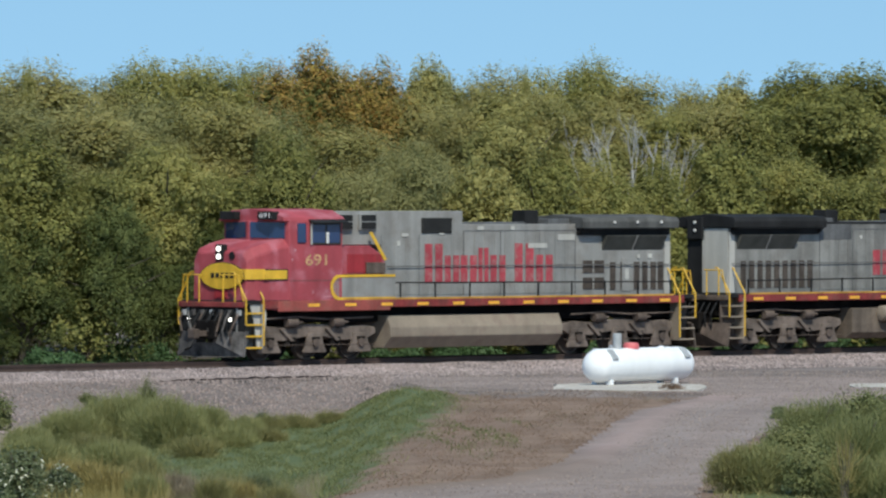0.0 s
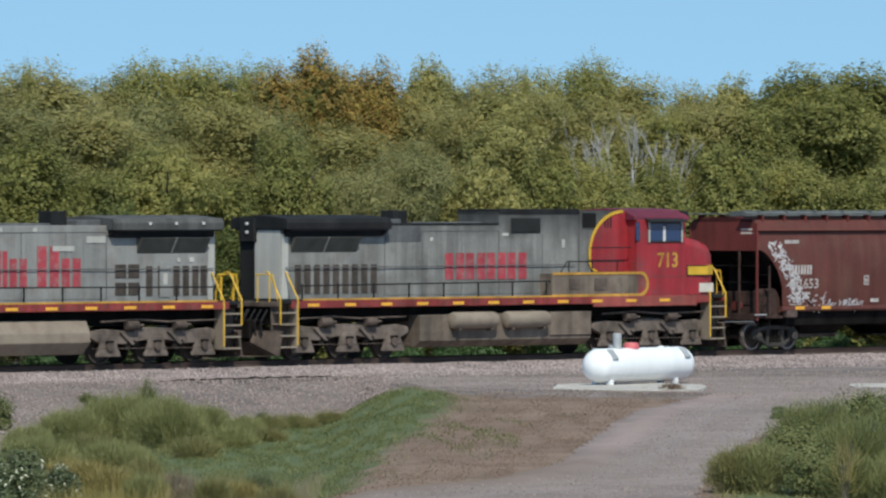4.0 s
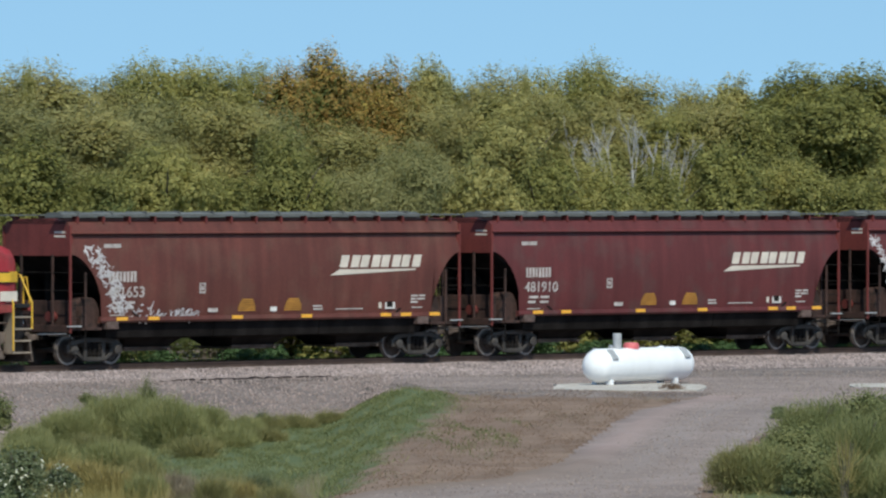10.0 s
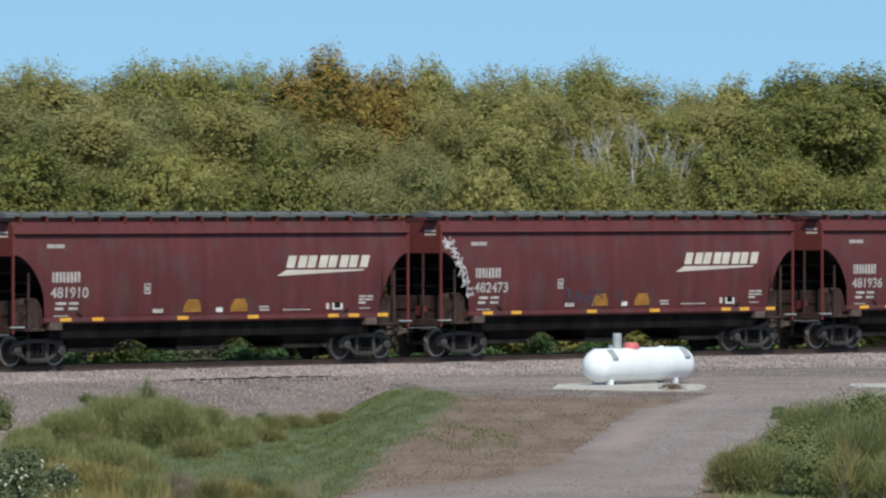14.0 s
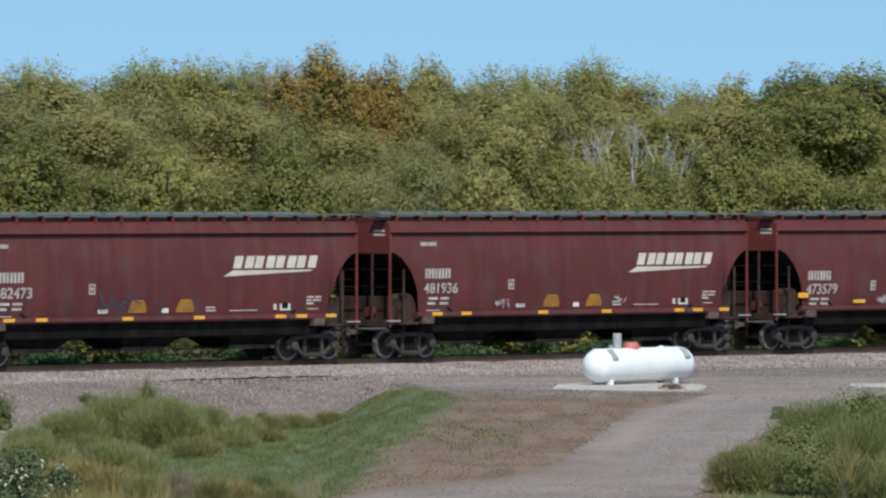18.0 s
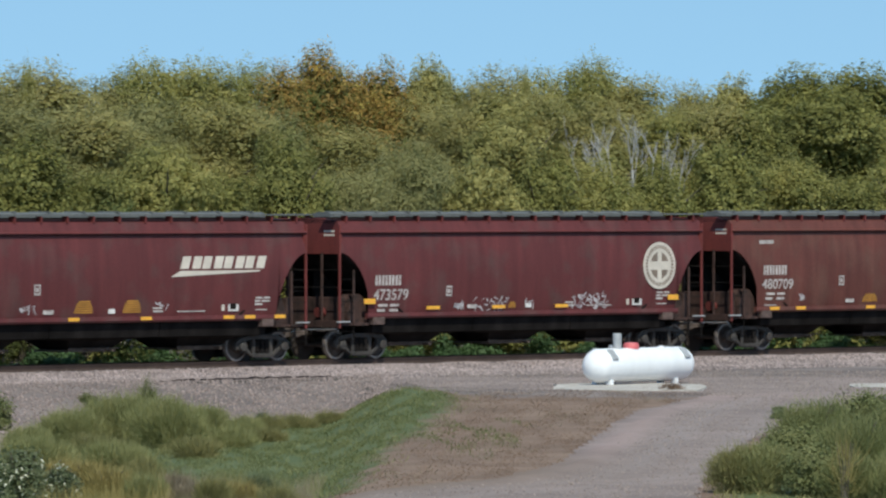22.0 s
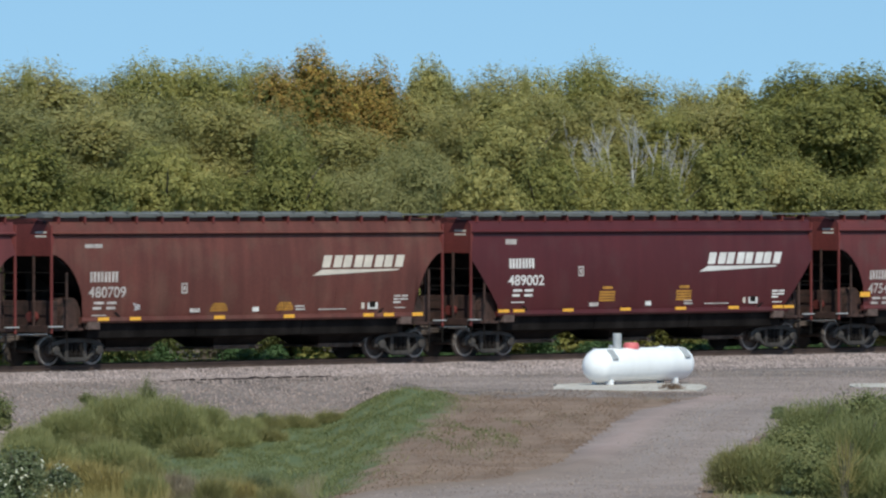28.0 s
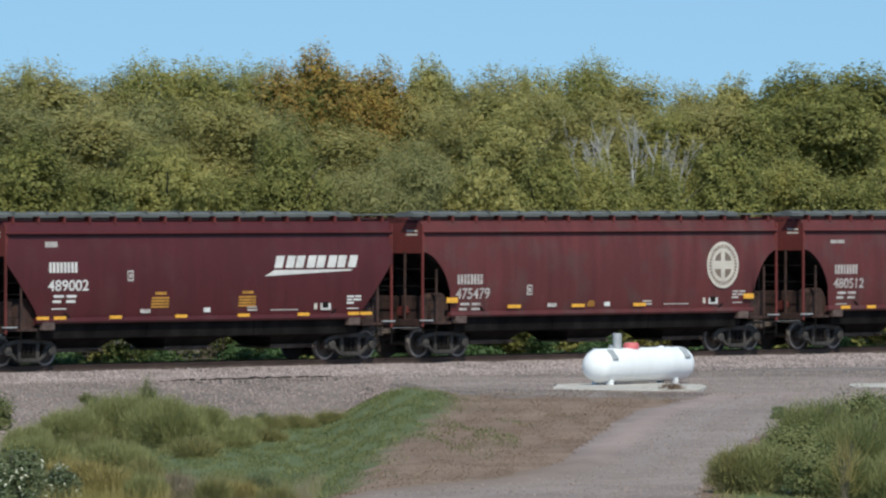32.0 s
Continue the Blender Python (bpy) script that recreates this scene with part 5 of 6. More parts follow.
def stencil_dome(parent, x, z, w=0.7, h=0.4):
    rows = []
    for k in range(6):
        f = 1 - (k / 6) ** 2.2 * 0.55
        rows.append((x - w * f / 2, z + k * h / 6, w * f, h / 6 * 0.66))
    each_bar("stencil_bar", parent, rows, M["stencil"])


def spray_marks(parent, seed, boxes_, material, size=0.11):
    """Sprayed scrawl that cannot be read: short strokes."""
    rng = random.Random(seed)
    polys = []
    for x0, x1, z0, z1, n in boxes_:
        for k in range(n):
            x, z = rng.uniform(x0, x1), rng.uniform(z0, z1)
            a, L, w = rng.uniform(0, 3.14), size * rng.uniform(0.6, 1.7), size * rng.uniform(0.13, 0.3)
            dx, dz, ex, ez = math.cos(a) * L, math.sin(a) * L, -math.sin(a) * w, math.cos(a) * w
            polys.append([(x - dx - ex, z - dz - ez), (x + dx - ex, z + dz - ez), (x + dx * 0.9 + ex, z + dz * 0.9 + ez), (x - dx * 0.8 + ex, z - dz + ez)])
    slanted("spray_paint", parent, polys, material, None)["kind"] = "stuff"


def block(x, z, w, h, slant=0.0, stem=0.42):
    """Two plain bars side by side in a cell; slant shifts their tops along x."""
    return [[(x + p * w, z), (x + (p + stem) * w, z), (x + (p + stem) * w + slant, z + h), (x + p * w + slant, z + h)] for p in (0, 1 - stem)]


def wedge_logo(parent, x, z, w, h, material):
    """Slanted block mark over a long wedge, in plain shapes."""
    polys = []
    sl = 0.36 * h
    lo, hi = z + 0.40 * h, z + h
    for k in range(4):
        polys += block(x + w * 0.10 + k * w * 0.222, lo, w * 0.205, hi - lo, sl * 0.6)
    polys.append([(x, z), (x + w * 0.92, z + 0.24 * h), (x + w * 0.94, z + 0.31 * h), (x + 0.10 * w, z + 0.30 * h)])
    slanted("company_mark", parent, polys, material, None)


def common_marks(car, number, old, new_type, half):
    ink = M["faded"] if old else M["white"] if new_type else M["faded"]
    x0 = -6.95 if not new_type else -6.54
    z0 = 2.29 if new_type else 1.87 if old else 2.07
    lettering("car_number", number, x0, z0, 0.34 if not old else 0.36, 1.55 if not new_type else 1.67, ink, car, None)
    zz = z0 + (0.48 if not new_type else 0.56)
    for k in range(4):
        slanted("reporting_mark", car, block(x0 + 0.05 + k * 0.30, zz, 0.25, 0.32), ink, None)
    each_bar("data_line", car, [(x0 + 0.25, z0 - 0.2, 0.42, 0.08), (x0 + 0.78, z0 - 0.2, 0.4, 0.08), (x0 + 0.22, z0 - 0.36, 0.35, 0.08), (x0 + 0.78, z0 - 0.36, 0.38, 0.08), (x0 + 0.2, z0 - 0.56, 0.6, 0.035)], ink)
    if not old:
        bars("upper_plate", car, [(x0 - 0.1, 3.60, 0.72, 0.12)] if not new_type else [(-6.6, 3.58, 0.5, 0.22)], M["faded"])
    q = -3.27 if new_type else -3.68 if old else -3.08
    z = 2.57 if new_type else 1.98 if old else 2.17
    bars("small_plate", car, [(q, z, 0.26, 0.06), (q, z + 0.28, 0.26, 0.05), (q, z + 0.06, 0.05, 0.22), (q + 0.21, z + 0.06, 0.05, 0.22), (q + 0.08, z + 0.1, 0.1, 0.13)], M["faded"])
    bars("placard_board", car, [(5.06, 1.60, 0.45, 0.30)], M["white"])
    bars("placard", car, [(5.14, 1.66, 0.26, 0.18)], M["under"], side_y(1.75) - 0.014)
    bars("oval_plate", car, [(4.78, 1.62, 0.13, 0.26)], M["cream"])
    each_bar("data_line", car, [(6.2, 1.98, 0.3, 0.06), (6.55, 1.98, 0.28, 0.06), (6.2, 1.88, 0.22, 0.06), (6.47, 1.88, 0.36, 0.06), (6.2, 1.78, 0.32, 0.06), (6.25, 1.62, 0.5, 0.03)], ink)
    each_bar("data_line", car, [(-2.95 + 0.3, 1.58, 0.42, 0.13), (1.9, 1.60, 0.42, 0.06), (1.86, 1.70, 0.42, 0.05), (2.9, 1.60, 1.2, 0.035)], M["faded"])
    bars("white_square", car, [(0.02, 1.58, 0.28, 0.16)], M["white"])
    # end lettering on the upper plate
    bm = B()
    for z in (4.05, 3.93):
        box(bm, -half - 0.006, -half, -1.30, -0.80, z, z + 0.06)
    part("end_lettering", bm, M["cream"], car)


def reflectors(car, xs, z=1.36, w=0.46, h=0.11):
    for x in xs:
        bm = box(B(), x, x + w, SIDE - 0.013, SIDE + 0.01, z, z + h, 0.004)
        part("reflector", bm, M["reflector"], car)


def repaint(car, material):
    for o in car.children:
        if o.data and o.material_slots and o.material_slots[0].material == M["hopper"]:
            o.material_slots[0].link = "OBJECT"
            o.material_slots[0].material = material


def add_car(car, x0, half):
    sets = []
    for x in (-6.99, 6.99):
        sets += freight_truck(car, x * (1 if half > 8.3 else 0.98))
    VEHICLES.append((car, x0, sets))


M["wing_grey"] = mat("dusty_wing_paint", (0.088, 0.088, 0.086), 0.8, 0, 0.2, 1.0, 18, 0.08, 0.2, spec=0.15)
M["emblem_ink"] = mat("emblem_brown", (0.20, 0.15, 0.12), 0.7, 0, 0.2, 3, 30, 0.0)
HALF, HALF_NEW = 8.42, 8.2
FADED = "weathered maroon covered hopper car with pale lettering"
bare_car = hopper_body(HALF, False, FADED)
CAR_X = [44.16, 62.49, 80.82, 99.15, 117.48, 135.80, 153.72, 171.75, 189.95]
CARS = []
for i, x in enumerate(CAR_X):
    if i == 6:
        CARS.append(hopper_body(HALF_NEW, True, "fresh dark maroon covered hopper car with white lettering"))
    elif i == 8:
        CARS.append(bare_car)
    else:
        CARS.append(copy_thing(bare_car, pose(x, 0, 0)))
for i, (car, number) in enumerate(zip(CARS, ("481653", "481910", "482473", "481936", "473579", "480709", "489002", "475479", "480512"))):
    old, fresh = i in (4, 7), i == 6
    common_marks(car, number, old, fresh, HALF_NEW if fresh else HALF)
    if old:
        ex = 6.29 if i == 4 else 5.68
        bm = B()
        lathe(bm, [(SIDE - 0.014, 0.78), (SIDE - 0.006, 0.78)], 40, "y")
        bmesh.ops.translate(bm, verts=bm.verts, vec=(ex, 0, 2.9))
        part("round_emblem", bm, M["cream"], car, "round cream company emblem")
        quads_ = [[(ex + sx * 0.10, 2.9 + sz * 0.14), (ex + sx * 0.10, 2.9 + sz * 0.46), (ex + sx * 0.34, 2.9 + sz * 0.30), (ex + sx * 0.42, 2.9 + sz * 0.14)] for sx in (-1, 1) for sz in (-1, 1)]
        for k in range(36):
            a0, a1 = 6.2832 * k / 36, 6.2832 * (k + 0.62) / 36
            quads_.append([(ex + r * math.cos(a), 2.9 + r * math.sin(a)) for r, a in ((0.56, a0), (0.68, a0), (0.68, a1), (0.56, a1))])
        slanted("emblem_pattern", car, quads_, M["emblem_ink"], SIDE - 0.019)
        reflectors(car, (-7.4, 6.71), 1.76, 0.5, 0.17)
        reflectors(car, (-4.6, -1.6, 1.33), 1.56, 0.6, 0.11)
        each_bar("pale_reflector", car, [(x, 1.37, 0.3, 0.09) for x in (-2.3, 0.4, 3.8, 6.2)], M["cream"])
        stencil_dome(car, -0.6, 1.58, 0.35, 0.2)
    else:
        wedge_logo(car, 2.55, 2.68, 4.1, 0.64, M["white"] if fresh else M["cream"])
        if fresh:
            reflectors(car, (-7.0, -6.3, -4.0, -1.27, 1.4, 4.0, 6.2, 6.75), 1.42, 0.5, 0.10)
            for x in (-1.85, 1.85):
                each_bar("stencil_bar", car, [(x - 0.24, 2.14, 0.48, 0.09)] + [(x - 0.37, 1.74 + 0.09 * k, 0.74, 0.062) for k in range(4)], M["stencil"])
        else:
            reflectors(car, (-6.57, -5.25, -1.7, 1.3, 4.8, 5.7, 7.0))
            apart, tall_ = (1.42, 0.28) if i == 5 else (1.0, 0.4)
            stencil_dome(car, -apart, 1.60, 0.75, tall_)
            stencil_dome(car, apart, 1.60, 0.75, tall_)
    if i in (0, 5):
        repaint(car, M["hopper_brown"])
    elif fresh:
        repaint(car, M["hopper_new"])
    add_car(car, x0=CAR_X[i], half=HALF_NEW if fresh else HALF)
for p, q in zip(np.linspace(0, 1, 9), np.linspace(0, 1, 9)):
    spray_marks(CARS[0], int(p * 80), [(-7.85 + 1.25 * p, -7.2 + 1.25 * p, 3.35 - 1.75 * q, 3.65 - 1.75 * q, 15)], M["spray"], 0.09)
spray_marks(CARS[0], 40, [(-6.9, -5.0, 1.6, 1.85, 22), (-5.9, -5.2, 1.36, 1.46, 16), (-5.0, -2.95, 1.36, 1.66, 60)], M["spray"], 0.09)
for p in np.linspace(0, 1, 7):
    spray_marks(CARS[2], 90 + int(p * 60), [(-8.3 + 1.0 * p, -8.0 + 1.0 * p, 3.55 - 1.6 * p ** 1.5, 3.85 - 1.6 * p ** 1.5, 9)], M["spray"], 0.09)
spray_marks(CARS[2], 7, [(-2.7, 0.1, 1.75, 2.15, 30)], M["spray_blue"], 0.12)
spray_marks(CARS[3], 9, [(-3.6, -3.0, 1.65, 1.85, 16), (2.0, 2.6, 1.75, 1.9, 8)], M["spray"], 0.07)
spray_marks(CARS[4], 11, [(-3.2, -2.6, 1.62, 1.72, 14), (-2.4, -0.8, 1.5, 1.9, 26), (2.2, 3.9, 1.5, 2.0, 46), (0.0, 0.4, 1.6, 1.8, 8)], M["spray"], 0.08)
spray_marks(CARS[5], 13, [(-5.0, -4.8, 1.7, 1.85, 12)], M["spray"], 0.07)


# ---- locomotives ----
def loco(number, d, body, words, first):
    """d = 1: the cab is at the -x end; d = -1: at the +x end. The side at -y is the one in view."""
    grey, red = M["loco_grey"] if first else M["loco_grey_dark"], body
    tan = M["tan"] if first else M["tan_dark"]
    L = thing("diesel_locomotive", words, "locomotive", "locomotives of the train")
    roofgrey = M["loco_black"] if not first else M["loco_grey"]

    def bx(name, x0, x1, y0, y1, z0, z1, m, bevel=0.015, label=""):
        return part(name, box(B(), x0 * d, x1 * d, y0, y1, z0, z1, bevel), m, L, label)

    def pr(name, pts, lo, hi, axis, m, bevel=0.0, label=""):
        if axis == "y":
            pts = [(p[0] * d, p[1]) for p in pts]
        elif axis == "x":
            lo, hi = lo * d, hi * d
        return part(name, prism(B(), pts, lo, hi, axis, bevel), m, L, label)
    # frame and deck
    bx("deck", -10.3, 10.3, -1.50, 1.50, 1.80, 1.92, M["loco_black"])
    bx("frame_sill", -10.2, 10.2, -0.9, 0.9, 1.18, 1.80, M["under"])
    for s in (-1, 1):
        y0, y1 = sorted((s * 1.46, s * 1.525))
        bx("side_sill", -9.6, 9.8, y0, y1, 1.66, 1.90, M["sill_red"], 0.008)
        bx("sill_stripe", -6.0, 9.3, *sorted((s * 1.528, s * 1.50)), 1.895, 1.955, M["stripe"], 0.004)
        for k in range(11):
            x = -7.6 + k * 1.62
            bx("reflector", x, x + 0.5, *sorted((s * 1.527, s * 1.545)), 1.70, 1.80, M["reflector"], 0.004)
    # long hood
    hood = [(-3.85, 1.92), (-3.85, 4.72), (-0.1, 4.72), (-0.1, 4.29), (5.2, 4.29), (5.2, 4.15), (9.62, 4.15), (9.70, 4.0), (9.70, 1.92)]
    pr("hood", hood, -0.95, 0.95, "y", grey, 0.02)
    if not first:
        pr("hood_roof", [(-3.85, 4.60), (-3.85, 4.78), (-0.1, 4.78), (-0.1, 4.60)], -0.965, 0.965, "y", M["loco_black"], 0.01)
        pr("hood_top", [(-0.09, 4.25), (-0.09, 4.33), (5.2, 4.33), (5.2, 4.25)], -0.96, 0.96, "y", M["loco_black"], 0.01)
        bx("engine_cover", 3.5, 5.14, -0.972, 0.972, 3.72, 4.249, M["loco_dark"])
    n = 11
    for s in (-1, 1):
        for k in range(n):
            x = -0.05 + k * 0.47
            y0, y1 = sorted((s * 0.951, s * 0.962))
            bx("hood_door", x + 0.008, x + 0.462, y0, y1, 2.02, 4.05, grey, 0.006)
        for k in range(7):
            x = -3.75 + k * 0.52
            y0, y1 = sorted((s * 0.951, s * 0.960))
            bx("hood_door", x + 0.008, x + 0.512, y0, y1, 2.02, 3.92, grey, 0.006)
        for x in (-3.82, -2.1, -0.07, 1.64, 3.45, 5.14):
            bx("door_seam", x - 0.013, x + 0.013, *sorted((s * 0.955, s * 0.966)), 2.0, 4.06 if x > -1 else 3.95, M["loco_dark"], 0.0)
        bx("door_seam", -0.05, 5.12, *sorted((s * 0.955, s * 0.966)), 4.06, 4.085, M["loco_dark"], 0.0)
        y0, y1 = sorted((s * 0.955, s * 0.985))
        bx("louvre_panel", -2.0, -0.62, y0, y1, 4.0, 4.50, M["screen"])
        for k in range(8):
            z = 4.03 + k * 0.058
            bx("louvre_slat", -1.98, -0.64, *sorted((s * 0.98, s * 1.0)), z, z + 0.018, M["loco_black"], 0.0)
        # radiator compartment
        pr("radiator_screen", [(s * 0.96, 3.42), (s * 1.22, 3.88), (s * 1.22, 3.9), (s * 0.96, 3.9)], 6.42, 9.3, "x", M["radiator"])
        pr("screen_divider", [(s * 0.97, 3.42), (s * 1.235, 3.88), (s * 1.235, 3.9), (s * 0.97, 3.9)], 7.83, 7.89, "x", M["loco_grey"])
        for x in ((5.5, 6.05, 6.8, 7.3, 7.95, 8.35, 8.75, 9.1) if first else (5.5, 5.92, 6.34, 6.76, 7.18, 7.60, 8.02, 8.44, 8.86)):
            dbl = x < 6.3 and first
            w = 0.46 if dbl else 0.26
            for z0, z1 in (((2.13, 2.52), (2.66, 3.08)) if dbl else ((2.1, 3.02),)):
                bx("hood_vent", x, x + w, *sorted((s * 0.953, s * 0.972)), z0, z1, M["sooty_vent"], 0.006)
        if first:
            bx("vent_door", 7.36, 7.78, *sorted((s * 0.953, s * 0.978)), 2.05, 3.15, grey, 0.01)
        # rails: a low rail on posts along the deck, a grab rail on the hood
        b = B()
        tube(b, [(-3.6 * d, s * 1.42, 2.43), (9.3 * d, s * 1.42, 2.36)], 0.024, 6)
        part("handrail", b, M["loco_black"], L)
        for k in range(9):
            x = -3.4 + k * 1.58
            b = tube(B(), [(x * d, s * 1.42, 1.92), (x * d, s * 1.42, 2.42)], 0.034, 6)
            part("handrail_post", b, M["loco_black"], L)
        b = tube(B(), [(-3.6 * d, s * 1.02, 2.95), (9.6 * d, s * 1.02, 2.93)], 0.016, 6)
        for k in range(9):
            x = -3.4 + k * 1.55
            tube(b, [(x * d, s * 0.95, 2.95), (x * d, s * 1.02, 2.95)], 0.012, 5)
        part("hood_grab_rail", b, M["loco_dark"], L)
    # radiator wing, wider than the hood
    wing = [(-1.30, 4.14), (-1.32, 4.36), (-1.24, 4.50), (0, 4.60), (1.24, 4.50), (1.32, 4.36), (1.30, 4.14)]
    pr("radiator_wing", wing, 5.15, 9.78, "x", M["loco_black"] if not first else M["wing_grey"], 0.02)
    # black boxes and sheet that paint the shadow under the wing's overhang
    for s in (-1, 1):
        bx("intake_recess", 5.35, 9.6, *sorted((s * 0.90, s * 1.04)), 3.91, 4.13, M["loco_black"], 0.01)
    pr("wing_shade", [(-1.27, 4.10), (-1.27, 4.136), (1.27, 4.136), (1.27, 4.10)], 5.25, 9.6, "x", M["loco_black"])
    pr("wing_strut", [(-0.96, 3.92), (-1.24, 4.13), (-0.96, 4.13)], 5.2, 5.32, "x", M["loco_black"])
    if first:
        for x in (6.6, 7.7, 8.85):
            bx("wing_lug", x, x + 0.08, -1.36, -1.30, 4.30, 4.38, M["white"], 0.01)
    bx("exhaust_outlet", 3.45, 4.1, -0.3, 0.3, 4.25, 4.74, M["loco_black"], 0.03)
    bx("roof_box", 4.15, 5.15, -0.7, 0.7, 4.25, 4.46, M["loco_dark"], 0.03)
    bx("roof_box", 0.2, 3.3, -0.45, 0.45, 4.25, 4.36, M["loco_dark"], 0.03)
    bx("hood_end", 9.702, 9.725, -0.93, 0.25, 1.95, 4.12, M["end_grey"], 0.01)
    bx("hood_end_door", 9.702, 9.725, 0.27, 0.93, 1.95, 4.12, M["loco_black"], 0.01)
    bx("end_corner", 9.42, 9.70, -0.975, -0.95, 1.95, 4.0, M["end_grey"], 0.01)
    # hood end: headlights and number boards
    bx("end_light_box", 9.72, 9.85, 0.15, 0.85, 3.75, 4.50, M["loco_black"], 0.02)
    for z in (4.05, 4.32):
        b = lathe(B(), [(0, 0.050), (0.05, 0.055), (0.06, 0.0001)], 16, "x", (9.85, 0.45, z))
        if d < 0:
            bmesh.ops.scale(b, verts=b.verts, vec=(-1, 1, 1))
            bmesh.ops.recalc_face_normals(b, faces=b.faces)
        part("end_headlight", b, M["white"], L)
    # grey equipment boxes and red cabinets behind the cab
    caps = [(-6.55 + 0.35 * (1 - math.sin(a)), 2.30 + 0.36 * math.cos(a)) for a in np.linspace(0, math.pi, 9)]
    for s in (-1, 1):
        y0, y1 = sorted((s * 1.50, s * 0.9))
        end = -2.0 if not first else -3.72
        b = prism(B(), [(x * d, z) for x, z in [(end, 2.66), *caps, (end, 1.94)]], y0, y1, "y")
        part("equipment_box", b, M["loco_grey"] if first else M["tan_dark"], L, "rounded grey equipment box with yellow edge")
        pts = [(end, 2.70), (end, 2.62)] + [(x + 0.06 * (1 if k not in (0, 8) else 0), 2.30 + (z - 2.30) * 0.88) for k, (x, z) in enumerate(caps)] + [(end, 1.98), (end, 1.90)] + [(x - 0.05, 2.30 + (z - 2.30) * 1.12) for x, z in caps[::-1]]
        b = prism(B(), [(x * d, z) for x, z in pts], *sorted((s * 1.505, s * 1.518)), "y")
        part("yellow_band", b, M["yellow"] if first else M["stripe"], L)
    if first:
        pr("cabinet", [(-6.1, 2.70), (-6.1, 3.62), (-4.55, 3.62), (-3.85, 3.25), (-3.85, 2.70)], -1.18, 1.18, "y", red, 0.02)
        bx("cabinet_door", -5.55, -4.0, -1.20, -1.18, 2.75, 3.35, M["loco_red"], 0.01)
        bx("dark_cabinet", -4.75, -3.9, -1.26, -1.2, 2.72, 3.08, M["brown"], 0.02)
        bx("upper_cabinet", -6.1, -3.85, -1.0, 1.0, 3.64, 4.72, grey, 0.02)
        for x in (-5.95, -4.9):
            bx("inlet_grille", x + 0.0, x + 0.75, -1.12, -1.0, 4.12, 4.62, grey, 0.02)
            for k, (z0, z1) in enumerate(((4.15, 4.36), (4.40, 4.60))):
                bx("grille_slot", x + 0.05, x + 0.70, -1.135, -1.11, z0, z1, M["loco_black"], 0.004)
        b = prism(B(), [(-4.6 * d, 4.05), (-4.45 * d, 4.05), (-3.78 * d, 3.15), (-3.92 * d, 3.15)], -1.215, -1.2, "y")
        part("yellow_band", b, M["yellow"], L)
    else:
        bx("upper_cabinet", -6.08, -3.84, -1.0, 1.0, 2.66, 4.72, grey, 0.02)
        turn = [math.pi / 2 * k / 12 for k in range(13)]
        curve = lambda g: [(-5.85 + (1.60 + g) * math.sin(a), 3.30 + (1.40 + g) * math.cos(a)) for a in turn] + [(-4.25 + g, 3.0), (-4.36 + g * 0.8, 2.80 - g * 0.5), (-4.60, 2.70 - g * 0.9)]
        pr("cabinet", [(-6.08, 4.70)] + curve(0.0) + [(-6.08, 2.70)], -1.04, 1.04, "y", red)
        pr("yellow_band", curve(0.045) + curve(-0.055)[::-1], -1.058, -1.036, "y", M["yellow"])
        for x in [-3.98 - 0.11 * k for k in range(6)] + [-4.98, -5.12, -5.26]:
            bx("grille_slot", x - 0.03, x + 0.03, -1.05, -0.99, 4.16, 4.64 if x > -4.9 else 4.5, M["loco_black"], 0.0)
        b = B()
        tube(b, [(-5.9 * d, -1.35, 3.5), (-4.0 * d, -1.35, 3.5)], 0.02, 5)
        tube(b, [(-5.5 * d, -1.4, 3.05), (-2.8 * d, -1.4, 3.05), (-2.3 * d, -1.42, 2.45)], 0.024, 5)
        for x in (-5.2, -4.0, -2.9):
            tube(b, [(x * d, -1.4, 2.68), (x * d, -1.4, 3.05)], 0.022, 5)
        part("stair_rail", b, M["loco_black"], L)
        bx("box_vent", -4.6, -4.0, -1.52, -1.5, 2.1, 2.5, M["brown"])
        bx("box_vent", -3.3, -2.8, -1.52, -1.5, 2.15, 2.5, M["brown"])
    # cab
    plan_ = [(-6.05, -1.50), (-8.40, -1.50), (-8.74, 0), (-8.40, 1.50), (-6.05, 1.50)]
    part("cab", prism(B(), [(x * d, y) for x, y in plan_], 1.58, 4.42, "z", 0.03), red, L)
    roof = [(-1.50, 4.40), (-1.46, 4.52), (-0.95, 4.74), (0, 4.80), (0.95, 4.74), (1.46, 4.52), (1.50, 4.40)]
    pr("cab_roof", roof, -8.62, -5.95, "x", red if first else M["roof_maroon"], 0.02)
    # nose: narrows forward, sloped top
    b = B()
    rows = [(-8.38, 1.49, 3.88), (-9.2, 1.47, 3.72), (-9.75, 1.38, 3.56), (-9.96, 1.20, 3.40), (-10.0, 1.18, 1.92)]
    ring = []
    for x, w, zt in rows:
        ring.append([b.verts.new((x * d, y, z)) for y, z in ((-w, 1.62 if x > -9.6 else 1.92), (-w, zt - 0.28), (-w + 0.2, zt), (w - 0.2, zt), (w, zt - 0.28), (w, 1.62 if x > -9.6 else 1.92))])
    for p, q in zip(ring, ring[1:]):
        for k in range(5):
            b.faces.new((p[k], q[k], q[k + 1], p[k + 1]))
        b.faces.new((p[5], q[5], q[0], p[0]))
    b.faces.new(ring[0])
    b.faces.new(ring[-1])
    bmesh.ops.recalc_face_normals(b, faces=b.faces)
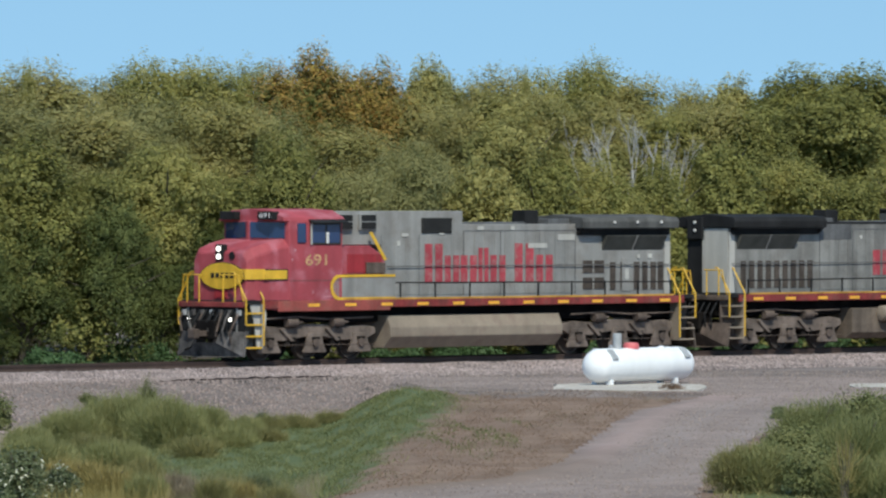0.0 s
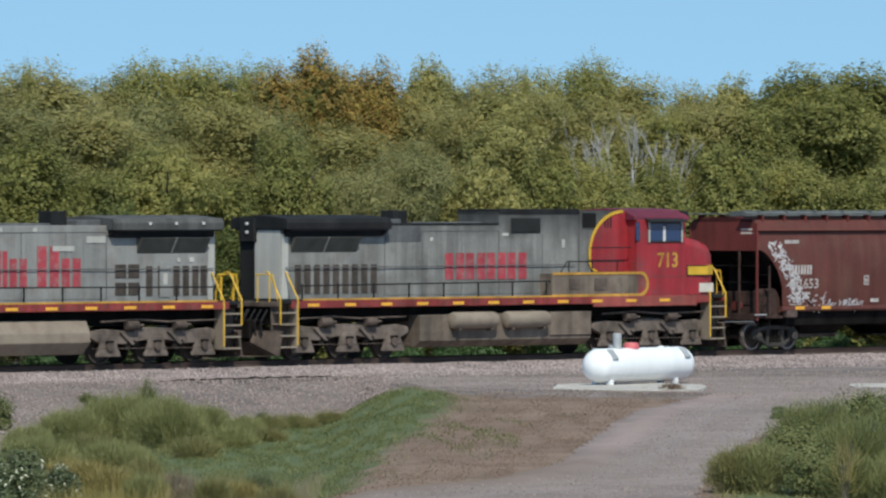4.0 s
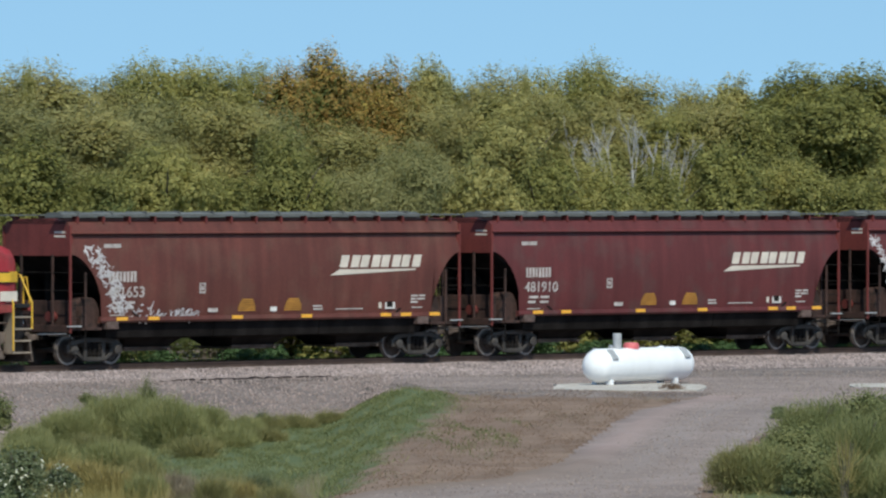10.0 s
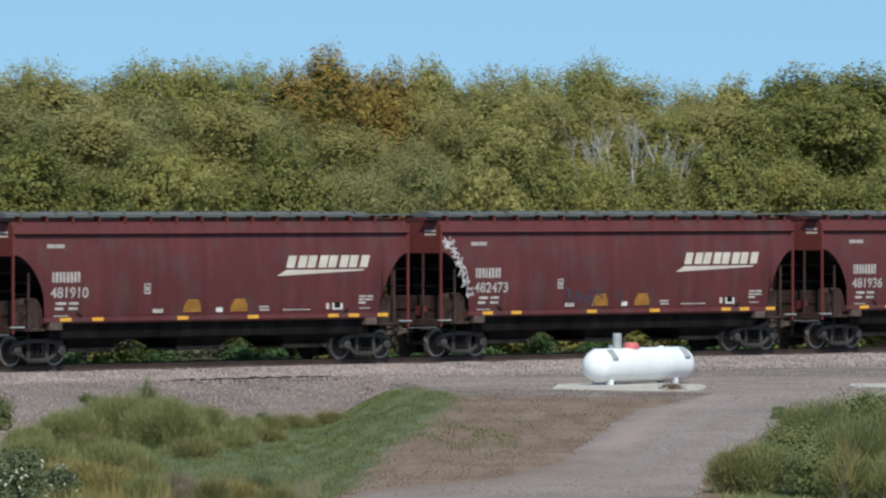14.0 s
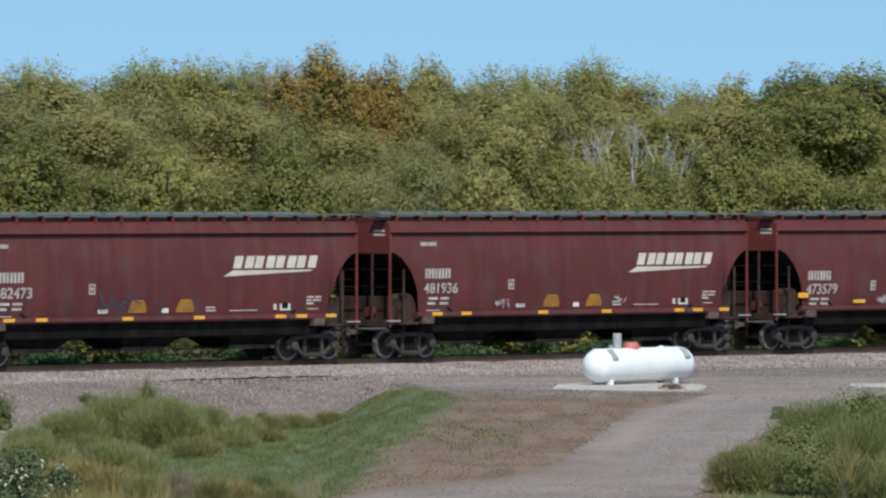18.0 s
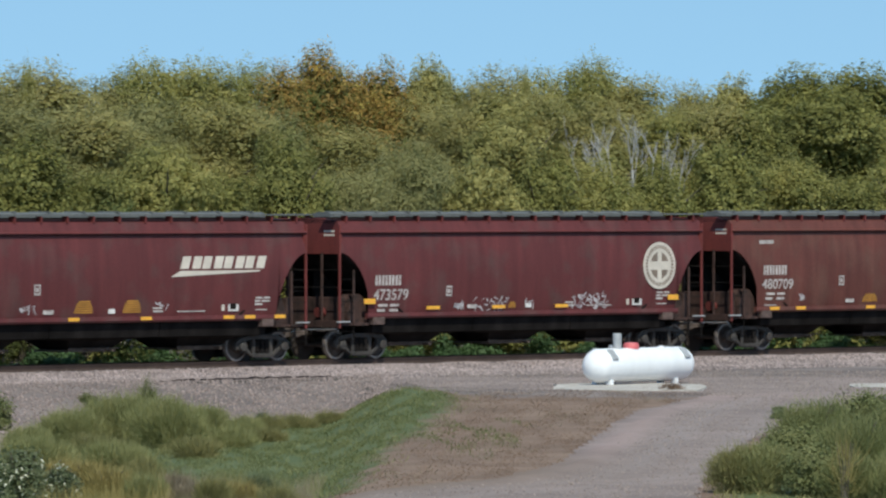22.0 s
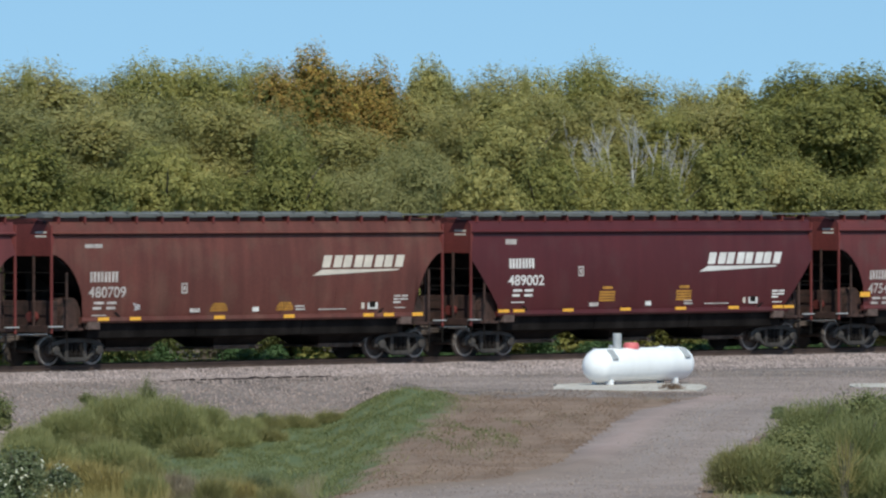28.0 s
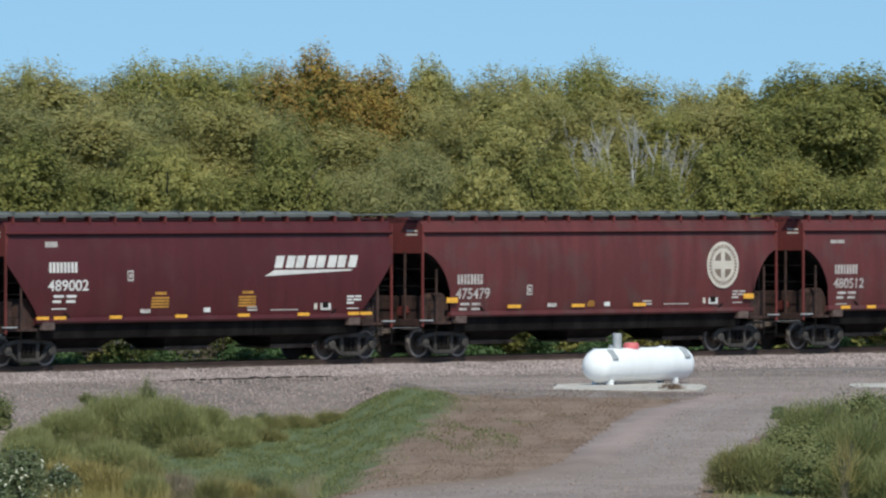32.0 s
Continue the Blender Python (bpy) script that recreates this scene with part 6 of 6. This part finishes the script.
    bmesh.ops.bevel(b, geom=b.edges[:], offset=0.025, segments=2, affect="EDGES")
    part("nose", b, red, L)
    bx("nose_door", -10.02, -9.96, -0.35, 0.25, 1.95, 3.1, M["loco_red"], 0.02)
    # windscreens, slightly raked
    for s in (-1, 1):
        b = B()
        lo_, hi_ = (-8.765, 0.10), (-8.455, 1.36)
        b.faces.new([b.verts.new((x * d, s * y, z)) for x, y, z in ((lo_[0], lo_[1], 3.88), (hi_[0], hi_[1], 3.86), (hi_[0], hi_[1], 4.36), (lo_[0], lo_[1], 4.38))])
        bmesh.ops.solidify(b, geom=b.faces[:], thickness=0.035)
        part("windscreen", b, M["glass"], L, "dark windscreen with the sky's reflected blue painted in")
    for y in (-0.86, 0.86):
        bx("number_board", -8.86, -8.55, y - 0.34, y + 0.34, 4.45, 4.71, M["loco_black"], 0.02)
    # side windows
    for s in (-1, 1):
        y0, y1 = sorted((s * 1.503, s * 1.535))
        w0, w1, q0, q1 = (-7.5, -6.15, -8.05, -7.68) if first else (-8.2, -6.55, -6.14, -5.98)
        wm = (w0 + w1) / 2
        bx("side_window_frame", w0, w1, y0, y1, 3.66, 4.38, M["screen"], 0.02)
        for a0, a1 in ((w0 + 0.08, wm - 0.03), (wm + 0.04, w1 - 0.07)):
            pane = bx("side_window", a0, a1, *sorted((s * 1.53, s * 1.545)), 3.72, 4.30, M["glass"], 0.004)
        bx("window_post", wm + 0.01, wm + 0.12, *sorted((s * 1.54, s * 1.56)), 3.70, 4.05 if first else 4.2, M["white"], 0.004)
        for a0 in ((w0, w1 - 0.06) if not first else (w0,)):
            bx("window_jamb", a0, a0 + 0.06, *sorted((s * 1.535, s * 1.57)), 3.66, 4.36, M["end_grey"], 0.006)
        bx("quarter_window", q0, q1, y0, y1, 3.72, 4.34, M["glass"], 0.03)
        for a0, a1, zz0, zz1 in ((-8.38, -6.1, 2.52, 2.535),):
            bx("cab_seam", a0, a1, *sorted((s * 1.498, s * 1.508)), zz0, zz1, M["brown"], 0.0)
        b = prism(B(), [(s * 1.50, 4.42), (s * 1.75, 4.34), (s * 1.75, 4.37), (s * 1.50, 4.46)], (w0 - 0.05) * d, (w1 + 0.12) * d, "x")
        part("sun_visor", b, M["loco_black"], L)
        bx("cab_skirt", -8.9, -3.95, *sorted((s * 1.535, s * 1.49)), 1.56, 1.90, M["skirt_red"], 0.012)
        # end steps with yellow rails, both ends
        for e in (-1, 1):
            xx = e * 9.95
            for k, z in enumerate((0.42, 0.78, 1.14, 1.5)):
                st = bx("step", xx - 0.34, xx + 0.34, *sorted((s * 1.52, s * 1.12)), z, z + 0.04, M["tan"], 0.006)
                ed = part("step_edge", box(B(), (xx - 0.34) * d, (xx + 0.34) * d, *sorted((s * 1.522, s * 1.545)), z - 0.01, z + 0.045), M["yellow"] if first and e < 0 else M["tan"], st)
            bx("step_panel", xx - 0.36, xx + 0.36, *sorted((s * 1.15, s * 1.08)), 0.38, 1.82, M["loco_grey"] if first and e < 0 else M["brown"], 0.01)
            bx("step_side", xx - e * 0.40, xx - e * 0.33, *sorted((s * 1.54, s * 1.1)), 0.40, 1.80, M["loco_grey"] if first and e < 0 else M["tan"], 0.01)
            if first and e < 0:
                pl = [(xx - 0.12, 1.84), (xx + 0.60, 1.84), (xx + 0.62, 1.35), (xx + 0.44, 0.44), (xx + 0.22, 0.44), (xx + 0.08, 1.25)]
                pr("step_plate", pl, *sorted((s * 1.45, s * 1.40)), "y", M["end_grey"], 0.01, "silver-grey plate beside the steps")
            for xo, zb in ((xx + e * 0.36, 1.15), (xx - e * 0.40, 0.5)):
                b = tube(B(), [(xo * d, s * 1.55, zb), (xo * d, s * 1.55, 1.95), (xo * d, s * 1.00, 2.80), (xo * d, s * 0.88, 2.80)], 0.028, 7)
                part("step_rail", b, M["yellow"], L, "yellow painted step handrail")
    # end railing, plates, coupler, plough
    for e in (-1, 1):
        for y in (-1.1, -0.55, 0.55, 1.1):
            b = tube(B(), [(e * 10.36 * d, y, 1.85), (e * 10.36 * d, y, 2.72)], 0.024, 6)
            part("end_rail_post", b, M["yellow"], L)
        for y in (-1.25, 1.25):
            b = B()
            tube(b, [(e * 10.36 * d, y * 0.35, 2.72), (e * 10.36 * d, y, 2.72), (e * 10.32 * d, y * 1.15, 1.9)], 0.024, 6)
            part("end_rail", b, M["yellow"], L)
        bx("end_plate", e * 10.22, e * 10.38, -1.5, 1.5, 1.70, 1.88, M["sill_red"] if e < 0 else M["brown"], 0.03)
        bx("draft_gear_box", e * 10.1, e * 10.62, -0.45, 0.45, 0.70, 1.30, M["under"], 0.04)
        for k in range(8):
            b = B()
            y = -1.0 + k * 0.28 if k < 4 else -1.0 + (k - 1) * 0.30
            tube(b, [(e * 10.36 * d, y, 1.62), (e * 10.6 * d, y + 0.05, 1.25), (e * 10.5 * d, y + 0.1, 0.80)], 0.032, 6)
            part("air_hose", b, M["loco_black"], L)
        if e < 0 and first:
            bx("pilot_plate", -10.30, -10.22, -1.45, 1.45, 0.95, 1.70, M["loco_black"], 0.02)
            hang = random.Random(17)
            for k in range(7):
                y = -1.3 + k * 0.42
                b = tube(B(), [(-10.34 * d, y, 1.6), (-10.5 * d, y + hang.uniform(-0.1, 0.1), 1.35), (-10.62 * d, y + hang.uniform(-0.25, 0.25), 0.95), (-10.5 * d, y + hang.uniform(-0.2, 0.3), hang.uniform(0.5, 0.75))], 0.036, 6)
                part("air_hose", b, M["pilot"] if k % 2 else M["brown"], L)
                bx("hose_bracket", -10.42, -10.32, y - 0.06, y + 0.06, 1.45, 1.62, M["galvanised"] if k % 3 == 0 else M["pilot"], 0.01)
        plough = [(-1.52, 0.95), (-1.52, 0.16), (0, 0.12), (1.52, 0.16), (1.52, 0.95), (0.55, 0.95), (0.45, 0.60), (-0.45, 0.60), (-0.55, 0.95)]
        b = prism(B(), plough, e * 10.16 * d, e * 10.23 * d, "x")
        for v in b.verts:
            v.co.x += e * d * (0.40 * (1 - abs(v.co.y) / 1.52) + 0.20 * (1 - v.co.z))
        part("plough", b, M["brown"] if not first or e > 0 else M["pilot"], L, "dented dark steel pilot plough")
        coupler(L, e * d * 10.62, e * d, 0.88)
    # lights on the nose
    bx("headlight_housing", -10.03, -9.80, -0.16, 0.16, 3.16, 3.68, M["loco_black"], 0.03)
    for z in (3.29, 3.54):
        b = lathe(B(), [(0, 0.08), (0.03, 0.08), (0.035, 0.0001)], 18, "x", (0, 0, z))
        bmesh.ops.translate(b, verts=b.verts, vec=(-10.06, 0, 0))
        if d < 0:
            bmesh.ops.scale(b, verts=b.verts, vec=(-1, 1, 1))
            bmesh.ops.recalc_face_normals(b, faces=b.faces)
        part("headlight", b, M["lamp"] if first else M["white"], L, "lit twin headlight" if first else "")
    for y in (-0.95, 0.95):
        b = lathe(B(), [(0, 0.055), (0.04, 0.06), (0.05, 0.0001)], 16, "x", (-10.46, y, 1.32))
        if d < 0:
            bmesh.ops.scale(b, verts=b.verts, vec=(-1, 1, 1))
            bmesh.ops.recalc_face_normals(b, faces=b.faces)
        part("ditch_light", b, M["lamp"] if first else M["white"], L)
    b = lathe(B(), [(0, 0.13), (0.02, 0.13)], 18, "x", (-9.99 * d, -0.55, 3.32))
    part("nose_port", b, M["loco_black"], L)
    # yellow band round the nose
    bx("nose_band", -9.45, -8.5, -1.515, -1.47, 2.58, 2.86, M["yellow"], 0.004)
    bx("nose_band_edge", -9.45, -8.46, -1.51, -1.47, 2.545, 2.895, M["loco_black"], 0.004)
    b = B()
    pts = [(-0.16 + 1.0 * math.cos(a), 2.68 + 0.42 * math.copysign(abs(math.sin(a)) ** 1.15, math.sin(a))) for a in (6.2832 * k / 24 for k in range(24))]
    prism(b, pts, -10.06 * d, -10.02 * d, "x", 0.01)
    part("nose_emblem", b, M["yellow"], L, "yellow nose emblem")
    part("emblem_outline", prism(B(), [(-0.16 + (y_ + 0.16) * 1.03, 2.68 + (z_ - 2.68) * 1.05) for y_, z_ in pts], -10.045 * d, -10.015 * d, "x"), M["loco_black"], L)
    bm = B()
    for k in range(5):
        box(bm, -10.075 * d, -10.06 * d, -0.7 + k * 0.22, -0.56 + k * 0.22, 2.62, 2.78)
    part("emblem_bars", bm, M["loco_black"], L)
    b = prism(B(), [(-10.05 * d, -1.0), (-10.03 * d, -1.21), (-9.85 * d, -1.39), (-9.45 * d, -1.505), (-9.43 * d, -1.43), (-9.80 * d, -1.33), (-9.96 * d, -1.16), (-9.99 * d, -0.95)], 2.58, 2.90, "z")
    part("nose_band", b, M["yellow"], L)
    # fuel tank
    tank = [(-1.50, 0.70), (-1.50, 1.00), (-1.30, 1.38), (1.30, 1.38), (1.50, 1.00), (1.50, 0.70), (1.15, 0.33), (-1.15, 0.33)]
    if not first:
        tank = [(-1.44, 0.54), (-1.44, 1.38), (1.44, 1.38), (1.44, 0.54), (1.15, 0.33), (-1.15, 0.33)]
    b = prism(B(), tank, -3.9 * d, 4.0 * d, "x", 0.03)
    part("fuel_tank", b, tan, L, "dusty tan fuel tank")
    if not first:
        for x0, x1 in ((0.65, 2.75), (-1.75, 0.3)):
            b = lathe(B(), [(x0 * d, 0.10), ((x0 + 0.06) * d, 0.24), ((x0 + 0.16) * d, 0.27), ((x1 - 0.16) * d, 0.27), ((x1 - 0.06) * d, 0.24), (x1 * d, 0.10)], 20, "x", (0, -1.54, 1.19))
            smooth(part("air_reservoir", b, M["tan"], L, "dusty cylindrical air reservoir"))
        for x in (-1.45, 0.0, 0.95, 2.45):
            bx("tank_bracket", x - 0.05, x + 0.05, -1.72, -1.43, 0.86, 0.94, M["brown"], 0.01)
        bx("tank_bracket", -3.85, -1.92, -1.50, -1.43, 0.66, 1.42, M["tan_dark"])
    # trucks
    sets = []
    for e in (-1, 1):
        xc = e * 7.0
        tr = part("truck", box(B(), xc - 2.6, xc + 2.6, -0.5, 0.5, 0.62, 1.05, 0.03), M["brown"], L, "dusty brown three-axle truck")
        for s in (-1, 1):
            y = s * 1.08
            out = [(-2.75, 0.85), (-2.70, 1.02), (-2.2, 1.10), (-1.0, 1.02), (-0.5, 1.14), (0.5, 1.14), (1.0, 1.02), (2.2, 1.10), (2.70, 1.02), (2.75, 0.85), (2.35, 0.66), (1.3, 0.62), (0.45, 0.74), (-0.45, 0.74), (-1.3, 0.62), (-2.35, 0.66)]
            part("side_frame", prism(B(), [(xc + p, q) for p, q in out], y - 0.09, y + 0.09, "y", 0.02), M["loco_truck"], tr)
            for k in (-2.0, 0, 2.0):
                b = prism(B(), [(xc + k - 0.50, 0.24), (xc + k + 0.50, 0.24), (xc + k + 0.50, 0.30), (xc + k + 0.37, 0.56), (xc + k + 0.30, 0.86), (xc + k - 0.30, 0.86), (xc + k - 0.37, 0.56), (xc + k - 0.50, 0.30)], y - 0.06, y + s * 0.16 + 0.02, "y", 0.02)
                part("journal_box", b, M["loco_truck"], tr)
                part("axle_cap", lathe(B(), [(y + s * 0.16, 0.14), (y + s * 0.22, 0.13), (y + s * 0.225, 0.0001)], 14, "y", (xc + k, 0, 0.55)), M["brown"], tr)
                part("pedestal_slot", prism(B(), [(xc + k - 0.16, 0.66), (xc + k + 0.16, 0.66), (xc + k + 0.16, 0.74), (xc + k - 0.16, 0.74)], *sorted((y + s * 0.17, y + s * 0.20)), "y"), M["under"], tr)
            for k in (-1.0, 1.0):
                b = B()
                for q in (-0.12, 0.12):
                    lathe(b, [(0.44, 0.1), (0.5, 0.12), (0.58, 0.1), (0.66, 0.12), (0.74, 0.1)], 10, "z", (xc + k + q, y, 0))
                part("spring_nest", b, M["under"], tr)
                b = lathe(B(), [(xc + k - 0.30, 0.0001), (xc + k - 0.30, 0.14), (xc + k + 0.14, 0.15), (xc + k + 0.16, 0.05), (xc + k + 0.40, 0.04), (xc + k + 0.40, 0.0001)], 14, "x", (0, s * 1.26, 1.20))
                part("brake_cylinder", b, M["brown"], tr)
                part("brake_link", prism(B(), [(xc + k - 0.55, 1.0), (xc + k - 0.4, 1.02), (xc + k + 0.1, 0.62), (xc + k - 0.05, 0.6)], s * 1.22 - 0.03, s * 1.22 + 0.03, "y", 0.01), M["loco_truck"], tr)
            b = tube(B(), [(xc - 2.7, s * 1.22, 0.5), (xc + 2.7, s * 1.22, 0.48)], 0.012, 5)
            tube(b, [(xc - 2.4, s * 1.28, 1.32), (xc - 0.8, s * 1.28, 1.38), (xc + 0.4, s * 1.28, 1.30), (xc + 2.5, s * 1.28, 1.34)], 0.035, 5)
            part("sand_pipe", b, M["brown"], tr)
        for k in (-2.0, 0, 2.0):
            w = new("wheelset", WHEEL_BIG)
            w.parent = tr
            w.location = (xc + k, 0, 0.533)
            sets.append((w, xc + k, 0.533))
    return L, sets


def front_number(L, txt, d, y, z):
    """White figures on a number board that faces ahead."""
    ob = lettering("board_number", txt, -0.24, 0, 0.16, 0.48, M["white"], L, 0)
    ob.matrix_basis = pose(-8.867 * d, y, z, 0, 0, -90 * d)


def number_on_loco(L, txt, x, z, h, w, material, y=-1.512):
    lettering("road_number", txt, x, z, h, w, material, L, y)


loco_a, sets_a = loco("691", 1, M["loco_pink"], "faded red and silver-grey diesel locomotive leading the train", True)
loco_b, sets_b = loco("713", -1, M["loco_red"], "bright red and grey diesel locomotive running cab to the rear", False)
number_on_loco(loco_a, "691", -7.70, 3.0, 0.36, 0.95, M["faint_yellow"])
front_number(loco_a, "691", 1, -0.86, 4.51)
bars("nose_sign", loco_b, [(9.05, 2.0, 0.7, 0.3)], M["cream"], -1.512)
number_on_loco(loco_b, "713", 7.02, 2.83, 0.50, 0.98, M["stripe"])
# red company lettering on the hoods, in plain blocks
M["scuff"] = mat("faded_pink_scuff", (0.44, 0.20, 0.23), 0.7, 0, 0.3, 5, 30, 0.0)
M["redletter"] = mat("faded_red_lettering", (0.36, 0.050, 0.066), 0.7, 0, 0.2, 2, 30, 0.0, 0.15, (0.34, 0.15, 0.15), 0.4)
for x, w, z1 in ((-1.85, 0.80, 3.66), (-0.95, 0.66, 3.28), (-0.22, 0.74, 3.28), (0.60, 0.46, 3.52), (1.15, 0.70, 3.28), (2.28, 0.88, 3.66), (3.28, 0.78, 3.28)):
    slanted("company_lettering", loco_a, block(x, 2.40, w, z1 - 2.40), M["redletter"], -0.982)
for k in range(4):
    slanted("company_lettering", loco_b, block(-2.42 + k * 0.96, 2.50, 0.88, 0.86), M["redletter"], -0.982)
each_bar("paint_patch", loco_a, [(0.55, 4.10, 0.3, 0.13), (2.1, 4.10, 0.16, 0.12), (-2.9, 3.9, 0.3, 0.1), (-1.2, 3.95, 0.2, 0.12), (2.9, 3.5, 0.9, 0.16), (4.3, 3.75, 0.8, 0.2), (-3.1, 3.6, 0.12, 0.16)], M["end_grey"], -0.984)
each_bar("paint_patch", loco_b, [(3.0, 3.5, 0.14, 0.28), (-3.1, 3.75, 0.12, 0.12), (0.2, 3.9, 0.3, 0.1), (4.6, 3.35, 0.2, 0.3)], M["end_grey"], -0.984)
each_bar("paint_scuff", loco_a, [(-8.2, 3.45, 0.1, 0.08), (-8.3, 3.15, 0.07, 0.08), (-6.9, 2.0, 0.5, 0.03), (-7.4, 2.12, 0.05, 0.1), (-6.8, 2.15, 0.05, 0.08)], M["scuff"], -1.512)
each_bar("door_mark", loco_a, [(7.42, 2.9, 0.3, 0.06), (7.5, 2.45, 0.18, 0.35), (8.1, 3.15, 0.12, 0.12), (8.6, 3.15, 0.2, 0.14)], M["end_grey"], -0.986)
VEHICLES.append((loco_a, 1.55, sets_a))
VEHICLES.append((loco_b, 23.85, sets_b))


def motions():
    times = [k * 2.0 for k in range(17)]
    for ob, x0, sets in VEHICLES:
        walk(ob, [(t, pose(x0 - travel(t), 0, 0)) for t in times])
        for w, x, r in sets:
            q = (x0 * 37 + x * 50) % 360
            z = w.location.z
            walk(w, [(0.1 * k, pose(x, 0, z, 0, q - math.degrees(travel(0.1 * k) / r), 0)) for k in range(321)])

    # the maples lean slowly in the wind
    sway = [(0, -0.6), (3, -0.8), (6, -0.3), (9, 0.9), (11, 1.2), (13, 1.9), (17, 1.0), (19, 0.8), (21, 0.5), (23, -0.1), (25, -0.6), (28, -1.1), (30, -0.6), (32, -0.3)]
    for ob in MAPLES:
        m = ob.matrix_basis.copy()
        still = Matrix.LocRotScale(m.to_translation(), m.to_quaternion(), None)
        base = Matrix.Translation(m.to_translation())
        walk(ob, [(t, base @ Matrix.Rotation(radians(a), 4, (0.70711, 0.70711, 0)) @ base.inverted() @ still) for t, a in sway])


motions()
